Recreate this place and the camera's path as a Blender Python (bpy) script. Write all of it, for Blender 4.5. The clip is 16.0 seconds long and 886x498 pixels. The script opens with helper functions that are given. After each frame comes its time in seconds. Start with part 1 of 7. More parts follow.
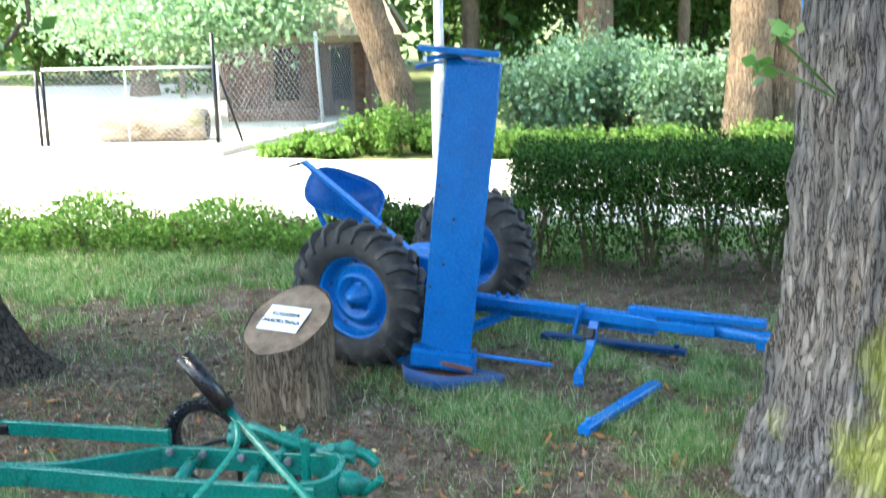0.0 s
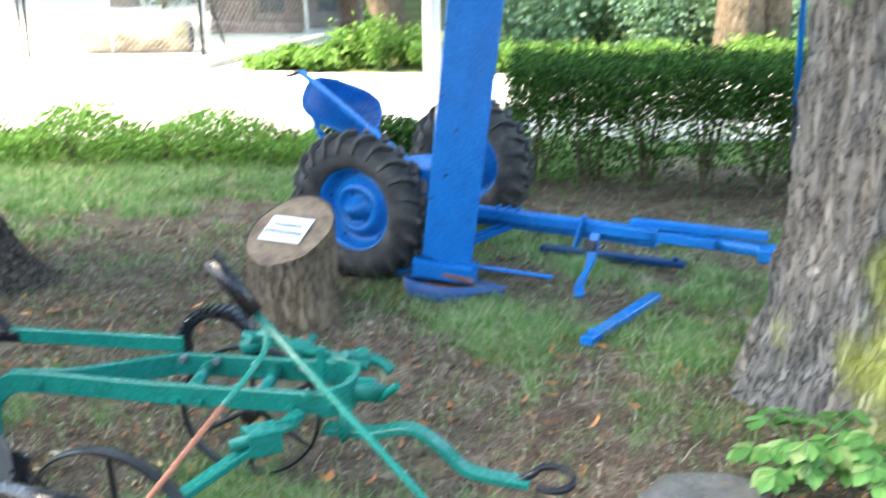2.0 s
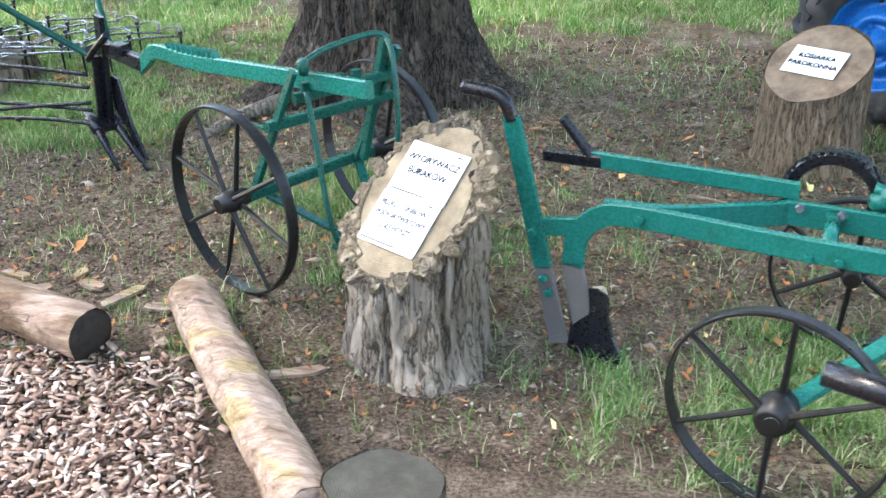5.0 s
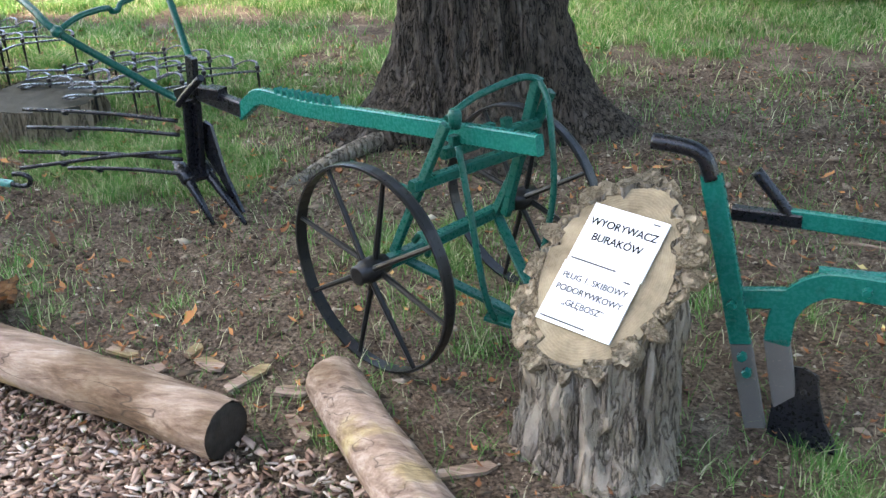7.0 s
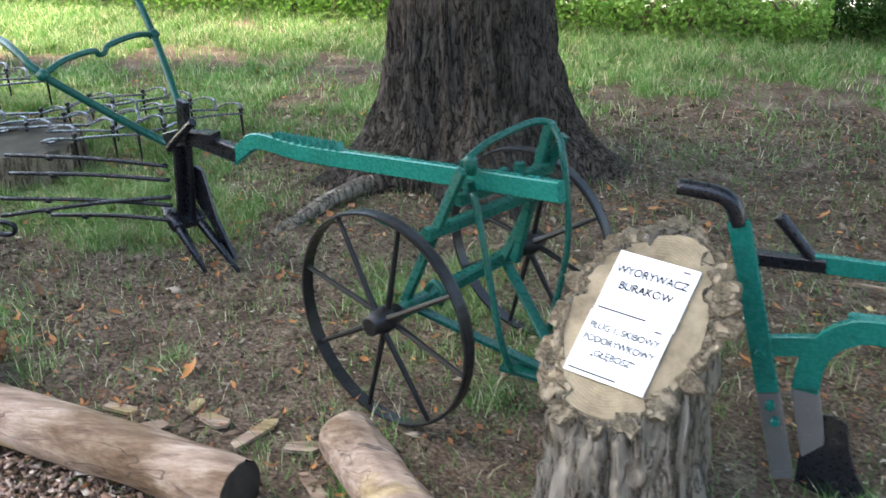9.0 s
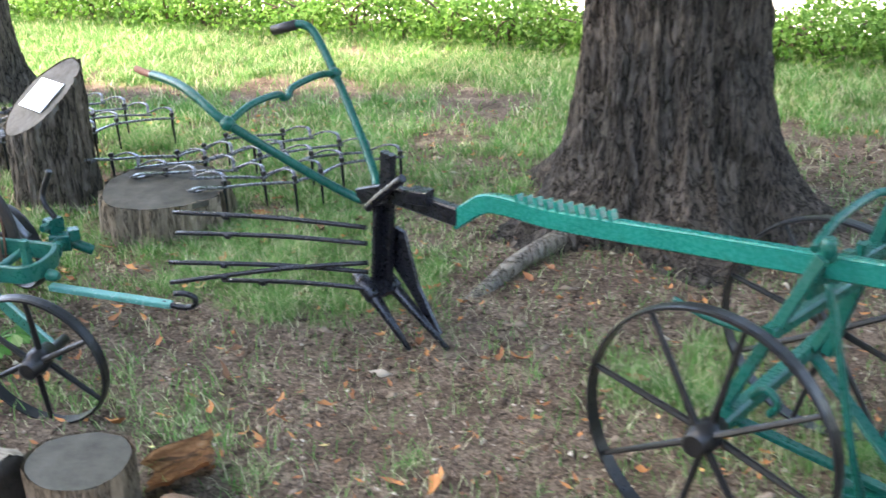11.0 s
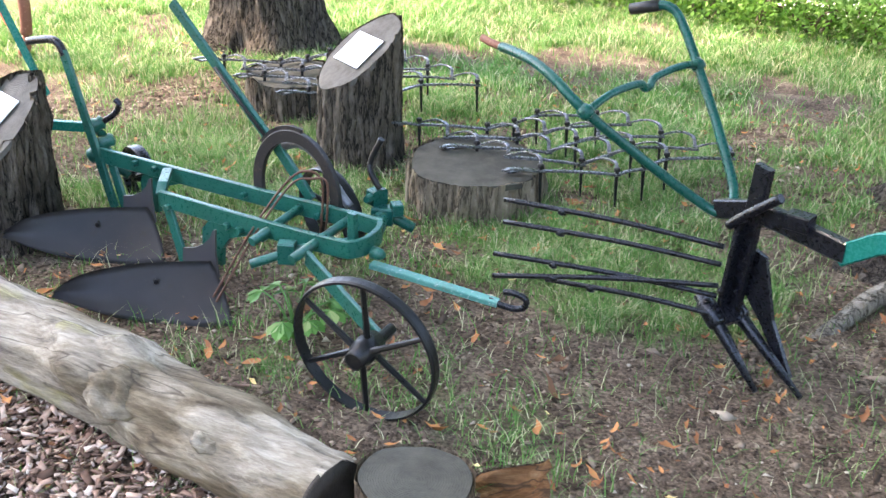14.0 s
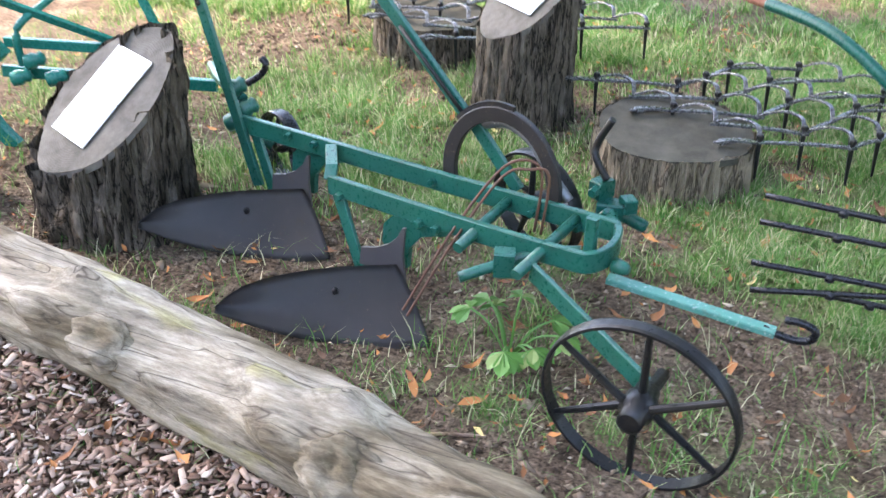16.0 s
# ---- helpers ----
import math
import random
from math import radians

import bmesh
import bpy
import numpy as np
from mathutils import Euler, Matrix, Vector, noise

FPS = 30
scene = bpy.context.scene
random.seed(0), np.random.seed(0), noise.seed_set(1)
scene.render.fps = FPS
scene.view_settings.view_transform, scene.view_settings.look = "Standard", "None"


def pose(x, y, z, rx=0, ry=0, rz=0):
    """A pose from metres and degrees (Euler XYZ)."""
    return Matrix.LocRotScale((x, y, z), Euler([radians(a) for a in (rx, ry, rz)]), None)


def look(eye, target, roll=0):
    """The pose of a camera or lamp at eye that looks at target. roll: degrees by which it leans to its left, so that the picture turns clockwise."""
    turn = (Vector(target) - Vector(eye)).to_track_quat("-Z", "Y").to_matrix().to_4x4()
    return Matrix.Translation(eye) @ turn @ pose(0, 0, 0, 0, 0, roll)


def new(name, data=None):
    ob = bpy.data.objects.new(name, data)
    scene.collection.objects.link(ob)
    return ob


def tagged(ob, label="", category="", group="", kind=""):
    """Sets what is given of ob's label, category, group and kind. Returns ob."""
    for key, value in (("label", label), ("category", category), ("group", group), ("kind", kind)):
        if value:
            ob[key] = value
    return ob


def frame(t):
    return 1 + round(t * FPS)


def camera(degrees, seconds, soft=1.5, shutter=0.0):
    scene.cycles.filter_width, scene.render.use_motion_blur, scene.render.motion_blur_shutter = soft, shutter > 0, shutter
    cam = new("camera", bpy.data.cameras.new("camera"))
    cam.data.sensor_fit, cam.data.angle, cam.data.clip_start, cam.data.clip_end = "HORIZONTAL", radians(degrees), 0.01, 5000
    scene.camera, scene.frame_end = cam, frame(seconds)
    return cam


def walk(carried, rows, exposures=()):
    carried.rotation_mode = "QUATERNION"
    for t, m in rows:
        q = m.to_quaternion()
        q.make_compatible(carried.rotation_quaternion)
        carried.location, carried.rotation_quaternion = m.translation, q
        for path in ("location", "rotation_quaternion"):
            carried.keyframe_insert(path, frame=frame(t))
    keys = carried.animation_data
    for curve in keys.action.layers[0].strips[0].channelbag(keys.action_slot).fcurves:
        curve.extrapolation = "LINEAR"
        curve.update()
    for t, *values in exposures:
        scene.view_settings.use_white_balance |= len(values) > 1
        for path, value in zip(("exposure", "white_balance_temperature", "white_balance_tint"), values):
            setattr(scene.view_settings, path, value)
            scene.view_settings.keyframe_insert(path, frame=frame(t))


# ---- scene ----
cam = camera(44.1, 16.0, shutter=0.6, soft=1.4)
METRES, EYE, TILT, LEAN, TURN = 4.15, 1.71, 0.0, 0.0, 0.0
ROWS = [
    (0.0, 0.0, 0.0, 0.0, -0.26, -13.21, 1.09),
    (0.5, -0.0021, 0.0053, -0.0032, -1.07, -16.08, 1.57),
    (1.0, -0.0052, 0.0082, -0.0037, -2.02, -16.75, 1.4),
    (1.5, -0.0081, 0.0039, -0.0034, -2.91, -15.31, 0.8),
    (2.0, -0.0244, 0.0025, -0.0072, -1.25, -17.52, 0.53),
    (2.5, -0.0528, 0.0039, -0.0152, 4.52, -21.01, 0.64),
    (3.0, -0.0843, 0.0148, -0.0205, 11.98, -23.68, -0.68),
    (3.5, -0.1367, 0.0424, -0.0212, 15.11, -24.82, 1.28),
    (6.0, -0.317, 0.1041, -0.0389, 13.04, -26.84, -0.48),
    (6.5, -0.3491, 0.1346, -0.0372, 13.86, -26.21, 0.64),
    (7.0, -0.3742, 0.1423, -0.0367, 13.64, -26.04, 1.36),
    (7.5, -0.3861, 0.1455, -0.037, 11.99, -26.31, 1.34),
    (8.0, -0.3926, 0.1447, -0.0371, 11.62, -26.23, 0.71),
    (8.5, -0.396, 0.1455, -0.0368, 11.13, -24.97, 0.91),
    (11.0, -0.5928, 0.2447, -0.0452, 11.92, -23.4, 0.99),
    (11.5, -0.6354, 0.2721, -0.049, 14.21, -25.16, -1.99),
    (12.0, -0.6551, 0.3006, -0.0486, 19.89, -26.91, -1.22),
    (12.5, -0.6746, 0.2993, -0.0503, 21.4, -25.43, -0.4),
    (13.0, -0.6842, 0.3034, -0.0521, 24.25, -26.48, -0.94),
    (13.5, -0.6919, 0.3034, -0.0511, 24.4, -26.53, -1.8),
    (14.0, -0.7049, 0.2969, -0.0514, 24.76, -25.44, -1.6),
    (14.5, -0.7257, 0.2972, -0.0572, 25.19, -28.12, -2.06),
    (15.0, -0.7695, 0.3254, -0.0651, 26.34, -28.05, -1.59),
    (15.5, -0.8193, 0.359, -0.0605, 28.48, -28.48, -1.14),
    (16.0, -0.8732, 0.3772, -0.0641, 26.03, -30.35, -1.36),
]
walk(cam, [(t, pose(0, 0, EYE, TILT, LEAN, TURN) @ pose(METRES * x, METRES * y, METRES * z, 90 + pitch, roll, yaw)) for t, x, y, z, yaw, pitch, roll in ROWS],
     exposures=[(0.0, 3.6, 6750, 8), (2.0, 3.85, 7000, 10), (3.0, 4.2, 7250, 14), (3.7, 4.2, 7350, 15), (6.0, 3.5, 7400, 15), (8.5, 3.26, 7400, 14), (11.0, 3.75, 7300, 16), (13.0, 3.82, 7300, 18), (14.3, 3.7, 7350, 19), (16.0, 3.82, 7400, 20)])

# ---- light ----
SUN_EL, SUN_AZ = 55.0, -98.0
world = bpy.data.worlds.new("world")
scene.world = world
world.use_nodes = True
wn = world.node_tree
sky = wn.nodes.new("ShaderNodeTexSky")
sky.sky_type = 'NISHITA'
sky.sun_disc = False
sky.sun_elevation = radians(SUN_EL)
sky.sun_rotation = radians(SUN_AZ)
wn.nodes["Background"].inputs["Strength"].default_value = 0.15
wn.links.new(sky.outputs[0], wn.nodes["Background"].inputs["Color"])
sun_data = bpy.data.lights.new("sun", 'SUN')
sun_data.energy = 2.4
sun_data.angle = radians(7)
sun_data.color = (1.0, 0.94, 0.84)
sun = new("sun", sun_data)
sun.matrix_world = look((math.sin(radians(SUN_AZ)) * 20, math.cos(radians(SUN_AZ)) * 20, 20 * math.tan(radians(SUN_EL))), (0, 0, 0))


# ---- materials ----
def material(name, rough=0.7, metal=0.0):
    m = bpy.data.materials.new(name)
    m.use_nodes = True
    nt = m.node_tree
    b = nt.nodes["Principled BSDF"]
    b.inputs["Roughness"].default_value = rough
    b.inputs["Metallic"].default_value = metal
    b.inputs["Specular IOR Level"].default_value = 0.10 if rough >= 0.8 else 0.32
    return m, nt, b


def tex(nt, kind, scale, coords="Object", stretch=(1, 1, 1), **kw):
    tc = nt.nodes.new("ShaderNodeTexCoord")
    mp = nt.nodes.new("ShaderNodeMapping")
    mp.inputs["Scale"].default_value = stretch
    nt.links.new(tc.outputs[coords], mp.inputs["Vector"])
    n = nt.nodes.new(kind)
    n.inputs["Scale"].default_value = scale
    for k, v in kw.items():
        n.inputs[k].default_value = v
    nt.links.new(mp.outputs["Vector"], n.inputs["Vector"])
    return n


def ramp(nt, src, stops, interp='LINEAR'):
    r = nt.nodes.new("ShaderNodeValToRGB")
    r.color_ramp.interpolation = interp
    while len(r.color_ramp.elements) < len(stops):
        r.color_ramp.elements.new(0.5)
    for e, (p, c) in zip(r.color_ramp.elements, stops):
        e.position = p
        e.color = (*c, 1)
    nt.links.new(src, r.inputs["Fac"])
    return r.outputs["Color"]


def mix(nt, fac, a, b, mode='MIX'):
    n = nt.nodes.new("ShaderNodeMix")
    n.data_type = 'RGBA'
    n.blend_type = mode
    for sock, val in ((0, fac), (6, a), (7, b)):
        if isinstance(val, (int, float)):
            n.inputs[sock].default_value = val
        elif isinstance(val, tuple):
            n.inputs[sock].default_value = (*val, 1)
        else:
            nt.links.new(val, n.inputs[sock])
    return n.outputs[2]


def bump(nt, b, height, strength=0.5, dist=0.01):
    n = nt.nodes.new("ShaderNodeBump")
    n.inputs["Strength"].default_value = strength
    n.inputs["Distance"].default_value = dist
    nt.links.new(height, n.inputs["Height"])
    nt.links.new(n.outputs["Normal"], b.inputs["Normal"])


def grey(a):
    return (a, a, a)


def paint(name, col, dark, chip, rough=0.4, wear=0.62, grime=(0.10, 0.075, 0.05), gloss=0.32):
    m, nt, b = material(name, rough)
    b.inputs["Specular IOR Level"].default_value = gloss
    big = tex(nt, "ShaderNodeTexNoise", 9, Detail=6)
    fine = tex(nt, "ShaderNodeTexNoise", 110, Detail=8, Roughness=0.7)
    c = mix(nt, big.outputs["Fac"], dark, col)
    mask = ramp(nt, fine.outputs["Fac"], [(wear, grey(0)), (wear + 0.08, grey(0.8))])
    c = mix(nt, mask, c, chip)
    dirt = tex(nt, "ShaderNodeTexNoise", 22, Detail=9, Roughness=0.75)
    dm = ramp(nt, dirt.outputs["Fac"], [(0.55, grey(0)), (0.75, grey(0.75))])
    c = mix(nt, dm, c, grime)
    nt.links.new(c, b.inputs["Base Color"])
    rr = ramp(nt, fine.outputs["Fac"], [(0.35, grey(rough - 0.08)), (0.7, grey(rough + 0.18))])
    nt.links.new(rr, b.inputs["Roughness"])
    bump(nt, b, fine.outputs["Fac"], 0.05, 0.003)
    return m


BLUE = paint("blue_paint", (0.0, 0.150, 0.45), (0.0, 0.095, 0.31), (0.01, 0.16, 0.45), 0.24, 0.72, (0.01, 0.05, 0.15), 0.32)
NAVY = paint("dark_blue_paint", (0.002, 0.045, 0.15), (0.003, 0.025, 0.08), (0.02, 0.07, 0.18), 0.4, 0.68, (0.03, 0.03, 0.04), 0.2)
TEAL = paint("teal_paint", (0.001, 0.150, 0.112), (0.001, 0.092, 0.070), (0.05, 0.24, 0.19), 0.24, 0.74, (0.015, 0.06, 0.045), 0.28)
OLDTEAL = paint("aged_green_paint", (0.006, 0.108, 0.076), (0.004, 0.058, 0.043), (0.10, 0.24, 0.20), 0.30, 0.66, (0.03, 0.045, 0.035), 0.4)
DTEAL = paint("dark_green_paint", (0.002, 0.085, 0.062), (0.001, 0.045, 0.034), (0.04, 0.13, 0.10), 0.28, 0.72, (0.015, 0.035, 0.028), 0.28)
BLACK = paint("black_paint", (0.007, 0.008, 0.011), (0.004, 0.004, 0.006), (0.05, 0.046, 0.042), 0.27, 0.70, (0.02, 0.018, 0.016), 0.32)
IRON = paint("dark_iron", (0.013, 0.0125, 0.0125), (0.007, 0.007, 0.007), (0.09, 0.075, 0.06), 0.34, 0.66, (0.04, 0.031, 0.024), 0.28)
STEEL = paint("worn_steel", (0.30, 0.31, 0.33), (0.11, 0.11, 0.12), (0.5, 0.5, 0.5), 0.36, 0.6)
STEEL.node_tree.nodes["Principled BSDF"].inputs["Metallic"].default_value = 0.6
HSTEEL = paint("dark_harrow_steel", (0.20, 0.205, 0.215), (0.05, 0.051, 0.055), (0.45, 0.46, 0.48), 0.24, 0.62, (0.03, 0.026, 0.022), 0.6)
HSTEEL.node_tree.nodes["Principled BSDF"].inputs["Metallic"].default_value = 0.5
SHOEBLUE = paint("worn_blue_paint", (0.004, 0.085, 0.27), (0.02, 0.06, 0.16), (0.16, 0.085, 0.06), 0.42, 0.55, (0.13, 0.085, 0.06))
QIRON = paint("brown_iron", (0.028, 0.025, 0.024), (0.014, 0.013, 0.012), (0.12, 0.09, 0.065), 0.42, 0.6, (0.07, 0.045, 0.03))
WIRE = paint("rusty_wire", (0.13, 0.062, 0.038), (0.07, 0.035, 0.022), (0.2, 0.11, 0.07), 0.6, 0.6)
MOULD = paint("mouldboard_steel", (0.085, 0.076, 0.070), (0.045, 0.043, 0.048), (0.14, 0.11, 0.085), 0.36, 0.62, (0.075, 0.058, 0.042))
RUST = paint("rusty_iron", (0.24, 0.10, 0.06), (0.13, 0.05, 0.03), (0.36, 0.18, 0.11), 0.75, 0.55)
REDP = paint("red_paint", (0.60, 0.10, 0.06), (0.45, 0.06, 0.04), (0.6, 0.25, 0.18), 0.45, 0.66)
WORNTEAL = paint("flaking_teal_paint", (0.10, 0.27, 0.23), (0.02, 0.17, 0.125), (0.36, 0.44, 0.42), 0.45, 0.56)
BAREIRON = paint("bare_grey_iron", (0.15, 0.14, 0.13), (0.08, 0.072, 0.065), (0.24, 0.2, 0.16), 0.5, 0.6)
GALV = paint("grey_steel", (0.40, 0.43, 0.45), (0.28, 0.30, 0.32), (0.2, 0.2, 0.2), 0.5, 0.68)


def rubber():
    m, nt, b = material("rubber", 0.75)
    n = tex(nt, "ShaderNodeTexNoise", 14, Detail=8)
    c = ramp(nt, n.outputs["Fac"], [(0.35, (0.022, 0.021, 0.021)), (0.6, (0.05, 0.047, 0.043)), (0.8, (0.13, 0.11, 0.085))])
    nt.links.new(c, b.inputs["Base Color"])
    f = tex(nt, "ShaderNodeTexNoise", 120, Detail=4)
    bump(nt, b, f.outputs["Fac"], 0.3, 0.003)
    return m


RUBBER = rubber()


def bark(name, lo, mid, hi, moss=None, scale=1.0, long=0.15, depth=0.8):
    m, nt, b = material(name, 0.95)
    warp = tex(nt, "ShaderNodeTexNoise", 6 * scale, stretch=(1, 1, 0.5), Detail=3)
    tc = nt.nodes.new("ShaderNodeTexCoord")
    off = nt.nodes.new("ShaderNodeVectorMath")
    off.operation = 'MULTIPLY_ADD'
    nt.links.new(warp.outputs["Color"], off.inputs[0])
    off.inputs[1].default_value = (0.045, 0.045, 0.045)
    nt.links.new(tc.outputs["Object"], off.inputs[2])
    mp = nt.nodes.new("ShaderNodeMapping")
    mp.inputs["Scale"].default_value = (1, 1, long)
    nt.links.new(off.outputs[0], mp.inputs["Vector"])
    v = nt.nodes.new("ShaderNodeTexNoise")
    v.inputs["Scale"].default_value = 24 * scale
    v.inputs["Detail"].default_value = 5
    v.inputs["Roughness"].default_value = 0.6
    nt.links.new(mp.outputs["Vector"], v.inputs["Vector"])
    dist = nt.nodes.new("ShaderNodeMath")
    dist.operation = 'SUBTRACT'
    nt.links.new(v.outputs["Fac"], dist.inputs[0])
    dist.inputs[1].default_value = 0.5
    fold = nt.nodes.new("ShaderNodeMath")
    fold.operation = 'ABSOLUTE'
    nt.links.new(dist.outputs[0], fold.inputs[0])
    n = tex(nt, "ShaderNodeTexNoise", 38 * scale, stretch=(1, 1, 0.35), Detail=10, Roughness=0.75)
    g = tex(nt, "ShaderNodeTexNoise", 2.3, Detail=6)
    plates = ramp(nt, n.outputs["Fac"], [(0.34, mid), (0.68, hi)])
    # the furrows' dark is put into the colour, along the folds bump sinks
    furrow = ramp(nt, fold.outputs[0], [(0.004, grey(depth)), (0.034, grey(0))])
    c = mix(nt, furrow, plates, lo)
    tint = ramp(nt, g.outputs["Fac"], [(0.35, (0.70, 0.72, 0.72)), (0.65, (1.15, 1.08, 1.0))])
    c = mix(nt, 1.0, c, tint, 'MULTIPLY')
    if moss:
        mo = tex(nt, "ShaderNodeTexNoise", 3.2, Detail=9, Roughness=0.7)
        sp = nt.nodes.new("ShaderNodeSeparateXYZ")
        nt.links.new(tc.outputs["Object"], sp.inputs[0])
        hgt = nt.nodes.new("ShaderNodeMapRange")
        hgt.inputs["From Min"].default_value, hgt.inputs["From Max"].default_value = 1.0, 0.3
        hgt.inputs["To Min"].default_value, hgt.inputs["To Max"].default_value = -0.16, 0.20
        nt.links.new(sp.outputs["Z"], hgt.inputs["Value"])
        side = nt.nodes.new("ShaderNodeMapRange")
        side.inputs["From Min"].default_value, side.inputs["From Max"].default_value = -0.42, -0.22
        side.inputs["To Min"].default_value, side.inputs["To Max"].default_value = -0.14, 0.11
        nt.links.new(sp.outputs["X"], side.inputs["Value"])
        both = nt.nodes.new("ShaderNodeMath")
        nt.links.new(hgt.outputs[0], both.inputs[0])
        nt.links.new(side.outputs[0], both.inputs[1])
        add = nt.nodes.new("ShaderNodeMath")
        nt.links.new(both.outputs[0], add.inputs[0])
        nt.links.new(mo.outputs["Fac"], add.inputs[1])
        mask = ramp(nt, add.outputs[0], [(0.58, grey(0)), (0.78, grey(0.65))])
        c = mix(nt, mask, c, moss)
    nt.links.new(c, b.inputs["Base Color"])
    edge = ramp(nt, fold.outputs[0], [(0.0, grey(0)), (0.10, grey(1))])
    hm = mix(nt, 0.35, edge, n.outputs["Fac"])
    bump(nt, b, hm, 1.0, 0.03)
    return m


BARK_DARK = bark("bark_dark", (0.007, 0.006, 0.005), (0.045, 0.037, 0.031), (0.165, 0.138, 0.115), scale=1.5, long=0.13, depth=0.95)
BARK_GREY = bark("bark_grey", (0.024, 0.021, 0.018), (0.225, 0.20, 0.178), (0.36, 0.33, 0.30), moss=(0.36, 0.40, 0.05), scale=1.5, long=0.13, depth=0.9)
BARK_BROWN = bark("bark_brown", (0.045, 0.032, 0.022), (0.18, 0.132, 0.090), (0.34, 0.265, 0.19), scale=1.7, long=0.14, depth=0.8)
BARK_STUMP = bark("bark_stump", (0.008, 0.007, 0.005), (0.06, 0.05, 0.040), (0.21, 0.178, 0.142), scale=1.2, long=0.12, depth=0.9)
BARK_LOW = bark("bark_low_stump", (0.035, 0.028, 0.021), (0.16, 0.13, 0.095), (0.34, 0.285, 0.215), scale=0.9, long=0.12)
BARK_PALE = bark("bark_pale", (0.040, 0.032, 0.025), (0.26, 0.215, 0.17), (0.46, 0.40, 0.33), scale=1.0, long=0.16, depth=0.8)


def bare_wood(name, lo, mid, hi, along=(0.15, 1, 1)):
    m, nt, b = material(name, 0.85)
    n = tex(nt, "ShaderNodeTexNoise", 34, stretch=along, Detail=9, Roughness=0.7)
    g = tex(nt, "ShaderNodeTexNoise", 5, stretch=(0.5, 1, 1), Detail=5)
    c = ramp(nt, n.outputs["Fac"], [(0.3, lo), (0.52, mid), (0.72, hi)])
    fine = tex(nt, "ShaderNodeTexNoise", 130, stretch=along, Detail=8, Roughness=0.8)
    c = mix(nt, 1.0, c, ramp(nt, fine.outputs["Fac"], [(0.3, grey(0.68)), (0.7, grey(1.22))]), 'MULTIPLY')
    patch = ramp(nt, g.outputs["Fac"], [(0.40, (0.55, 0.50, 0.42)), (0.47, (0.92, 0.90, 0.86)), (0.58, (1, 1, 1)), (0.63, (0.98, 1.0, 0.70))])
    c = mix(nt, 1.0, c, patch, 'MULTIPLY')
    cr = tex(nt, "ShaderNodeTexNoise", 9, stretch=(0.05, 1, 1), Detail=3)
    dd = nt.nodes.new("ShaderNodeMath")
    dd.operation = 'SUBTRACT'
    nt.links.new(cr.outputs["Fac"], dd.inputs[0])
    dd.inputs[1].default_value = 0.5
    ab = nt.nodes.new("ShaderNodeMath")
    ab.operation = 'ABSOLUTE'
    nt.links.new(dd.outputs[0], ab.inputs[0])
    crack = ramp(nt, ab.outputs[0], [(0.001, grey(0.8)), (0.006, grey(0))])
    c = mix(nt, crack, c, (0.05, 0.038, 0.028))
    nt.links.new(c, b.inputs["Base Color"])
    bump(nt, b, n.outputs["Fac"], 0.7, 0.012)
    return m


LOGWOOD = bare_wood("weathered_log_wood", (0.09, 0.073, 0.054), (0.30, 0.258, 0.20), (0.50, 0.445, 0.36))
REDWOOD = bare_wood("reddish_split_wood", (0.12, 0.06, 0.03), (0.34, 0.18, 0.085), (0.52, 0.34, 0.19))
LOGBROWN = bare_wood("peeled_log_wood", (0.13, 0.08, 0.055), (0.33, 0.235, 0.175), (0.50, 0.40, 0.32))


def end_grain(name, lo, hi):
    m, nt, b = material(name, 0.8)
    w = tex(nt, "ShaderNodeTexNoise", 5, Detail=4)
    tc = nt.nodes.new("ShaderNodeTexCoord")
    wv = nt.nodes.new("ShaderNodeTexWave")
    wv.wave_type = 'RINGS'
    wv.rings_direction = 'Z'
    wv.inputs["Scale"].default_value = 62
    wv.inputs["Distortion"].default_value = 5.0
    wv.inputs["Detail"].default_value = 3
    wv.inputs["Detail Scale"].default_value = 1.5
    nt.links.new(tc.outputs["Object"], wv.inputs["Vector"])
    stain = tex(nt, "ShaderNodeTexNoise", 11, Detail=8, Roughness=0.7)
    c = mix(nt, wv.outputs["Fac"], lo, hi)
    c = mix(nt, 0.85, c, ramp(nt, stain.outputs["Fac"], [(0.33, lo), (0.66, hi)]))
    nt.links.new(c, b.inputs["Base Color"])
    bump(nt, b, wv.outputs["Fac"], 0.25, 0.004)
    return m


CUT_WARM = end_grain("cut_wood_warm", (0.10, 0.068, 0.045), (0.29, 0.205, 0.135))
CUT_PALE = end_grain("cut_wood_pale", (0.15, 0.115, 0.072), (0.36, 0.285, 0.185))
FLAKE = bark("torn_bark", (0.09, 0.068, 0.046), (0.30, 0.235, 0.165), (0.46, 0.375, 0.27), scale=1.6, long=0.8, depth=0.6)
CUT_GREY = end_grain("cut_wood_grey", (0.060, 0.054, 0.045), (0.155, 0.14, 0.118))
CUT_DARK = end_grain("cut_wood_dark", (0.038, 0.036, 0.027), (0.088, 0.082, 0.064))
# end grain for log ends, a darker tone than CUT_DARK
CUT_END = end_grain("dark_log_end", (0.018, 0.015, 0.012), (0.06, 0.050, 0.040))


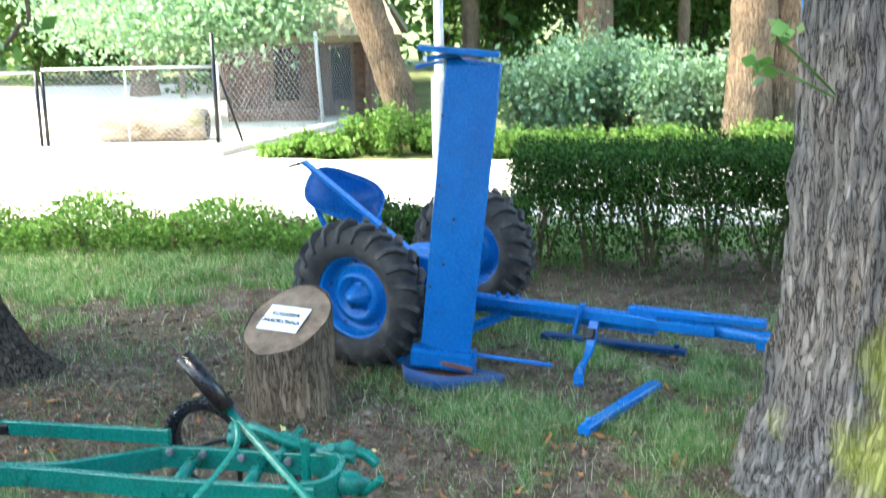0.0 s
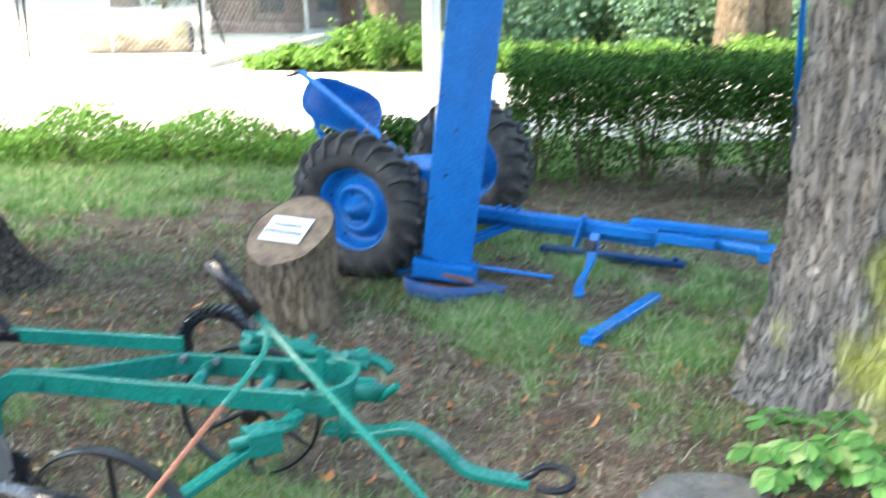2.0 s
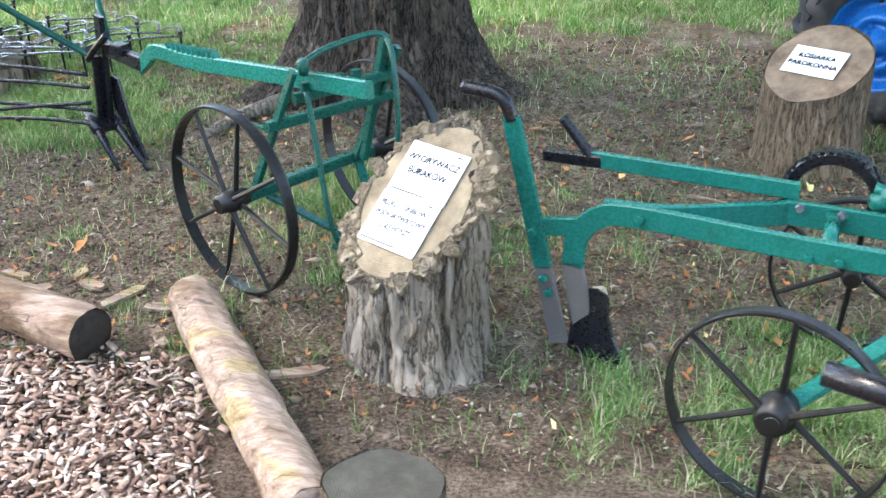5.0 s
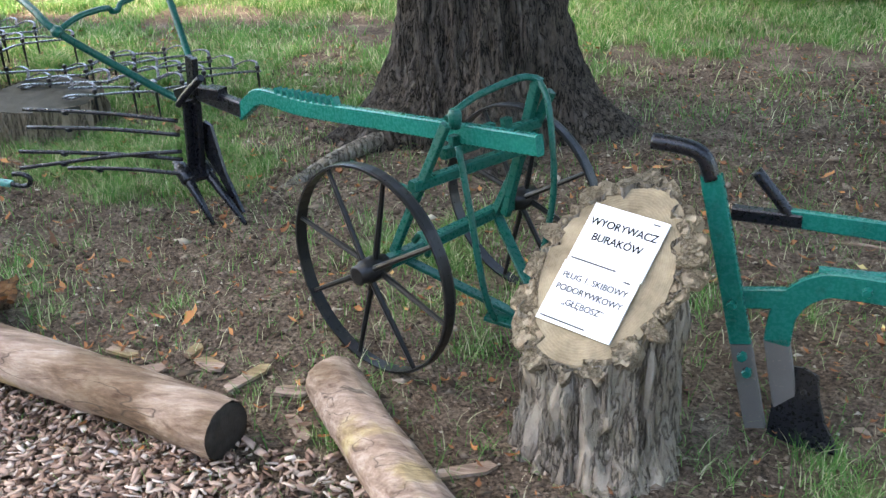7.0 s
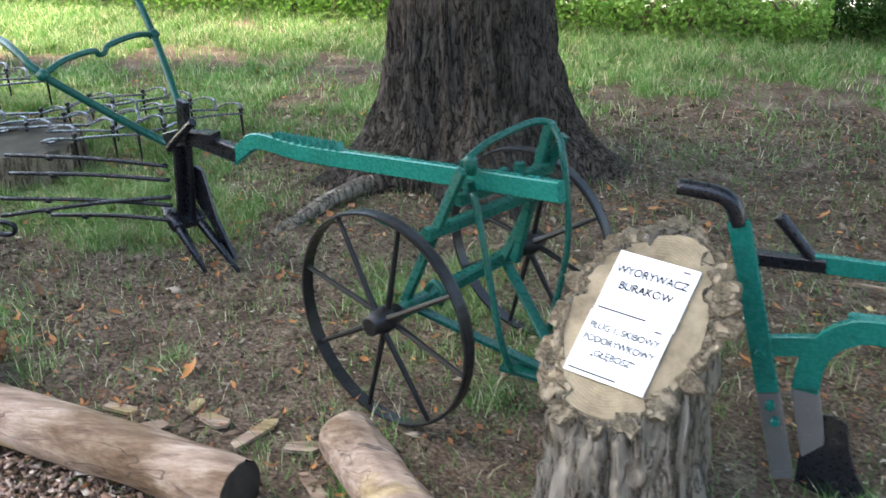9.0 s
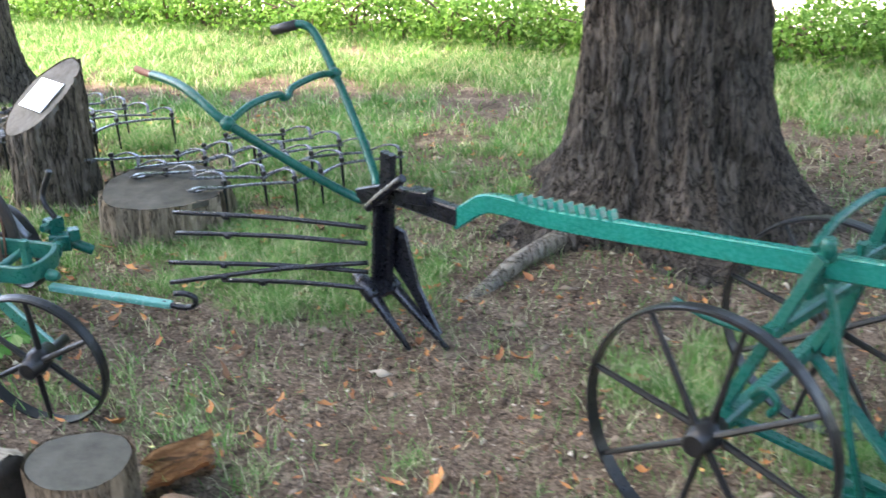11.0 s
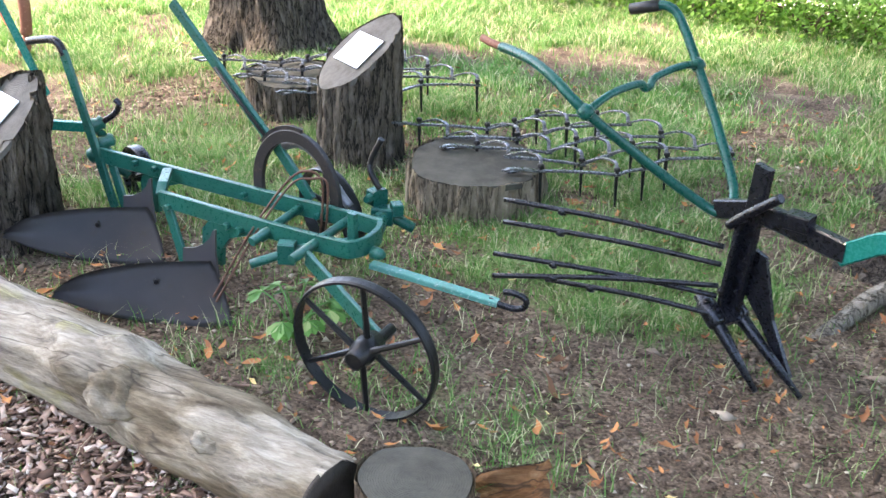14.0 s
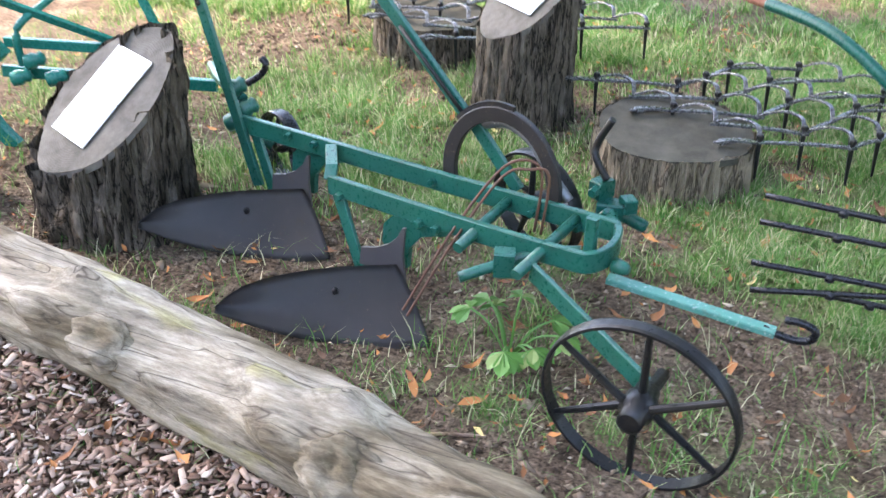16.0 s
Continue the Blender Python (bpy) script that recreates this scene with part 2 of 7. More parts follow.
def per_island(name, stops, rough=0.6, sheen=0.0, trans=0.0):
    m, nt, b = material(name, rough)
    g = nt.nodes.new("ShaderNodeNewGeometry")
    c = ramp(nt, g.outputs["Random Per Island"], stops)
    n = tex(nt, "ShaderNodeTexNoise", 1.1, Detail=4)
    t2 = ramp(nt, n.outputs["Fac"], [(0.3, grey(0.75)), (0.7, grey(1.2))])
    c = mix(nt, 1.0, c, t2, 'MULTIPLY')
    nt.links.new(c, b.inputs["Base Color"])
    if trans:
        tr = nt.nodes.new("ShaderNodeBsdfTranslucent")
        nt.links.new(mix(nt, 1.0, c, (1.1, 1.3, 0.8), 'MULTIPLY'), tr.inputs["Color"])
        ms = nt.nodes.new("ShaderNodeMixShader")
        ms.inputs[0].default_value = trans
        nt.links.new(b.outputs[0], ms.inputs[1])
        nt.links.new(tr.outputs[0], ms.inputs[2])
        nt.links.new(ms.outputs[0], nt.nodes["Material Output"].inputs["Surface"])
    return m


GRASS = per_island("grass_blades", [(0.0, (0.050, 0.145, 0.034)), (0.45, (0.12, 0.25, 0.070)), (0.72, (0.22, 0.31, 0.12)), (0.85, (0.41, 0.38, 0.24)), (1.0, (0.60, 0.54, 0.38))], 0.8, trans=0.3)
LEAF_HEDGE = per_island("hedge_leaves", [(0.0, (0.012, 0.034, 0.008)), (0.6, (0.030, 0.075, 0.014)), (1.0, (0.062, 0.14, 0.022))], 0.8, trans=0.12)
LEAF_LIGHT = per_island("light_leaves", [(0.0, (0.07, 0.14, 0.03)), (0.6, (0.12, 0.22, 0.05)), (1.0, (0.20, 0.30, 0.09))], 0.8, trans=0.4)
LEAF_BLUE = per_island("shrub_leaves", [(0.0, (0.13, 0.22, 0.14)), (0.6, (0.21, 0.33, 0.21)), (1.0, (0.33, 0.45, 0.29))], 0.6, trans=0.35)
LEAF_TREE = per_island("tree_leaves", [(0.0, (0.035, 0.085, 0.02)), (0.6, (0.07, 0.15, 0.035)), (1.0, (0.13, 0.24, 0.06))], 0.5, trans=0.4)
LEAF_CHESTNUT = per_island("seedling_leaves", [(0.0, (0.07, 0.19, 0.04)), (0.8, (0.13, 0.28, 0.07)), (1.0, (0.30, 0.34, 0.14))], 0.45, trans=0.3)
DRY_LEAF = per_island("dry_leaves", [(0.0, (0.09, 0.048, 0.026)), (0.45, (0.26, 0.10, 0.035)), (0.96, (0.46, 0.19, 0.06)), (1.0, (0.62, 0.54, 0.22))], 0.7)
CHIPS = per_island("wood_chips", [(0.0, (0.07, 0.040, 0.028)), (0.4, (0.25, 0.155, 0.112)), (0.8, (0.42, 0.30, 0.23)), (1.0, (0.64, 0.53, 0.44))], 0.85)
DEBRIS = per_island("earth_crumbs", [(0.0, (0.05, 0.035, 0.025)), (0.6, (0.155, 0.110, 0.077)), (0.95, (0.27, 0.205, 0.148)), (1.0, (0.50, 0.43, 0.33))], 0.95)
TWIG = per_island("twigs", [(0.0, (0.06, 0.045, 0.03)), (1.0, (0.17, 0.13, 0.09))], 0.9)


def ground_mat():
    m, nt, b = material("earth_and_grass", 0.95)
    at = nt.nodes.new("ShaderNodeAttribute")
    at.attribute_name = "cover"
    n1 = tex(nt, "ShaderNodeTexNoise", 7, Detail=10, Roughness=0.7)
    n2 = tex(nt, "ShaderNodeTexNoise", 90, Detail=8, Roughness=0.7)
    n3 = tex(nt, "ShaderNodeTexNoise", 1.6, Detail=5)
    soil = ramp(nt, n1.outputs["Fac"], [(0.3, (0.058, 0.039, 0.027)), (0.5, (0.158, 0.112, 0.078)), (0.72, (0.29, 0.218, 0.155))])
    soil = mix(nt, 1.0, soil, ramp(nt, n2.outputs["Fac"], [(0.36, grey(0.3)), (0.64, grey(1.55))]), 'MULTIPLY')
    turf = ramp(nt, n2.outputs["Fac"], [(0.3, (0.045, 0.070, 0.022)), (0.55, (0.15, 0.18, 0.07)), (0.8, (0.34, 0.33, 0.17))])
    turf = mix(nt, 1.0, turf, ramp(nt, n3.outputs["Fac"], [(0.35, grey(0.8)), (0.65, grey(1.15))]), 'MULTIPLY')
    add = nt.nodes.new("ShaderNodeMath")
    add.operation = 'ADD'
    nt.links.new(at.outputs["Fac"], add.inputs[0])
    sub = nt.nodes.new("ShaderNodeMath")
    sub.operation = 'MULTIPLY_ADD'
    nt.links.new(n1.outputs["Fac"], sub.inputs[0])
    sub.inputs[1].default_value, sub.inputs[2].default_value = 0.9, -0.45
    nt.links.new(sub.outputs[0], add.inputs[1])
    mask = ramp(nt, add.outputs[0], [(0.30, grey(0)), (0.72, grey(1))])
    c = mix(nt, mask, soil, turf)
    nt.links.new(c, b.inputs["Base Color"])
    bump(nt, b, n2.outputs["Fac"], 1.0, 0.02)
    return m


GROUND = ground_mat()


def simple(name, a, c2, scale, rough=0.85, bumpy=0.4, detail=8):
    m, nt, b = material(name, rough)
    n = tex(nt, "ShaderNodeTexNoise", scale, Detail=detail, Roughness=0.7)
    nt.links.new(ramp(nt, n.outputs["Fac"], [(0.3, a), (0.7, c2)]), b.inputs["Base Color"])
    bump(nt, b, n.outputs["Fac"], bumpy, 0.01)
    return m


SAND = simple("pale_sand", (0.52, 0.47, 0.38), (0.70, 0.65, 0.55), 18)
CONCRETE = simple("concrete", (0.25, 0.24, 0.22), (0.42, 0.41, 0.38), 25)
STONE = simple("grey_stone", (0.06, 0.057, 0.052), (0.14, 0.133, 0.12), 16)
WHITE = simple("white_plastic_sheet", (0.80, 0.80, 0.80), (0.86, 0.86, 0.86), 6, 0.35, 0.03)
INK = simple("black_ink", (0.004, 0.004, 0.004), (0.007, 0.007, 0.007), 10, 0.9, 0.0)
SOFTINK = simple("soft_grey_ink", (0.012, 0.012, 0.012), (0.018, 0.018, 0.018), 10, 0.9, 0.0)
GREYINK = simple("grey_ink", (0.07, 0.07, 0.07), (0.09, 0.09, 0.09), 10, 0.6, 0.0)
PLANK = simple("aged_planks", (0.09, 0.055, 0.043), (0.21, 0.14, 0.115), 11)
THATCH = simple("old_thatch", (0.13, 0.115, 0.08), (0.30, 0.26, 0.18), 30, 0.95, 0.9)
# inner shade of openings, put into a plain dark colour
DARKIN = simple("dark_inside", (0.02, 0.018, 0.016), (0.05, 0.045, 0.04), 9)


# ---- building blocks ----
def part(name, bm, mat, parent, label=""):
    me = bpy.data.meshes.new(name)
    bm.normal_update()
    bm.to_mesh(me)
    bm.free()
    if mat:
        me.materials.append(mat)
    ob = new(name, me)
    if parent is not None:
        ob.parent = parent
    return tagged(ob, label)


def thing(name, x, y, z, yaw, label, category, group="", kind=""):
    ob = new(name)
    ob.empty_display_size = 0.1
    ob.matrix_world = pose(x, y, z, 0, 0, yaw)
    return tagged(ob, label, category, group, kind)


def bm0():
    return bmesh.new()


def rect(w, h, c=0.15):
    """Section of a bar: width across, height up, with chamfered corners."""
    k = min(w, h) * c
    a, b = w / 2, h / 2
    return [(a, -b + k), (a, b - k), (a - k, b), (-a + k, b), (-a, b - k), (-a, -b + k), (-a + k, -b), (a - k, -b)]


def disc(r, n=8):
    return [(r * math.cos(2 * math.pi * i / n), r * math.sin(2 * math.pi * i / n)) for i in range(n)]


def smooth_path(pts, n=6):
    """Catmull-Rom through the points."""
    P = [Vector(p) for p in pts]
    if len(P) < 3:
        return P
    out = []
    for i in range(len(P) - 1):
        p0, p1, p2, p3 = P[max(i - 1, 0)], P[i], P[i + 1], P[min(i + 2, len(P) - 1)]
        for k in range(n):
            t = k / n
            out.append(0.5 * ((2 * p1) + (p2 - p0) * t + (2 * p0 - 5 * p1 + 4 * p2 - p3) * t * t + (3 * p1 - p0 - 3 * p2 + p3) * t ** 3))
    out.append(P[-1])
    return out


def sweep(bm, pts, sec, up=(0, 0, 1), closed=False, scale=None, smooth=True):
    P = [Vector(p) for p in pts]
    n = len(P)
    up = Vector(up)
    rings = []
    for i, p in enumerate(P):
        if closed:
            t = P[(i + 1) % n] - P[i - 1]
        else:
            t = P[min(i + 1, n - 1)] - P[max(i - 1, 0)]
        t = t.normalized()
        u2 = up if abs(t.dot(up)) < 0.97 else Vector((0.9, 0.43, 0.1))
        side = t.cross(u2).normalized()
        nn = side.cross(t)
        s = scale[i] if scale else 1.0
        rings.append([bm.verts.new(p + side * (a * s) + nn * (b * s)) for a, b in sec])
    m = len(sec)
    for i in range(n if closed else n - 1):
        r0, r1 = rings[i], rings[(i + 1) % n]
        for j in range(m):
            f = bm.faces.new((r0[j], r0[(j + 1) % m], r1[(j + 1) % m], r1[j]))
            f.smooth = smooth and m > 8
    if not closed:
        bm.faces.new(list(reversed(rings[0])))
        bm.faces.new(rings[-1])
    return bm


def bar(bm, p0, p1, w, h, up=(0, 0, 1)):
    return sweep(bm, [p0, p1], rect(w, h), up)


def rod(bm, pts, r, n=10, fine=6):
    return sweep(bm, smooth_path(pts, fine), disc(r, n))


def box(bm, c, s, yaw=0):
    a = math.radians(yaw)
    d = Vector((math.cos(a), math.sin(a), 0)) * (s[0] / 2)
    c = Vector(c)
    return sweep(bm, [c - d, c + d], rect(s[1], s[2], 0.08))


def plate(bm, outline, thick, origin, ax, ay):
    """A flat plate: outline in the plane of ax and ay, thickness across."""
    o, ax, ay = Vector(origin), Vector(ax).normalized(), Vector(ay).normalized()
    nn = ax.cross(ay).normalized() * (thick / 2)
    A = [bm.verts.new(o + ax * u + ay * v - nn) for u, v in outline]
    B = [bm.verts.new(o + ax * u + ay * v + nn) for u, v in outline]
    bm.faces.new(list(reversed(A)))
    bm.faces.new(B)
    for i in range(len(A)):
        j = (i + 1) % len(A)
        bm.faces.new((A[i], A[j], B[j], B[i]))
    return bm


def lathe(bm, profile, c, axis, seg=32, smooth=True, caps=True):
    """profile of (radius, along) turned about axis through c."""
    c, axis = Vector(c), Vector(axis).normalized()
    a = axis.orthogonal().normalized()
    b = axis.cross(a)
    rings = [[bm.verts.new(c + axis * h + (a * math.cos(2 * math.pi * i / seg) + b * math.sin(2 * math.pi * i / seg)) * max(r, 1e-4)) for i in range(seg)] for r, h in profile]
    for r0, r1 in zip(rings, rings[1:]):
        for i in range(seg):
            f = bm.faces.new((r0[i], r0[(i + 1) % seg], r1[(i + 1) % seg], r1[i]))
            f.smooth = smooth
    if caps:
        bm.faces.new(list(reversed(rings[0])))
        bm.faces.new(rings[-1])
    return bm


def bolt(bm, c, axis, r=0.011, h=0.012):
    return lathe(bm, [(r, -h * 0.3), (r, h * 0.75), (r * 0.8, h)], c, axis, 6, False)


def mesh_from(name, verts, faces, mat, parent=None, smooth=False):
    me = bpy.data.meshes.new(name)
    v = np.asarray(verts, dtype=np.float32)
    f = np.asarray(faces, dtype=np.int32)
    me.vertices.add(len(v))
    me.vertices.foreach_set("co", v.ravel())
    k = f.shape[1]
    me.loops.add(f.size)
    me.loops.foreach_set("vertex_index", f.ravel())
    me.polygons.add(len(f))
    me.polygons.foreach_set("loop_start", np.arange(0, f.size, k, dtype=np.int32))
    me.polygons.foreach_set("loop_total", np.full(len(f), k, dtype=np.int32))
    if smooth:
        me.polygons.foreach_set("use_smooth", np.ones(len(f), dtype=bool))
    me.update(calc_edges=True)
    me.materials.append(mat)
    ob = new(name, me)
    if parent is not None:
        ob.parent = parent
    return ob


RNG = np.random.default_rng(7)


def leaf_cloud(name, C, size, mat, parent=None, flat=0.0, long=1.6):
    """One folded four-sided leaf at each centre, turned at random."""
    n = len(C)
    d = RNG.normal(size=(n, 3))
    d[:, 2] *= 1 - flat
    d /= np.linalg.norm(d, axis=1)[:, None]
    e = RNG.normal(size=(n, 3))
    if flat:
        e = np.cross(d, np.array([0, 0, 1.0]) + RNG.normal(size=(n, 3)) * 0.35)
    else:
        e = np.cross(d, e)
    e /= np.linalg.norm(e, axis=1)[:, None]
    nn = np.cross(d, e)
    s = (size * RNG.uniform(0.6, 1.3, n))[:, None]
    tip, base = C + d * s * long / 2, C - d * s * long / 2
    l, r = C + e * s / 2 + nn * s * 0.12, C - e * s / 2 + nn * s * 0.12
    V = np.stack([base, l, tip, r], 1).reshape(-1, 3)
    i = np.arange(n)[:, None] * 4
    F = np.concatenate([i + np.array([0, 1, 2]), i + np.array([0, 2, 3])], 0)
    F = F.reshape(2, n, 3).transpose(1, 0, 2).reshape(-1, 3)
    return mesh_from(name, V, F, mat, parent)


def fbm(x, y, s, seed=0.0):
    return noise.fractal(Vector((x * s, y * s, seed)), 1.0, 2.0, 4)


# ---- ground ----
# bare and grassy spots of the ground: place, how much more or less grass, reach along x and y
SPOTS = [
    (-3.35, 3.62, -0.60, 0.38, 0.20), (-3.08, 3.35, -0.45, 0.30, 0.25), (-4.05, 3.72, -0.45, 0.28, 0.14), (-2.75, 2.95, -0.55, 0.38, 0.20),
    (-2.05, 2.80, -0.30, 0.30, 0.16), (-1.40, 2.95, -0.55, 0.55, 0.22), (-1.65, 2.45, -0.50, 0.25, 0.18), (-1.35, 4.90, -0.60, 0.85, 0.85),
    (-0.35, 3.65, -0.50, 0.75, 0.30), (0.30, 3.30, -0.35, 0.60, 0.30), (1.60, 6.05, -0.90, 1.30, 0.42), (-0.10, 5.30, -0.40, 0.55, 0.45),
    (-4.75, 3.42, -0.55, 0.60, 0.15), (-4.35, 3.10, -0.45, 0.60, 0.10), (-5.75, 4.95, -0.45, 0.40, 0.30), (-4.30, 6.35, -0.60, 1.20, 0.30),
    (-2.45, 4.40, -0.45, 0.55, 0.35), (-2.90, 4.05, -0.30, 0.30, 0.20), (1.15, 3.10, -0.30, 0.50, 0.35), (-0.75, 4.25, -0.40, 0.50, 0.40),
    # first one: bare earth that also darkens the ground in place of tree shade
    (-0.50, 5.95, -0.55, 0.90, 0.60), (-1.60, 5.90, -0.25, 0.60, 0.50),
    (-3.55, 4.30, 0.45, 0.55, 0.35), (-4.05, 4.75, 0.35, 0.50, 0.40), (-4.60, 4.25, 0.25, 0.45, 0.30), (-2.45, 3.05, 0.38, 0.28, 0.20),
    (-1.98, 2.62, 0.40, 0.10, 0.10), (-0.55, 2.80, 0.50, 0.35, 0.22), (0.85, 4.05, 0.42, 0.50, 0.30), (0.20, 4.45, 0.35, 0.25, 0.20),
    (-3.05, 3.15, 0.20, 0.20, 0.12), (-3.45, 3.18, 0.30, 0.28, 0.14), (-2.75, 3.75, 0.35, 0.28, 0.15), (-4.05, 3.30, 0.30, 0.25, 0.15),
    (-3.75, 3.95, 0.25, 0.35, 0.15), (-5.10, 4.20, 0.25, 0.45, 0.30), (-1.90, 3.35, 0.25, 0.25, 0.15), (1.30, 4.40, 0.25, 0.30, 0.30),
]


def cover(x, y):
    """How much of the earth is under grass, 0 to 1."""
    c = 0.21 + 0.66 * fbm(x, y, 1.9, 3.1) + 0.42 * fbm(x, y, 5.5, 8.0)
    lawn = 0.5 + 0.5 * math.tanh((y - 5.6 - 0.5 * fbm(x, y, 0.6, 1.0)) * 1.3)
    if x > 0.3:
        lawn *= max(0.0, 1 - (x - 0.3) * 1.5) if y < 7.4 else 1
    c += 0.62 * lawn
    for px, py, k, sx, sy in SPOTS:
        c += k * math.exp(-((x - px) / sx) ** 2 - ((y - py) / sy) ** 2)
    if y < chip_edge(x) + 0.12:
        c -= 0.8
    return max(0.0, min(1.0, c))


def chip_edge(x):
    """The edge of the wood-chip path: chips lie on its near side."""
    if x > -2.2:
        return 2.35 - (x + 2.2) * 1.9
    return 2.42 + (-2.2 - x) * 0.20


def ground_z(x, y):
    return 0.018 * fbm(x, y, 1.1, 5.0) + 0.010 * fbm(x, y, 5.0, 2.0)


def axis_steps(lo, hi, step, far):
    mid = list(np.arange(lo, hi + 1e-6, step))
    out, s, v = [], step, hi
    while v < far:
        s *= 1.35
        v += s
        out.append(v)
    inn, s, v = [], step, lo
    while v > -far:
        s *= 1.35
        v -= s
        inn.append(v)
    return inn[::-1] + mid + out


gx, gy = axis_steps(-7.5, 3.0, 0.07, 400), axis_steps(-0.5, 8.2, 0.07, 400)
gv = [(x, y, ground_z(x, y) if abs(x) < 30 and abs(y) < 30 else 0.0) for y in gy for x in gx]
nx = len(gx)
gf = [(j * nx + i, j * nx + i + 1, (j + 1) * nx + i + 1, (j + 1) * nx + i) for j in range(len(gy) - 1) for i in range(nx - 1)]
ground = mesh_from("ground", gv, gf, GROUND, smooth=True)
tagged(ground, "trampled brown earth with patches of grass", "ground", kind="structure")
att = ground.data.attributes.new("cover", 'FLOAT', 'POINT')
att.data.foreach_set("value", np.array([cover(x, y) for x, y, z in gv], dtype=np.float32))

bm = bm0()
plate(bm, [(-40, 8.25), (-8, 8.15), (-1, 8.0), (3, 7.7), (40, 7.0), (40, 10.4), (3, 10.9), (-1.2, 11.3), (-2.1, 11.7), (-1.1, 14.6), (-1.2, 22), (-14, 22), (-40, 16)], 0.02, (0, 0, 0.022), (1, 0, 0), (0, 1, 0))
tagged(part("path", bm, SAND, None), "pale sunlit sandy path behind the hedge", "path", kind="structure")

GX, GY = np.array(gx), np.array(gy)
GC = np.array([d.value for d in att.data], dtype=np.float32).reshape(len(gy), nx)
GZ = np.array([v[2] for v in gv], dtype=np.float32).reshape(len(gy), nx)


def cell(X, Y, G):
    """Value of a ground grid at the places X, Y, between its corners."""
    i = np.clip(np.searchsorted(GX, X) - 1, 0, nx - 2)
    j = np.clip(np.searchsorted(GY, Y) - 1, 0, len(GY) - 2)
    a = (X - GX[i]) / (GX[i + 1] - GX[i])
    b = (Y - GY[j]) / (GY[j + 1] - GY[j])
    return (G[j, i] * (1 - a) + G[j, i + 1] * a) * (1 - b) + (G[j + 1, i] * (1 - a) + G[j + 1, i + 1] * a) * b


# ---- trees and stumps ----
def trunk_mesh(bm, r0, flare, height, rows, seg, seed, rough=0.03, lean=(0, 0), top=0.75, roots=5, ridge=0.0):
    """A bark cylinder with root flare, furrowed by stretched noise."""
    rings = []
    for j in range(rows + 1):
        q = j / rows
        z = height * q ** 1.5 - 0.06
        rr = r0 * (1 - (1 - top) * max(z, 0) / height) + flare * math.exp(-max(z, 0) / (0.55 * r0 + 0.06))
        ring = []
        for i in range(seg):
            a = 2 * math.pi * i / seg
            ca, sa = math.cos(a), math.sin(a)
            k = 1 + 0.35 * flare / r0 * math.exp(-max(z, 0) / 0.3) * math.sin(roots * a + seed)
            d = noise.fractal(Vector((ca * 1.3 + seed, sa * 1.3, z * 0.5)), 1, 2, 3) * 0.05 * r0
            f = noise.fractal(Vector((ca * r0 * 15 + seed, sa * r0 * 15, z * 3.2)), 0.9, 2, 4)
            d += rough * (abs(f) * 1.6 - 0.4)
            if ridge:
                d += ridge * (0.5 - abs(noise.noise(Vector((ca * r0 * 11, sa * r0 * 11 + seed, z * 1.1)))) * 2)
            R = rr * k + d
            ring.append(bm.verts.new((R * ca + lean[0] * z, R * sa + lean[1] * z, z)))
        rings.append(ring)
    for r1, r2 in zip(rings, rings[1:]):
        for i in range(seg):
            f = bm.faces.new((r1[i], r1[(i + 1) % seg], r2[(i + 1) % seg], r2[i]))
            f.smooth = True
    return rings


def limb(bm, p, d, length, r, depth, tips):
    pts, cur, dirv = [Vector(p)], Vector(p), Vector(d).normalized()
    for i in range(5):
        dirv = (dirv + Vector((random.uniform(-0.3, 0.3), random.uniform(-0.3, 0.3), random.uniform(-0.05, 0.22)))).normalized()
        cur = cur + dirv * length / 5
        pts.append(cur)
    sweep(bm, pts, disc(r, 6), scale=[1 - 0.13 * i for i in range(6)])
    tips += pts[2:]
    if depth:
        for i in (2, 3, 4, 5):
            a = random.uniform(0, 6.28)
            limb(bm, pts[i], dirv + Vector((math.cos(a), math.sin(a), 0.25)) * 0.9, length * 0.6, r * 0.45, depth - 1, tips)


def crown_points(tips, per, spread):
    T = np.array([tuple(t) for t in tips])
    k = RNG.integers(0, len(T), per)
    return T[k] + RNG.normal(size=(per, 3)) * spread


def tree(x, y, r0, flare, label, mat, seed, lean=(0, 0), height=4.4, leaves=3500, leaf=0.16, rows=110, seg=120, rough=0.02, limbs=6, spread=0.55, limb_len=2.6, ridge=0.0):
    t = thing("tree", x, y, 0, 0, label, "tree")
    bm = bm0()
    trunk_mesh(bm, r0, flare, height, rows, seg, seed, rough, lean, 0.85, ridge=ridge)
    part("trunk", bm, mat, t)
    bm, tips = bm0(), []
    random.seed(int(seed * 10))
    for i in range(limbs):
        a = 6.283 * i / limbs + random.uniform(-0.3, 0.3)
        z = height - random.uniform(0.1, 0.9)
        limb(bm, (lean[0] * z, lean[1] * z, z), (math.cos(a), math.sin(a), random.uniform(0.35, 0.9)), limb_len, r0 * 0.35, 1, tips)
    part("limbs", bm, mat, t)
    leaf_cloud("crown", crown_points(tips, leaves, spread), leaf, LEAF_TREE, t)
    return t


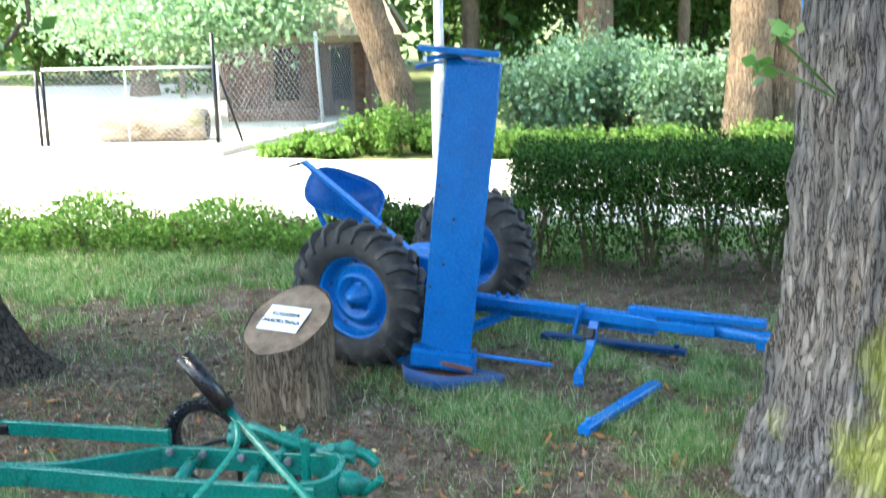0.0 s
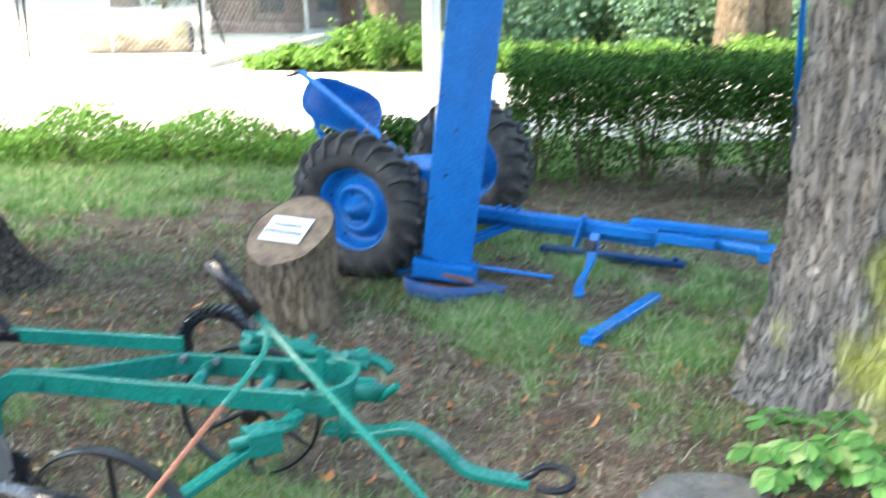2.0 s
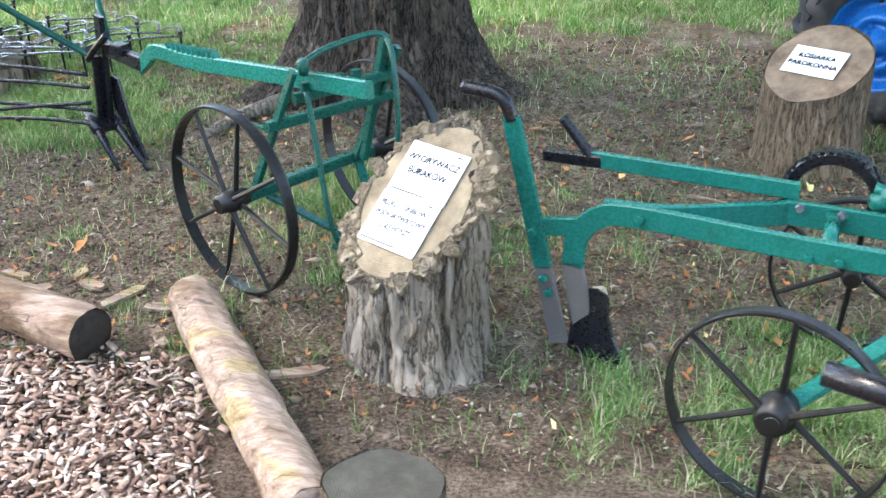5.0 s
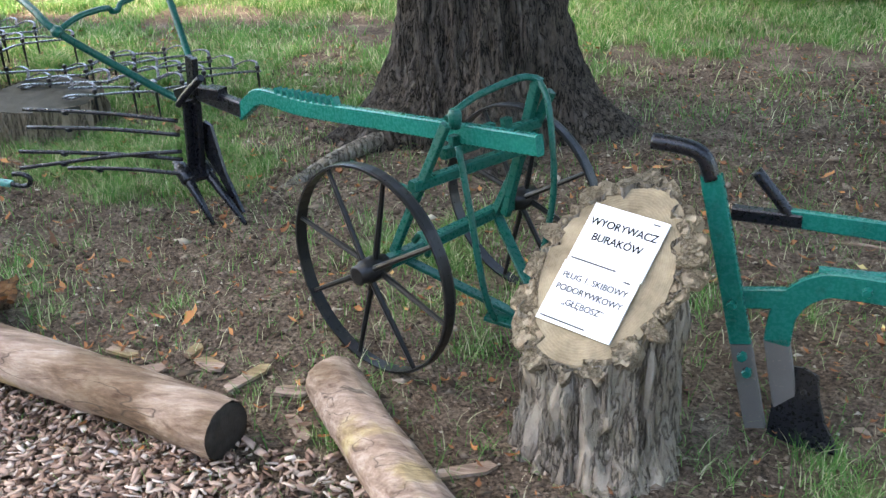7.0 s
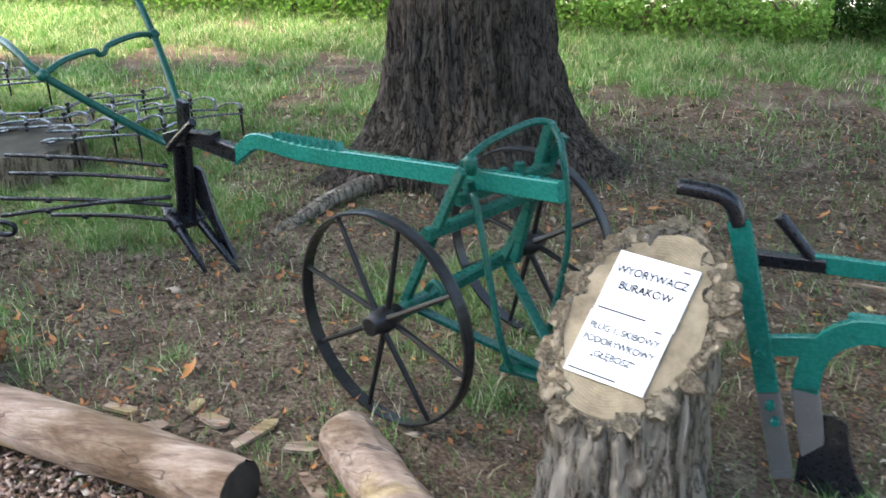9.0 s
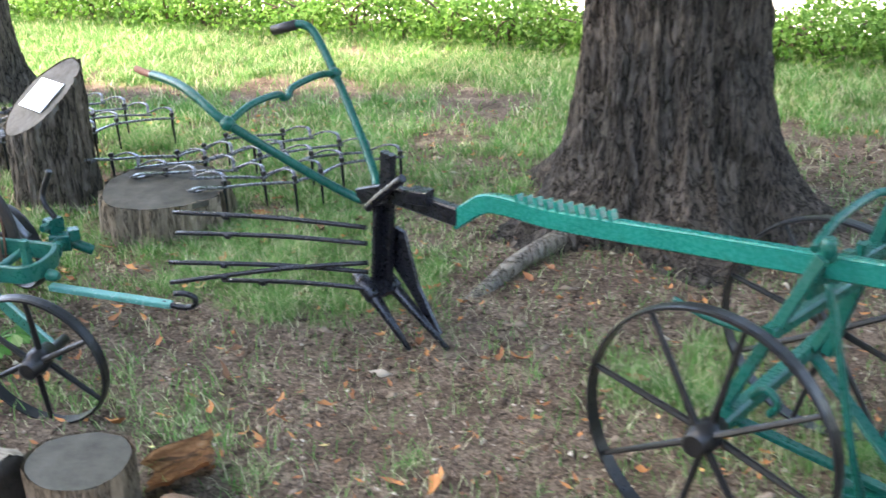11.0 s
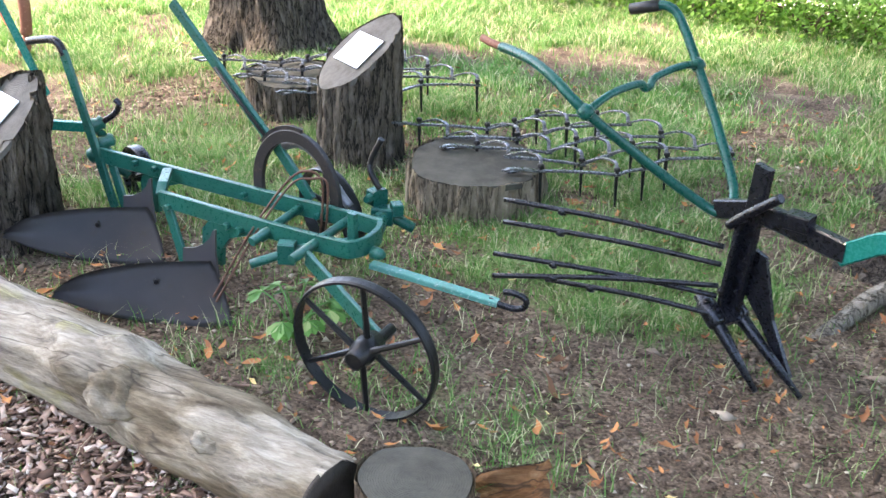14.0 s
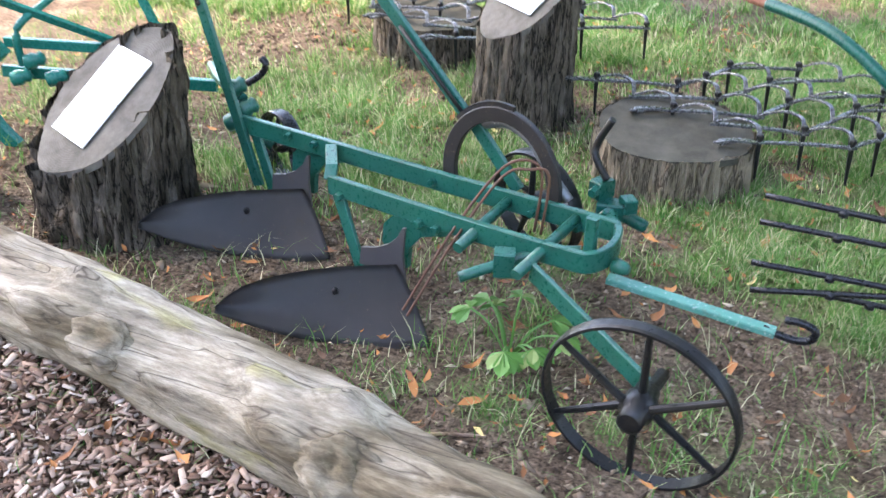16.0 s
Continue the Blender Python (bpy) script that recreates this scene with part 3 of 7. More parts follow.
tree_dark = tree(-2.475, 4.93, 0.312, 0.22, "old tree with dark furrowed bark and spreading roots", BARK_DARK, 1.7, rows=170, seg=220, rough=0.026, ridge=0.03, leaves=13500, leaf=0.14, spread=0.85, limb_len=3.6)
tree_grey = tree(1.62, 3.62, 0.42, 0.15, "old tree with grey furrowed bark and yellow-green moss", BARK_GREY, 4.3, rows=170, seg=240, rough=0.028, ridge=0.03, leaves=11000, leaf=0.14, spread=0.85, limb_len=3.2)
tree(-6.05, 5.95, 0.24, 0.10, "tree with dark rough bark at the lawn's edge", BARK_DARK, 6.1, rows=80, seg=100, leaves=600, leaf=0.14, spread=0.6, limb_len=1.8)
# unseen tree added left of view; its crown keeps sun off the ground
tree(-9.3, 2.0, 0.34, 0.14, "tall unseen tree added to shade the ground with its broad crown", BARK_DARK, 7.3, height=7.6, rows=40, seg=40, leaves=4700, leaf=0.20, spread=0.85, limbs=9, limb_len=3.2)
tree(-0.27, 12.3, 0.20, 0.06, "leaning tree with brown ridged bark behind the path", BARK_BROWN, 2.2, lean=(-0.33, 0.0), rows=60, seg=64, leaves=900, limb_len=1.6)
tree(3.32, 11.9, 0.24, 0.08, "thick twin tree trunk with reddish brown bark", BARK_BROWN, 8.8, lean=(0.03, 0), rows=60, seg=64, leaves=900, limb_len=1.6)
tree(3.68, 12.0, 0.20, 0.06, "twin trunk grown close beside a thick tree", BARK_BROWN, 9.4, lean=(0.07, 0), rows=60, seg=64, leaves=500, limb_len=1.4)

# twig hanging low from the dark tree, and shoots on the grey one
bm = bm0()
rod(bm, [(0.55, -1.6, 3.9), (1.25, -1.9, 2.6), (1.375, -1.93, 1.75), (1.345, -1.93, 1.64), (1.285, -1.93, 1.57)], 0.007, 6)
part("hanging_twig", bm, TWIG, tree_dark)
leaf_cloud("twig_leaves", np.array([1.315, -1.91, 1.66]) + RNG.normal(size=(26, 3)) * np.array([0.07, 0.05, 0.06]), 0.035, LEAF_TREE, tree_dark)
bm = bm0()
rod(bm, [(-0.35, -0.15, 1.35), (-0.52, -0.34, 1.47), (-0.64, -0.42, 1.56)], 0.004, 6)
rod(bm, [(-0.35, -0.15, 1.35), (-0.58, -0.36, 1.45), (-0.71, -0.42, 1.50)], 0.004, 6)
part("shoot", bm, LEAF_CHESTNUT, tree_grey)
leaf_cloud("shoot_leaves", np.concatenate([np.array([-0.63, -0.42, 1.565]) + RNG.normal(size=(9, 3)) * 0.022, np.array([-0.70, -0.42, 1.50]) + RNG.normal(size=(9, 3)) * 0.020]), 0.045, LEAF_CHESTNUT, tree_grey, long=1.2)

# roots of the dark tree running over the earth
bm = bm0()
sweep(bm, smooth_path([(-2.66, 4.78, 0.06), (-2.80, 4.56, 0.035), (-2.93, 4.36, 0.015), (-3.0, 4.2, -0.005), (-3.08, 4.05, -0.04)]), disc(0.028, 10), scale=[1.5 - 0.028 * i for i in range(25)])
root = part("tree_root", bm, BARK_PALE, None)
tagged(root, "bare brown tree root running over the earth", "root")


def stump(name, x, y, r, h, label, bark_mat, cut_mat, tilt=0.0, toward=0.0, seed=1.0, rough=0.012, flare=0.02, ridge=0.0, group=""):
    """A sawn stump; tilt: degrees the cut slopes, falling toward that heading."""
    t = thing(name, x, y, 0, 0, label, "tree stump", group)
    seg, rows = 120, 40
    ta = math.tan(radians(tilt))
    dx, dy = math.cos(radians(toward)), math.sin(radians(toward))
    bm = bm0()
    rings = []
    for j in range(rows + 1):
        q = j / rows
        ring = []
        for i in range(seg):
            a = 2 * math.pi * i / seg
            ca, sa = math.cos(a), math.sin(a)
            f = noise.fractal(Vector((ca * r * 20 + seed, sa * r * 20, q * h * 4)), 0.9, 2, 4)
            g = noise.noise(Vector((ca * 1.4 + seed, sa * 1.4, 0.3)))
            R = r * (1 + 0.10 * g) + rough * (abs(f) * 1.8 - 0.4) + flare * math.exp(-q * h / 0.08)
            if ridge:
                R += ridge * (0.4 - 2 * abs(noise.noise(Vector((ca * r * 26 + seed, sa * r * 26, q * h * 3)))))
            zt = h - ta * (ca * dx + sa * dy) * r
            ring.append(bm.verts.new((R * ca, R * sa, -0.03 + (zt + 0.03) * q)))
        rings.append(ring)
    for r1, r2 in zip(rings, rings[1:]):
        for i in range(seg):
            f = bm.faces.new((r1[i], r1[(i + 1) % seg], r2[(i + 1) % seg], r2[i]))
            f.smooth = True
    part("bark", bm, bark_mat, t)
    # sawn face, a little inside the bark
    bm = bm0()
    rr = []
    for k in range(7):
        ring = []
        for i in range(seg):
            a = 2 * math.pi * i / seg
            ca, sa = math.cos(a), math.sin(a)
            g = noise.noise(Vector((ca * 1.4 + seed, sa * 1.4, 0.3)))
            R = (r * (1 + 0.10 * g) - 0.004) * (1 - k / 6.5)
            zz = 0.002 * noise.noise(Vector((R * ca * 30, R * sa * 30, seed)))
            ring.append(bm.verts.new((R * ca, R * sa, zz)))
        rr.append(ring)
    for r1, r2 in zip(rr, rr[1:]):
        for i in range(seg):
            bm.faces.new((r1[i], r1[(i + 1) % seg], r2[(i + 1) % seg], r2[i]))
    bm.faces.new(rr[-1])
    low = [bm.verts.new((v.co.x, v.co.y, v.co.z - 0.02)) for v in rr[0]]
    for i in range(seg):
        bm.faces.new((low[i], low[(i + 1) % seg], rr[0][(i + 1) % seg], rr[0][i]))
    for v in bm.verts:
        v.co.z += h - 0.003 - ta * (v.co.x * dx + v.co.y * dy)
    part("cut_face", bm, cut_mat, t, "sawn face with growth rings")
    return t


def text_mesh(parent, body, size, x, y, mat, z=0.0035):
    cu = bpy.data.curves.new("lettering", 'FONT')
    cu.body = body
    cu.size = size
    cu.align_x, cu.align_y = 'CENTER', 'CENTER'
    cu.extrude = 0.0004
    cu.offset = 0.0008 if mat is INK else 0.0003
    tmp = new("tmp", cu)
    bpy.context.view_layer.update()
    me = bpy.data.meshes.new_from_object(tmp.evaluated_get(bpy.context.evaluated_depsgraph_get()))
    bpy.data.objects.remove(tmp)
    me.materials.clear()
    me.materials.append(mat)
    ob = new("lettering", me)
    ob.parent = parent
    ob.location = (x, y, z)
    return ob


def sign(c, right, up, w, h, label, lines=(), bars=(), thick=0.004):
    """A sheet lying on a cut face: centre, the directions of its width and height."""
    right, up = Vector(right).normalized(), Vector(up).normalized()
    n = right.cross(up).normalized()
    up = n.cross(right)
    m = Matrix((right, up, n)).transposed().to_4x4()
    m.translation = c
    bm = bm0()
    plate(bm, [(-w / 2, -h / 2), (w / 2, -h / 2), (w / 2, h / 2), (-w / 2, h / 2)], thick, (0, 0, 0), (1, 0, 0), (0, 1, 0))
    s = part("sign", bm, WHITE, None)
    s.matrix_world = m
    tagged(s, label, "sign")
    for body, size, x, y, mt in lines:
        text_mesh(s, body, size, x, y, mt)
    for x, y, bw, bh, mt in bars:
        b2 = bm0()
        plate(b2, [(x - bw / 2, y - bh / 2), (x + bw / 2, y - bh / 2), (x + bw / 2, y + bh / 2), (x - bw / 2, y + bh / 2)], 0.0008, (0, 0, 0.0032), (1, 0, 0), (0, 1, 0))
        part("printed_line", b2, mt, s)
    return s


def on_cut(cx, cy, h, tilt, toward, along=0.0, side=0.0, off=0.006):
    """Place on a slanted cut: along: up the slope, side: across, in metres; with the two directions."""
    t, a = radians(tilt), radians(toward)
    upv = Vector((-math.cos(a) * math.cos(t), -math.sin(a) * math.cos(t), math.sin(t)))
    rightv = Vector((-math.sin(a), math.cos(a), 0))
    n = rightv.cross(upv).normalized()
    return Vector((cx, cy, h)) + upv * along + rightv * side + n * off, rightv, upv


# stump with the mower's name
ST1 = (-0.66, 4.40, 0.388, 29, -122)
stump("tree_stump", ST1[0], ST1[1], 0.185, ST1[2], "brown sawn stump with slanted top carrying a sign", BARK_BROWN, CUT_WARM, ST1[3], ST1[4], 2.0, 0.006)
c, rv, uv = on_cut(*ST1, along=-0.005, side=-0.01)
sign(c, rv + uv * 0.05, uv, 0.205, 0.14, "white sheet reading KOSIARKA PAROKONNA in black letters",
     [("KOSIARKA", 0.030, 0.0, 0.022, INK), ("PAROKONNA", 0.030, 0.0, -0.020, INK)])

# stump with two sheets
ST2 = (-1.735, 2.735, 0.452, 43, -120)
stump_two = stump("tree_stump", ST2[0], ST2[1], 0.168, ST2[2], "pale thick-barked stump with steep cut carrying two signs", BARK_PALE, CUT_PALE, ST2[3], ST2[4], 5.0, 0.018, 0.035, ridge=0.036)
c, rv, uv = on_cut(*ST2, along=0.074, side=-0.004)
sign(c, rv + uv * 0.02, uv, 0.195, 0.147, "white sheet reading WYORYWACZ BURAKÓW in black letters",
     [("WYORYWACZ", 0.026, 0.0, 0.030, SOFTINK), ("BURAKÓW", 0.026, 0.0, -0.006, SOFTINK)],
     [(-0.03, -0.066, 0.12, 0.004, GREYINK), (0.07, 0.062, 0.018, 0.004, GREYINK)])
c, rv, uv = on_cut(*ST2, along=-0.075, side=-0.004)
sign(c, rv + uv * 0.02, uv, 0.195, 0.147, "white sheet reading PŁUG 1. SKIBOWY PODORYWKOWY „GŁĘBOSZ”",
     [("PŁUG 1. SKIBOWY", 0.021, 0.0, 0.040, GREYINK), ("PODORYWKOWY", 0.021, 0.0, 0.010, GREYINK), ("„GŁĘBOSZ”", 0.021, 0.0, -0.020, GREYINK)],
     [(-0.03, -0.064, 0.12, 0.004, GREYINK), (0.07, 0.066, 0.018, 0.004, GREYINK)])

# broken bark flakes standing out round the cut
random.seed(17)
c2, r2, u2 = on_cut(*ST2, off=0.0)
n2 = r2.cross(u2).normalized()
base2 = Vector((ST2[0], ST2[1], 0))
stretch = 1 / math.cos(radians(ST2[3]))
for k in range(34):
    a = 2 * math.pi * (k + random.uniform(-0.35, 0.35)) / 34
    out = (r2 * math.cos(a) + u2 * (math.sin(a) * stretch)).normalized()
    rim = (r2 * math.cos(a) + u2 * (math.sin(a) * stretch)) * (0.163 + random.uniform(-0.006, 0.004))
    along = n2.cross(out)
    w, h = random.uniform(0.016, 0.034), random.uniform(0.022, 0.060)
    shape = [(-w, -0.012), (w, -0.010), (w * random.uniform(0.8, 1.2), h * random.uniform(0.4, 0.8)), (w * random.uniform(0.2, 0.6), h), (-w * random.uniform(0.1, 0.5), h * random.uniform(0.6, 1.0)), (-w * random.uniform(0.8, 1.2), h * random.uniform(0.4, 0.7))]
    bm = bm0()
    plate(bm, shape, random.uniform(0.012, 0.030), c2 - base2 + rim - n2 * random.uniform(0.004, 0.022), along, out - n2 * random.uniform(-0.25, 0.35))
    part("bark_flake", bm, FLAKE, stump_two)
ST3 = (-4.82, 4.68, 0.425, 38, -128)
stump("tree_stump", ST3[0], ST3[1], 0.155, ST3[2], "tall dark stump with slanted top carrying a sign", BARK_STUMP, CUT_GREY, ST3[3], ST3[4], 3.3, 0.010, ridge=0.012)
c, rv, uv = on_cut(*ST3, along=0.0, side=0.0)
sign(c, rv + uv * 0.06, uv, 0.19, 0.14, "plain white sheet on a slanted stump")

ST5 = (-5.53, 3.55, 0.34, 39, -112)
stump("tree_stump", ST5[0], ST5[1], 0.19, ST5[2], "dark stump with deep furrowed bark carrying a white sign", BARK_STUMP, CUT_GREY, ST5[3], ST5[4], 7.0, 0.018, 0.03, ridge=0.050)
for al in (0.07, -0.07):
    c, rv, uv = on_cut(*ST5, along=al, side=-0.01)
    sign(c, rv, uv, 0.17, 0.138, "white sheet lying on a steep stump cut")

stump("tree_stump", -4.28, 4.53, 0.235, 0.15, "low wide sawn stump under a harrow", BARK_LOW, CUT_DARK, 2, -60, 9.0, 0.018, 0.015, ridge=0.02, group="low stumps under harrows")
stump("tree_stump", -5.37, 5.12, 0.20, 0.15, "low sawn stump holding up a harrow's end", BARK_STUMP, CUT_DARK, 2, -60, 11.0, 0.014, 0.012, ridge=0.015, group="low stumps under harrows")
stump("tree_stump", -6.0, 3.40, 0.10, 0.15, "small sawn stump end beside the path log", BARK_STUMP, CUT_DARK, 0, 0, 12.0, 0.006)
stump("wooden_post", -1.61, 2.00, 0.125, 0.15, "short round wooden post with dark sawn top", BARK_BROWN, CUT_DARK, 0, 0, 13.0, 0.004, 0.0, group="short path posts")
stump("wooden_post", -3.662, 2.79, 0.117, 0.185, "short round wooden post with dark sawn top", BARK_BROWN, CUT_DARK, 0, 0, 14.0, 0.004, 0.0, group="short path posts")


def log(pts, r, label, mat, end_mat, seed, rough=0.006, knots=(), grow=0.0):
    P = smooth_path(pts, 14)
    base = Vector(P[0])
    t = thing("log", base.x, base.y, 0, 0, label, "log")
    bm = bm0()
    seg, rings = 40, []
    for i, p in enumerate(P):
        tv = (P[min(i + 1, len(P) - 1)] - P[max(i - 1, 0)]).normalized()
        side = tv.cross(Vector((0, 0, 1))).normalized()
        up = side.cross(tv)
        ring = []
        for k in range(seg):
            a = 2 * math.pi * k / seg
            w = 1 + 0.06 * noise.noise(Vector((p.x * 3, p.y * 3, seed))) + grow * min(1.0, i / 30)
            R = r * w + rough * noise.fractal(Vector((math.cos(a) * 3 + seed, math.sin(a) * 3, i * 0.16)), 1, 2, 4)
            for ki, ka, kh in knots:
                R += kh * math.exp(-((i - ki) / 1.6) ** 2 - ((math.atan2(math.sin(a - ka), math.cos(a - ka))) / 0.35) ** 2)
            ring.append(bm.verts.new(p - base + Vector((0, 0, base.z)) + side * (R * math.cos(a)) + up * (R * math.sin(a))))
        rings.append(ring)
    for r1, r2 in zip(rings, rings[1:]):
        for k in range(seg):
            f = bm.faces.new((r1[k], r1[(k + 1) % seg], r2[(k + 1) % seg], r2[k]))
            f.smooth = True
    part("trunk_wood", bm, mat, t)
    for ring, q, sgn in ((rings[0], P[0] - P[1], 1), (rings[-1], P[-1] - P[-2], -1)):
        b2 = bm0()
        d = Vector(q).normalized()
        cen = (Vector(P[0]) if sgn > 0 else Vector(P[-1])) - base + Vector((0, 0, base.z))
        lathe(b2, [(r * 0.97, -0.01), (r * 0.97, 0.003), (r * 0.5, 0.002)], cen, d, 32)
        part("sawn_end", b2, end_mat, t)
    return t


log([(-2.57, 2.50, 0.075), (-2.9, 2.60, 0.078), (-3.45, 2.74, 0.075)], 0.072, "peeled log with dark sawn end lying beside the chips", LOGBROWN, CUT_END, 2.0)
log([(-2.40, 2.76, 0.07), (-2.2, 2.50, 0.072), (-1.95, 2.2, 0.07), (-1.76, 1.96, 0.07)], 0.07, "reddish peeled log edging the earth", LOGBROWN, LOGBROWN, 5.0)
long_log = log([(-3.82, 2.74, 0.10), (-4.2, 2.83, 0.105), (-4.75, 2.95, 0.10), (-5.3, 3.02, 0.11), (-6.0, 3.12, 0.10)], 0.094, "long pale weathered log with knots edging the path", LOGWOOD, CUT_END, 8.0, rough=0.020, grow=0.16,
    knots=((20, 1.5, 0.045), (22, 2.5, 0.05), (24, 2.0, 0.03), (37, 1.8, 0.05), (39, 2.6, 0.045), (12, 2.2, 0.015)))

# grown-over knots on the long log: lumps split round a dark hollow
for kx, ky, kz, kr in ((-4.40, 2.80, 0.150, 0.062), (-5.00, 2.895, 0.160, 0.055), (-4.12, 2.745, 0.150, 0.030)):
    bm = bm0()
    bmesh.ops.create_icosphere(bm, subdivisions=4, radius=1)
    c = Vector((kx + 3.82, ky - 2.74, kz))
    axis = Vector((0.1, -0.70, 0.70)).normalized()
    for v in bm.verts:
        d = v.co.copy()
        q = 1 + 0.30 * noise.fractal(d * 1.6 + Vector((kx, 0, 0)), 1, 2, 4) - 0.55 * math.exp(-((d - axis).length / 0.42) ** 2)
        v.co = c + Vector((d.x * 1.35, d.y, d.z)) * kr * q
    for f in bm.faces:
        f.smooth = True
    part("knot", bm, LOGWOOD, long_log, "grown-over split knot")

# split bark slab leaning behind the short post, reddish inside
slab = thing("bark_piece", -3.535, 2.965, 0, 25, "split upright slab of bark with reddish inside", "bark")
for name, mat, off in (("outer_bark", BARK_BROWN, 0.0), ("inner_wood", REDWOOD, 0.012)):
    bm = bm0()
    grid = []
    for k in range(13):
        q = k / 12
        row = []
        for i in range(11):
            p = i / 10
            a = radians(200 + 140 * p)
            R = 0.085 - off + 0.010 * noise.noise(Vector((p * 4, q * 5, 2.0)))
            row.append(bm.verts.new((-0.06 + 0.15 * q + 0.035 * noise.noise(Vector((p * 6, q * 2, 4.0))), math.cos(a) * R, 0.085 + math.sin(a) * R + 0.05 * q)))
        grid.append(row)
    for r1, r2b in zip(grid, grid[1:]):
        for i in range(10):
            bm.faces.new((r1[i], r1[i + 1], r2b[i + 1], r2b[i]))
    bmesh.ops.solidify(bm, geom=bm.faces[:], thickness=0.010)
    part(name, bm, mat, slab)


# ---- iron parts ----
def spoked_wheel(parent, c, axis, r, width, spokes, mat, hub_r=0.035, name="wheel", thick=0.008, spoke_r=0.007, hub_len=0.09, zig=0.02):
    c, axis = Vector(c), Vector(axis).normalized()
    a = axis.orthogonal().normalized()
    b = axis.cross(a)
    bm = bm0()
    w = width / 2
    n = 56
    lathe_ring = [(r - thick, -w), (r - 0.002, -w), (r, -w * 0.6), (r, w * 0.6), (r - 0.002, w), (r - thick, w)]
    rings = []
    for i in range(n):
        an = 2 * math.pi * i / n
        d = a * math.cos(an) + b * math.sin(an)
        rings.append([bm.verts.new(c + d * q + axis * h) for q, h in lathe_ring])
    m = len(lathe_ring)
    for i in range(n):
        for j in range(m):
            bm.faces.new((rings[i][j], rings[i][(j + 1) % m], rings[(i + 1) % n][(j + 1) % m], rings[(i + 1) % n][j]))
    rim = part(name, bm, mat, parent)
    bm = bm0()
    L = hub_len / 2
    lathe(bm, [(hub_r * 0.55, -L), (hub_r * 0.75, -L), (hub_r * 0.8, -L * 0.5), (hub_r, -L * 0.35), (hub_r, L * 0.35), (hub_r * 0.8, L * 0.5), (hub_r * 0.75, L), (hub_r * 0.4, L * 1.15)], c, axis, 20)
    part("hub", bm, mat, rim)
    for i in range(spokes):
        an = 2 * math.pi * (i + 0.3) / spokes
        d = a * math.cos(an) + b * math.sin(an)
        s = zig if i % 2 else -zig
        bm = bm0()
        sweep(bm, [c + d * hub_r * 0.8 + axis * s, c + d * (r - thick)], disc(spoke_r, 8), up=axis, scale=[1.25, 0.9])
        part("spoke", bm, mat, rim)
    return rim


def flat_bar(parent, name, p0, p1, w, h, mat, up=(0, 0, 1), label=""):
    bm = bm0()
    bar(bm, p0, p1, w, h, up)
    return part(name, bm, mat, parent, label)


def tube(parent, name, pts, r, mat, label="", n=10, fine=6):
    bm = bm0()
    rod(bm, pts, r, n, fine)
    return part(name, bm, mat, parent, label)


def bolts(parent, mat, places, axis, r=0.012, h=0.014):
    for p in places:
        bm = bm0()
        bolt(bm, p, axis, r, h)
        part("bolt", bm, mat, parent)


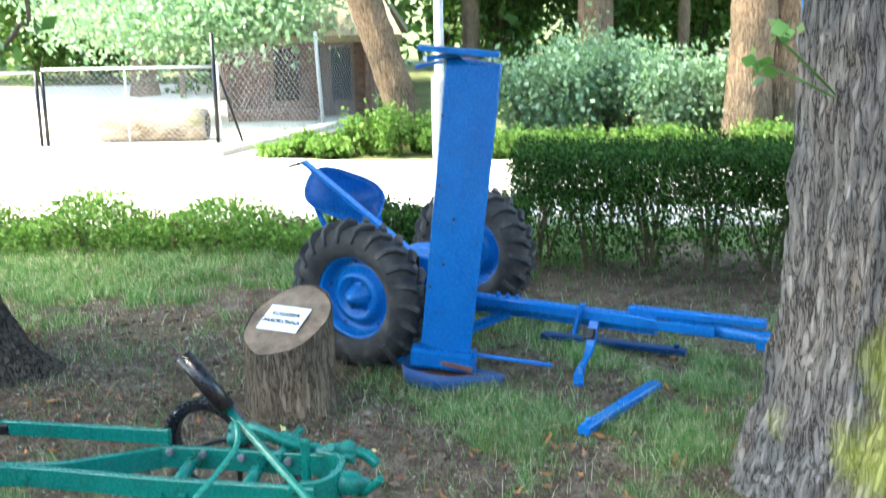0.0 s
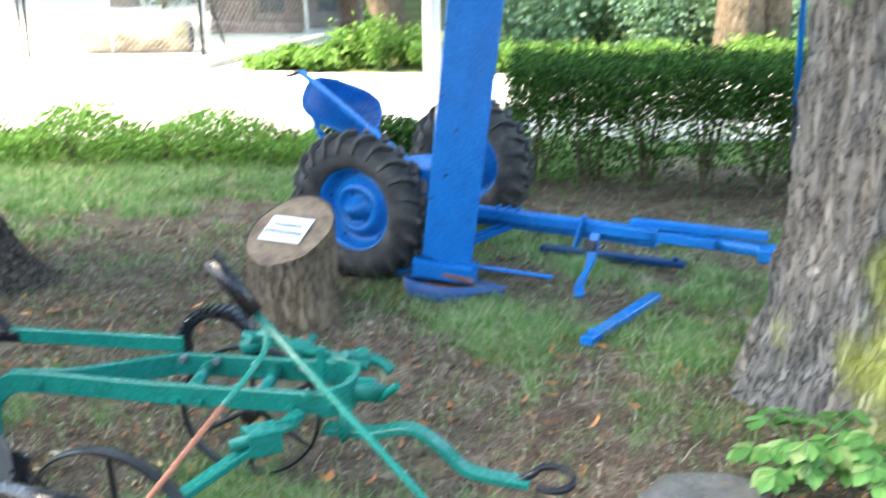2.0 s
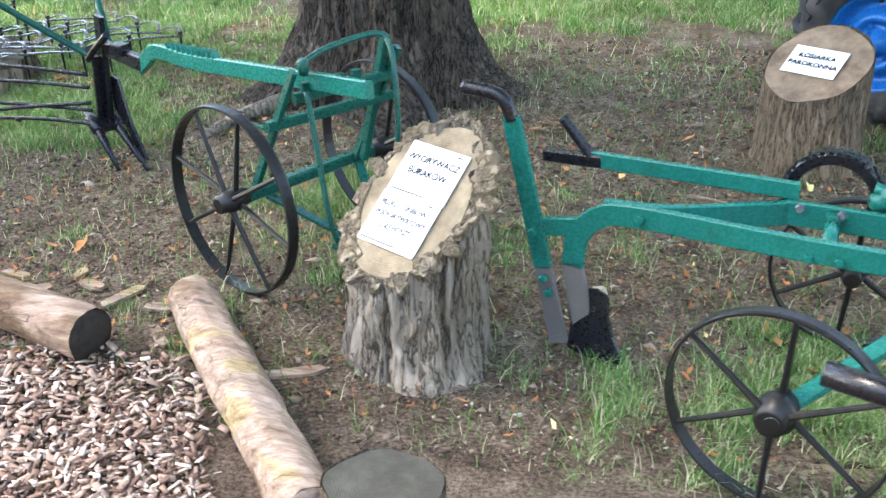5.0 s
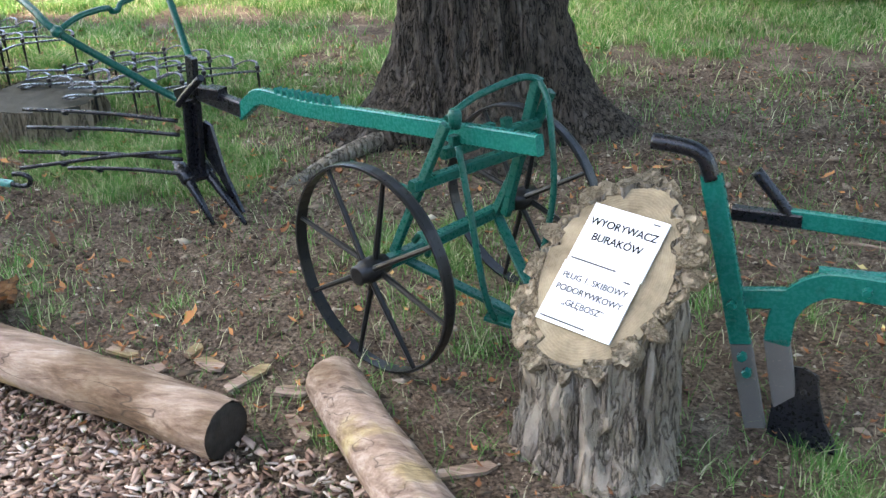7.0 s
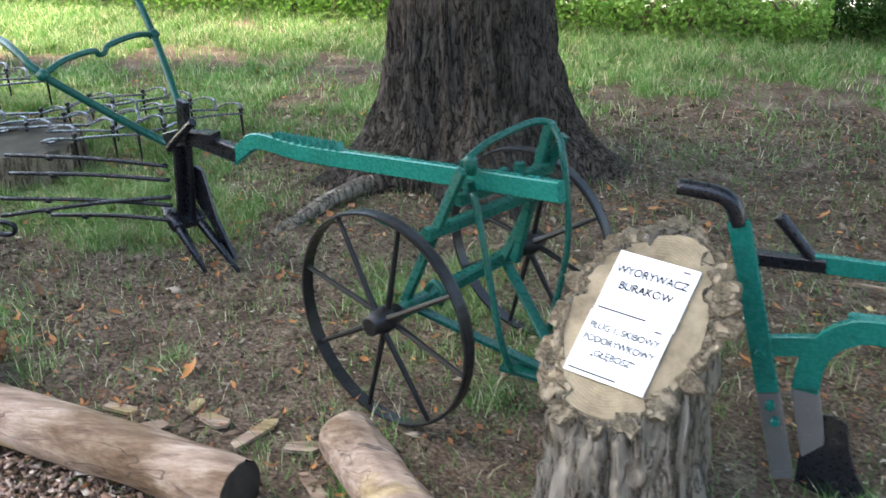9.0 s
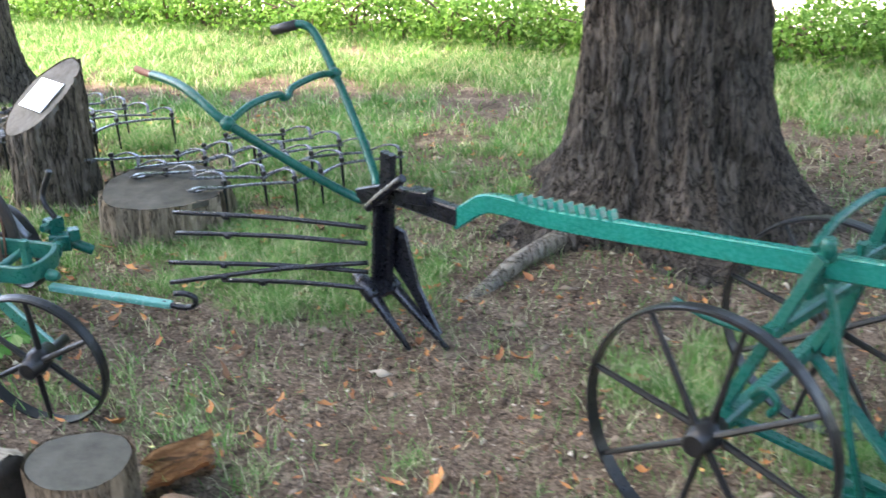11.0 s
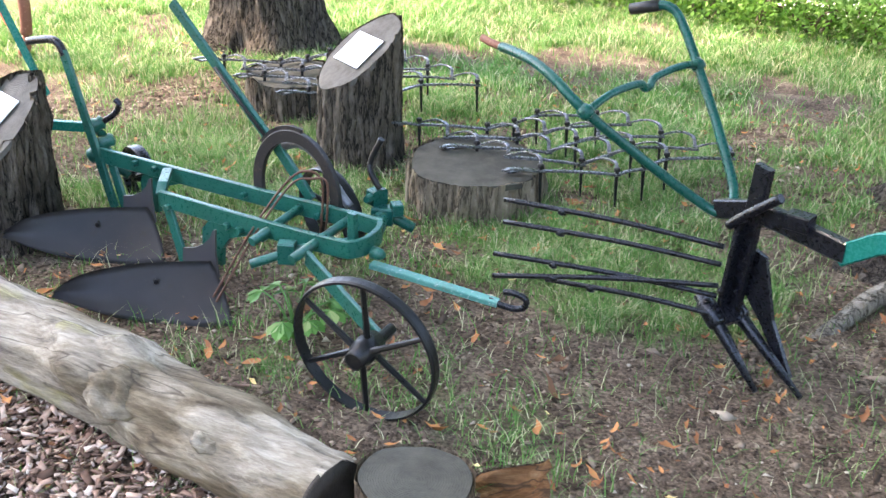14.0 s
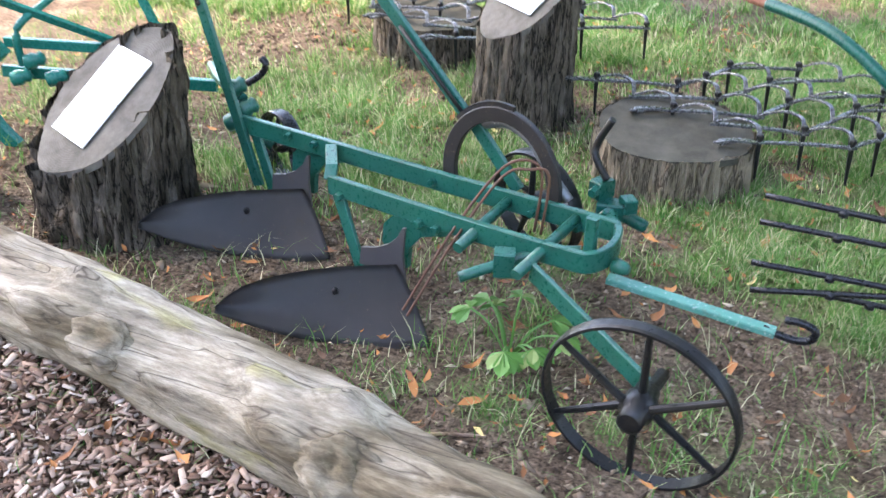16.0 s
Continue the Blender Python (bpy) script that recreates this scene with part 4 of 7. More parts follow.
# ---- blue mower ----
def mower():
    t = thing("horse_mower", -0.42, 4.93, 0, -32, "bright blue painted two-horse mower with raised cutter bar", "mower")

    def tyre_wheel(v, face):
        c = Vector((0.035, v, 0.345))
        ax = Vector((0, face, 0))
        R, W = 0.335, 0.085
        bm = bm0()
        lathe(bm, [(0.195, -W * 0.75), (0.21, -W * 0.95), (0.25, -W * 1.1), (0.295, -W), (0.322, -W * 0.75), (R, -W * 0.35), (R + 0.003, 0), (R, W * 0.35), (0.322, W * 0.75), (0.295, W), (0.25, W * 1.1), (0.21, W * 0.95), (0.195, W * 0.75)], c, ax, 64, True, False)
        w = part("wheel", bm, RUBBER, t, "black ribbed rubber tractor tyre")
        n = 22
        for side in (-1, 1):
            for i in range(n):
                an = 2 * math.pi * (i + (0.5 if side > 0 else 0)) / n
                pts = []
                for k in range(5):
                    q = k / 4
                    aa = an + 0.20 * q * 1.0
                    hh = side * W * (0.05 + 1.0 * q)
                    rr = R + 0.012 if q < 0.7 else R + 0.006 - 0.075 * (q - 0.7) / 0.3
                    pts.append(c + Vector((math.cos(aa) * rr, 0, math.sin(aa) * rr)) + Vector((0, hh * face, 0)))
                bm = bm0()
                sweep(bm, pts, rect(0.026, 0.03), up=(math.cos(an), 0, math.sin(an)))
                part("lug", bm, RUBBER, w)
        bm = bm0()
        lathe(bm, [(0.20, -0.05), (0.203, -0.045), (0.203, 0.05), (0.193, 0.058), (0.182, 0.045), (0.174, 0.008), (0.158, -0.012), (0.140, -0.006), (0.122, 0.022), (0.108, 0.040), (0.090, 0.040), (0.082, 0.014), (0.055, 0.010), (0.052, 0.030), (0.042, 0.034), (0.040, 0.062), (0.024, 0.066), (0.020, 0.085), (0.0, 0.088)], c, ax, 48)
        rim = part("rim", bm, BLUE, w, "blue painted pressed steel disc")
        for i in range(6):
            an = 2 * math.pi * i / 6
            bm = bm0()
            bolt(bm, c + Vector((math.cos(an) * 0.067, face * 0.014, math.sin(an) * 0.067)), ax, 0.010, 0.016)
            part("wheel_nut", bm, BLUE, w)
        for i in range(5):
            an = 2 * math.pi * i / 5 + 0.4
            bm = bm0()
            bolt(bm, c + Vector((math.cos(an) * 0.162, face * 0.008, math.sin(an) * 0.162)), ax, 0.006, 0.010)
            part("rivet", bm, IRON, w)

    tyre_wheel(0.0, -1)
    tyre_wheel(1.05, -1)
    # axle and gear housing
    bm = bm0()
    lathe(bm, [(0.045, 0.0), (0.05, 0.1), (0.05, 0.3), (0.09, 0.36), (0.13, 0.42), (0.14, 0.5), (0.13, 0.58), (0.09, 0.64), (0.05, 0.7), (0.05, 0.95), (0.045, 1.0)], (0.035, 0.03, 0.345), (0, 1, 0), 24)
    part("axle_housing", bm, BLUE, t)
    flat_bar(t, "frame_plate", (-0.05, 0.22, 0.38), (0.42, 0.22, 0.34), 0.03, 0.14, BLUE)
    bm = bm0()
    box(bm, (0.18, 0.35, 0.44), (0.2, 0.16, 0.1))
    part("gear_cover", bm, BLUE, t)
    for k, (u, v, z) in enumerate([(0.05, 0.2, 0.47), (0.10, 0.2, 0.43), (0.15, 0.2, 0.50), (0.2, 0.24, 0.46)]):
        bm = bm0()
        bolt(bm, (u, v, z), (0, 0, 1), 0.014, 0.04)
        part("bolt", bm, IRON, t)
    # draw pole of two beams and shorter irons
    flat_bar(t, "pole_beam", (0.1, 0.40, 0.275), (1.34, 0.40, 0.29), 0.06, 0.055, BLUE)
    flat_bar(t, "pole_beam", (0.1, 0.44, 0.235), (1.32, 0.44, 0.255), 0.05, 0.06, BLUE)
    flat_bar(t, "pole_iron", (1.20, 0.43, 0.325), (1.80, 0.43, 0.345), 0.05, 0.035, BLUE)
    flat_bar(t, "pole_iron", (1.30, 0.40, 0.285), (1.60, 0.40, 0.290), 0.06, 0.045, BLUE)
    tube(t, "pole_tube", [(1.4, 0.42, 0.285), (2.6, 0.42, 0.29)], 0.03, BLUE, n=14)
    flat_bar(t, "pole_end", (1.78, 0.40, 0.272), (2.2, 0.40, 0.275), 0.07, 0.06, BLUE)
    bolts(t, BLUE, [(0.55 + 0.05 * i, 0.40, 0.306) for i in range(3)], (0, 0, 1), 0.012, 0.02)
    # clamp and foot lever
    flat_bar(t, "clamp", (1.0, 0.365, 0.34), (0.97, 0.35, 0.20), 0.05, 0.015, BLUE, (1, 0, 0))
    bm = bm0()
    sweep(bm, smooth_path([(1.06, 0.36, 0.27), (1.06, 0.31, 0.15), (1.03, 0.27, 0.05), (1.06, 0.2, 0.02)], 6), rect(0.045, 0.014))
    part("foot_lever", bm, BLUE, t)
    flat_bar(t, "lever_strap", (1.05, 0.335, 0.24), (1.05, 0.31, 0.20), 0.055, 0.022, BLACK)
    flat_bar(t, "strut", (0.55, 0.42, 0.22), (0.20, 0.0, 0.07), 0.03, 0.015, BLUE)
    flat_bar(t, "strut", (0.60, 0.42, 0.22), (0.22, -0.02, 0.05), 0.025, 0.025, BLUE)
    tube(t, "stay_rod", [(0.30, -0.02, 0.12), (0.55, 0.1, 0.11), (0.92, 0.22, 0.08)], 0.01, BLUE)
    # seat on its spring bar
    tube(t, "seat_post", [(-0.655, 0.52, 0.70), (-0.57, 0.54, 0.50), (-0.45, 0.52, 0.40), (-0.2, 0.5, 0.36)], 0.016, BLUE)
    flat_bar(t, "seat_bar", (-0.67, 0.5, 0.858), (0.12, 0.45, 0.40), 0.042, 0.02, BLUE)
    inv = t.matrix_world.inverted()
    e1, e2 = Vector((0.93, 0.0, -0.34)).normalized(), Vector((0.16, 0.62, 0.74))
    e2 = (e2 - e1 * e1.dot(e2)).normalized()
    e3 = e1.cross(e2)
    bm = bm0()
    R = []
    for j in range(9):
        q = j / 8
        ring = []
        for i in range(36):
            a = 2 * math.pi * i / 36
            ca, sa = math.cos(a), math.sin(a)
            k = (abs(ca) ** 3 + abs(sa) ** 3) ** (-1 / 3)
            lip = 0.045 * math.exp(-((a - 5.75) / 0.22) ** 2) * q ** 3
            u, v = ca * k * 0.205 * q + lip, sa * k * 0.135 * q - 0.3 * lip
            d = -0.085 * (1 - q ** 2.2) - 0.02 * max(0, -sa) * q
            ring.append(bm.verts.new(e1 * u + e2 * v + e3 * d))
        R.append(ring)
    for r1, r2 in zip(R[1:], R[2:]):
        for i in range(36):
            bm.faces.new((r1[i], r1[(i + 1) % 36], r2[(i + 1) % 36], r2[i]))
    bm.faces.new(list(reversed(R[1])))
    bmesh.ops.solidify(bm, geom=bm.faces[:], thickness=0.007)
    for f in bm.faces:
        f.smooth = True
    turn = inv.to_3x3().to_4x4()
    bmesh.ops.transform(bm, matrix=Matrix.Translation((-0.485, 0.60, 0.678)) @ turn, verts=bm.verts[:])
    part("seat", bm, BLUE, t, "dished blue steel seat")
    rim = [Matrix.Translation((-0.485, 0.60, 0.678)) @ turn @ v for v in [e1 * (math.cos(a) * k * 0.207) + e2 * (math.sin(a) * k * 0.137) for a in [0.25 * i for i in range(26)] for k in [(abs(math.cos(a)) ** 3 + abs(math.sin(a)) ** 3) ** (-1 / 3)]]]
    tube(t, "seat_rim", rim, 0.006, BLUE, fine=2)
    tube(t, "seat_peg", [(-0.66, 0.5, 0.855), (-0.75, 0.48, 0.83)], 0.010, BLACK)
    # raised cutter bar with its cover and shoe, set in world directions
    inv = t.matrix_world.inverted()

    def W(x, y, z):
        return inv @ Vector((x, y, z))

    bm = bm0()
    rows = 16
    f0, f1 = [], []
    for i in range(rows + 1):
        q = i / rows
        z = 0.14 + 1.27 * q
        dent = 0.006 * noise.noise(Vector((q * 2.2, 2.0, 0)))
        xl, xr = -0.105 + 0.135 * q, 0.112 + 0.155 * q
        f0.append([W(xl, 4.66 + dent, z + 0.05 * (1 - q)), W((xl + xr) / 2, 4.655 - dent, z), W(xr - 0.012, 4.66 + dent, z - 0.03 * (1 - q)), W(xr, 4.675, z - 0.03 * (1 - q)), W(xr - 0.002, 4.74, z), W(xl, 4.74, z + 0.04)])
    V = [[bm.verts.new(p) for p in row] for row in f0]
    for r1, r2 in zip(V, V[1:]):
        for k in range(6):
            bm.faces.new((r1[k], r1[(k + 1) % 6], r2[(k + 1) % 6], r2[k]))
    bm.faces.new(list(reversed(V[0])))
    bm.faces.new(V[-1])
    for f in bm.faces:
        f.smooth = False
    part("cutter_cover", bm, BLUE, t, "dented blue sheet metal cover")
    bolts(t, IRON, [W(0.01, 4.652, 1.2), W(-0.01, 4.65, 0.9), W(-0.06, 4.65, 0.45), W(0.0, 4.65, 0.55), W(0.05, 4.652, 0.75)], inv.to_3x3() @ Vector((0, -1, 0)), 0.007, 0.006)
    flat_bar(t, "cutter_end", W(-0.085, 4.70, 1.485), W(0.255, 4.66, 1.45), 0.10, 0.025, BLUE)
    flat_bar(t, "cutter_end", W(-0.06, 4.66, 1.44), W(0.10, 4.72, 1.455), 0.05, 0.02, BLUE)
    flat_bar(t, "cutter_end", W(-0.10, 4.70, 1.405), W(0.02, 4.70, 1.425), 0.06, 0.012, BLUE)
    # shoe: a shallow boat of steel
    def ring(grow, z0, z1):
        out = []
        for i in range(32):
            an = 2 * math.pi * i / 32
            x = math.cos(an)
            y = math.sin(an) * (1.0 if x < 0 else (1 - x) ** 0.6)
            X = (0.27 * x if x > 0 else 0.195 * x) * grow
            out.append(W(X, 4.625 + 0.095 * y * grow - 0.02 * x, z0 + (z1 - z0) * (x + 1) / 2))
        return out
    bm = bm0()
    L = [[bm.verts.new(p) for p in r] for r in (ring(0.90, -0.005, -0.005), ring(0.95, 0.03, 0.02), ring(1.0, 0.095, 0.05), ring(0.96, 0.096, 0.051), ring(0.88, 0.04, 0.03))]
    for r1, r2 in zip(L, L[1:]):
        for i in range(32):
            f = bm.faces.new((r1[i], r1[(i + 1) % 32], r2[(i + 1) % 32], r2[i]))
            f.smooth = True
    part("shoe", bm, SHOEBLUE, t, "blue boat-shaped shoe worn to rust")
    bm = bm0()
    bm.faces.new([bm.verts.new(p) for p in ring(0.90, 0.045, 0.035)])
    part("shoe_floor", bm, RUST, t, "rusty earth-filled floor of the shoe")
    flat_bar(t, "shoe_top", W(-0.15, 4.66, 0.135), W(0.11, 4.65, 0.095), 0.09, 0.085, BLUE)
    flat_bar(t, "shoe_arm", W(0.115, 4.64, 0.05), W(0.125, 4.66, 0.15), 0.015, 0.06, BLUE, (0, 1, 0))
    flat_bar(t, "knife_back", W(-0.02, 4.62, 0.11), W(0.12, 4.60, 0.075), 0.02, 0.02, RUST)
    return t


mower()
bm = bm0()
bar(bm, (0.535, 4.0, 0.03), (0.915, 4.50, 0.03), 0.055, 0.035)
lathe(bm, [(0.012, 0), (0.012, 0.02)], (0.56, 4.04, 0.045), (0, 0, 1), 8)
tagged(part("swingle_bar", bm, BLUE, None), "loose blue wooden bar lying on the grass", "bar")
bm = bm0()
bar(bm, (0.49, 5.22, 0.035), (1.14, 4.92, 0.03), 0.06, 0.03)
lathe(bm, [(0.014, 0), (0.014, 0.02)], (1.1, 4.94, 0.045), (0, 0, 1), 8)
tagged(part("swingle_bar", bm, NAVY, None), "loose dark blue bar lying behind the draw pole", "bar")
bm = bm0()
rod(bm, [(1.99, 6.0, 0.0), (1.98, 6.0, 0.6)], 0.018)
pst = thing("metal_post", 0, 0, 0, 0, "slim post painted blue with dark foot", "post")
part("foot", bm, BLACK, pst)
bm = bm0()
rod(bm, [(1.98, 6.0, 0.6), (1.955, 6.0, 2.4)], 0.018)
part("shaft", bm, BLUE, pst)


# ---- green subsoil plough ----
def plough_single():
    t = thing("subsoil_plough", -1.38, 2.885, 0, -13, "turquoise single-furrow plough with two iron wheels", "plough")
    # front beam bent down into the standard
    bm = bm0()
    pts = smooth_path([(0.034, 0, 0.24), (0.045, 0, 0.33), (0.10, 0, 0.395), (0.20, 0, 0.415), (0.6, 0, 0.415), (1.06, 0, 0.425)], 8)
    sweep(bm, pts, rect(0.06, 0.022), up=(0, 1, 0))
    part("beam", bm, TEAL, t)
    bm = bm0()
    pts = smooth_path([(0.10, 0.03, 0.40), (0.28, 0.06, 0.405), (0.50, 0.17, 0.415), (0.58, 0.19, 0.42), (1.02, 0.19, 0.43)], 6)
    sweep(bm, pts, rect(0.020, 0.065), up=(0, 0, 1))
    part("beam", bm, TEAL, t)
    bm = bm0()
    sweep(bm, smooth_path([(1.02, 0.002, 0.424), (1.065, 0.012, 0.426), (1.09, 0.045, 0.428), (1.095, 0.10, 0.43), (1.085, 0.155, 0.43), (1.05, 0.185, 0.43), (1.0, 0.192, 0.43)], 5), rect(0.018, 0.085))
    part("front_bend", bm, TEAL, t)
    bm = bm0()
    lathe(bm, [(0.022, -0.045), (0.034, -0.04), (0.034, 0.035), (0.022, 0.04), (0.016, 0.07)], (1.115, 0.09, 0.43), (1, 0.05, 0), 18)
    part("hitch_socket", bm, TEAL, t)
    for u in (0.66, 0.86):
        tube(t, "cross_rod", [(u, 0, 0.425), (u - 0.02, 0.19, 0.43)], 0.018, TEAL)
    bolts(t, TEAL, [(u, -0.012, z) for u, z in [(0.21, 0.415), (0.62, 0.40), (0.69, 0.405), (0.95, 0.41), (1.0, 0.45)]], (0, -1, 0))
    bolts(t, STEEL, [(u, 0.178, 0.44) for u in (0.56, 0.66, 0.78, 0.92)], (0, -1, 0))
    # joint between beam and handle post, handle post with black grip
    flat_bar(t, "gusset", (-0.06, 0, 0.335), (0.06, 0, 0.36), 0.02, 0.05, TEAL)
    flat_bar(t, "handle_post", (-0.045, -0.012, 0.225), (-0.148, -0.012, 0.63), 0.018, 0.05, TEAL, (1, 0, 0.3))
    flat_bar(t, "landside_bar", (0.01, -0.012, 0.005), (-0.044, -0.012, 0.222), 0.018, 0.05, BAREIRON, (1, 0, 0.3))
    tube(t, "grip", [(-0.146, -0.012, 0.62), (-0.165, -0.012, 0.665), (-0.20, -0.012, 0.685), (-0.285, -0.012, 0.69)], 0.019, BLACK, "black handle grip")
    bolts(t, TEAL, [(-0.07, -0.03, 0.33), (-0.02, -0.03, 0.16), (-0.035, -0.03, 0.20)], (0, -1, 0), 0.012)
    # rear lever with forked black grip
    flat_bar(t, "lever", (0.0, 0.20, 0.465), (0.55, 0.20, 0.475), 0.02, 0.045, TEAL)
    flat_bar(t, "lever_grip", (-0.135, 0.20, 0.455), (0.03, 0.20, 0.462), 0.03, 0.035, BLACK)
    tube(t, "lever_grip", [(0.0, 0.20, 0.47), (-0.035, 0.2, 0.51), (-0.09, 0.2, 0.57)], 0.015, BLACK)
    # shank and share
    flat_bar(t, "shank", (0.032, 0, 0.25), (0.075, 0, 0.06), 0.022, 0.058, BAREIRON, (1, 0, 0.2))
    bm = bm0()
    plate(bm, [(0.0, 0.0), (0.08, -0.005), (0.172, 0.012), (0.160, 0.035), (0.130, 0.075), (0.108, 0.125), (0.098, 0.178), (0.06, 0.186), (0.012, 0.176), (0.002, 0.09)], 0.012, (0.04, -0.02, 0.0), (1, -0.25, 0), (0, 0.25, 1))
    share = part("share", bm, BLACK, t, "dark steel share")
    for u, z in ((0.075, 0.15), (0.09, 0.04), (0.135, 0.03)):
        bm = bm0()
        bolt(bm, (0.04 + u * 0.97, -0.028 - u * 0.24, z), (-0.24, -0.94, 0.24), 0.007, 0.006)
        part("rivet", bm, IRON, share)
    # wheels
    spoked_wheel(t, (0.655, -0.45, 0.245), (0.12, 1, 0.05), 0.245, 0.035, 6, IRON, 0.045)
    tube(t, "axle", [(0.655, -0.5, 0.245), (0.66, -0.38, 0.25)], 0.018, IRON)
    flat_bar(t, "axle_arm", (0.68, -0.40, 0.25), (0.98, -0.02, 0.40), 0.04, 0.022, TEAL)
    bm = bm0()
    box(bm, (0.90, -0.11, 0.36), (0.09, 0.07, 0.07), 40)
    part("axle_clamp", bm, TEAL, t)
    tube(t, "clamp_bolt", [(0.84, -0.18, 0.37), (0.98, -0.06, 0.39)], 0.016, TEAL)
    w2 = spoked_wheel(t, (0.70, 0.31, 0.225), (-0.1, 1, 0.0), 0.215, 0.03, 6, IRON, 0.03, thick=0.010)
    bm = bm0()
    arcp = [Vector((0.62 - math.cos(a) * 0.112, 0.30, 0.43 + math.sin(a) * 0.112)) for a in [-0.5 + 0.155 * i for i in range(27)]]
    sweep(bm, arcp, rect(0.032, 0.045), up=(0, 1, 0))
    arc = part("toothed_arc", bm, BLACK, t, "black toothed adjusting arc")
    for i in range(26):
        an = -0.5 + 4.0 * i / 25
        d = Vector((-math.cos(an), 0, math.sin(an)))
        c = Vector((0.62, 0.30, 0.43)) + d * 0.128
        bm = bm0()
        bar(bm, c - d * 0.004, c + d * 0.005, 0.045, 0.012, (-math.sin(an), 0, math.cos(an)))
        part("tooth", bm, BLACK, arc)
    # front post, hitch crank and clevises
    flat_bar(t, "front_post", (1.0, 0.10, 0.40), (1.0, 0.10, 0.54), 0.022, 0.022, TEAL, (1, 0, 0))
    tube(t, "crank_shaft", [(0.72, 0.24, 0.50), (0.90, 0.24, 0.47), (1.10, 0.22, 0.44)], 0.016, TEAL)
    for u, v, z, sx, sy, yw, ln in ((0.76, 0.25, 0.475, 0.075, 0.045, 30, 0.03), (0.90, 0.24, 0.47, 0.05, 0.07, -20, -0.02), (1.05, 0.235, 0.455, 0.07, 0.045, 15, 0.03)):
        bm = bm0()
        lathe(bm, [(0.014, -sx * 0.7), (0.024, -sx * 0.6), (0.027, -0.01), (0.022, 0.012), (0.027, sx * 0.5), (0.015, sx * 0.7)], (u, v, z), (math.cos(radians(yw)), math.sin(radians(yw)), ln * 8), 14)
        part("clevis", bm, TEAL, t)
        tube(t, "clevis_pin", [(u - 0.01, v - sy, z + ln), (u + 0.01, v + sy, z - ln * 0.5)], 0.013, TEAL)
    tube(t, "crank_arm", [(0.76, 0.25, 0.50), (0.84, 0.20, 0.515), (0.93, 0.20, 0.48), (0.99, 0.24, 0.46)], 0.013, TEAL)
    tube(t, "crank_arm", [(1.05, 0.24, 0.46), (1.12, 0.25, 0.445), (1.16, 0.24, 0.42)], 0.017, TEAL)
    tube(t, "crank_handle", [(1.08, 0.12, 0.43), (1.15, 0.10, 0.40), (1.19, 0.08, 0.43), (1.22, 0.07, 0.46)], 0.012, TEAL)
    tube(t, "crank_pin", [(1.08, 0.02, 0.40), (1.08, 0.02, 0.31)], 0.014, TEAL)
    # draw hook
    bm = bm0()
    sweep(bm, smooth_path([(1.02, 0.05, 0.325), (1.15, 0.05, 0.325), (1.26, 0.05, 0.345), (1.34, 0.05, 0.30), (1.42, 0.05, 0.235), (1.58, 0.05, 0.215)], 8), rect(0.05, 0.022))
    part("draw_bar", bm, TEAL, t)
    bm = bm0()
    pts = [(1.64 + 0.055 * math.cos(a), 0.05 + 0.03 * math.sin(a), 0.235 + 0.02 * math.sin(a)) for a in [2.9 - 0.52 * i for i in range(11)]]
    rod(bm, [(1.55, 0.05, 0.22)] + pts, 0.011)
    part("draw_hook", bm, BLACK, t, "black iron hook")
    return t


plough_single()


def handles_plough():
    """A plough lying nearer the path, whose two handles reach over the other one."""
    t = thing("hand_plough", -1.38, 2.885, 0, -13, "turquoise walking plough with two black-gripped handles", "plough")
    a0, a1 = Vector((1.005, -0.57, 1.005)), Vector((1.098, -0.578, 0.90))
    b0, b1 = Vector((0.775, -1.0, 0.70)), Vector((0.96, -1.01, 0.685))
    foot = Vector((1.90, -0.64, 0.05))
    tube(t, "handle", [a1, foot], 0.0085, TEAL)
    tube(t, "grip", [a0, a1], 0.019, BLACK, "black rubber grip", 12)
    tube(t, "handle", [b1, (1.25, -0.93, 0.49), (1.80, -0.70, 0.09)], 0.0095, TEAL)
    tube(t, "grip", [b0, b1], 0.02, BLACK, "black rubber grip", 12)
    tube(t, "cross_stay", [(1.12, -0.59, 0.875), (1.135, -0.64, 0.84), (1.095, -0.76, 0.78)], 0.006, TEAL)
    tube(t, "cross_stay", [(1.095, -0.76, 0.78), (1.01, -1.0, 0.66)], 0.006, RUST, "rusty pink cross stay")
    bm = bm0()
    plate(bm, [(-0.1, 0), (0.3, 0), (0.15, 0.14), (-0.2, 0.16)], 0.012, (1.95, -0.66, 0.0), (1, -0.3, 0), (0, 0.3, 1))
    part("mouldboard", bm, MOULD, t)
    flat_bar(t, "beam", (1.85, -0.62, 0.12), (2.5, -0.9, 0.14), 0.03, 0.05, TEAL)
    return t


handles_plough()


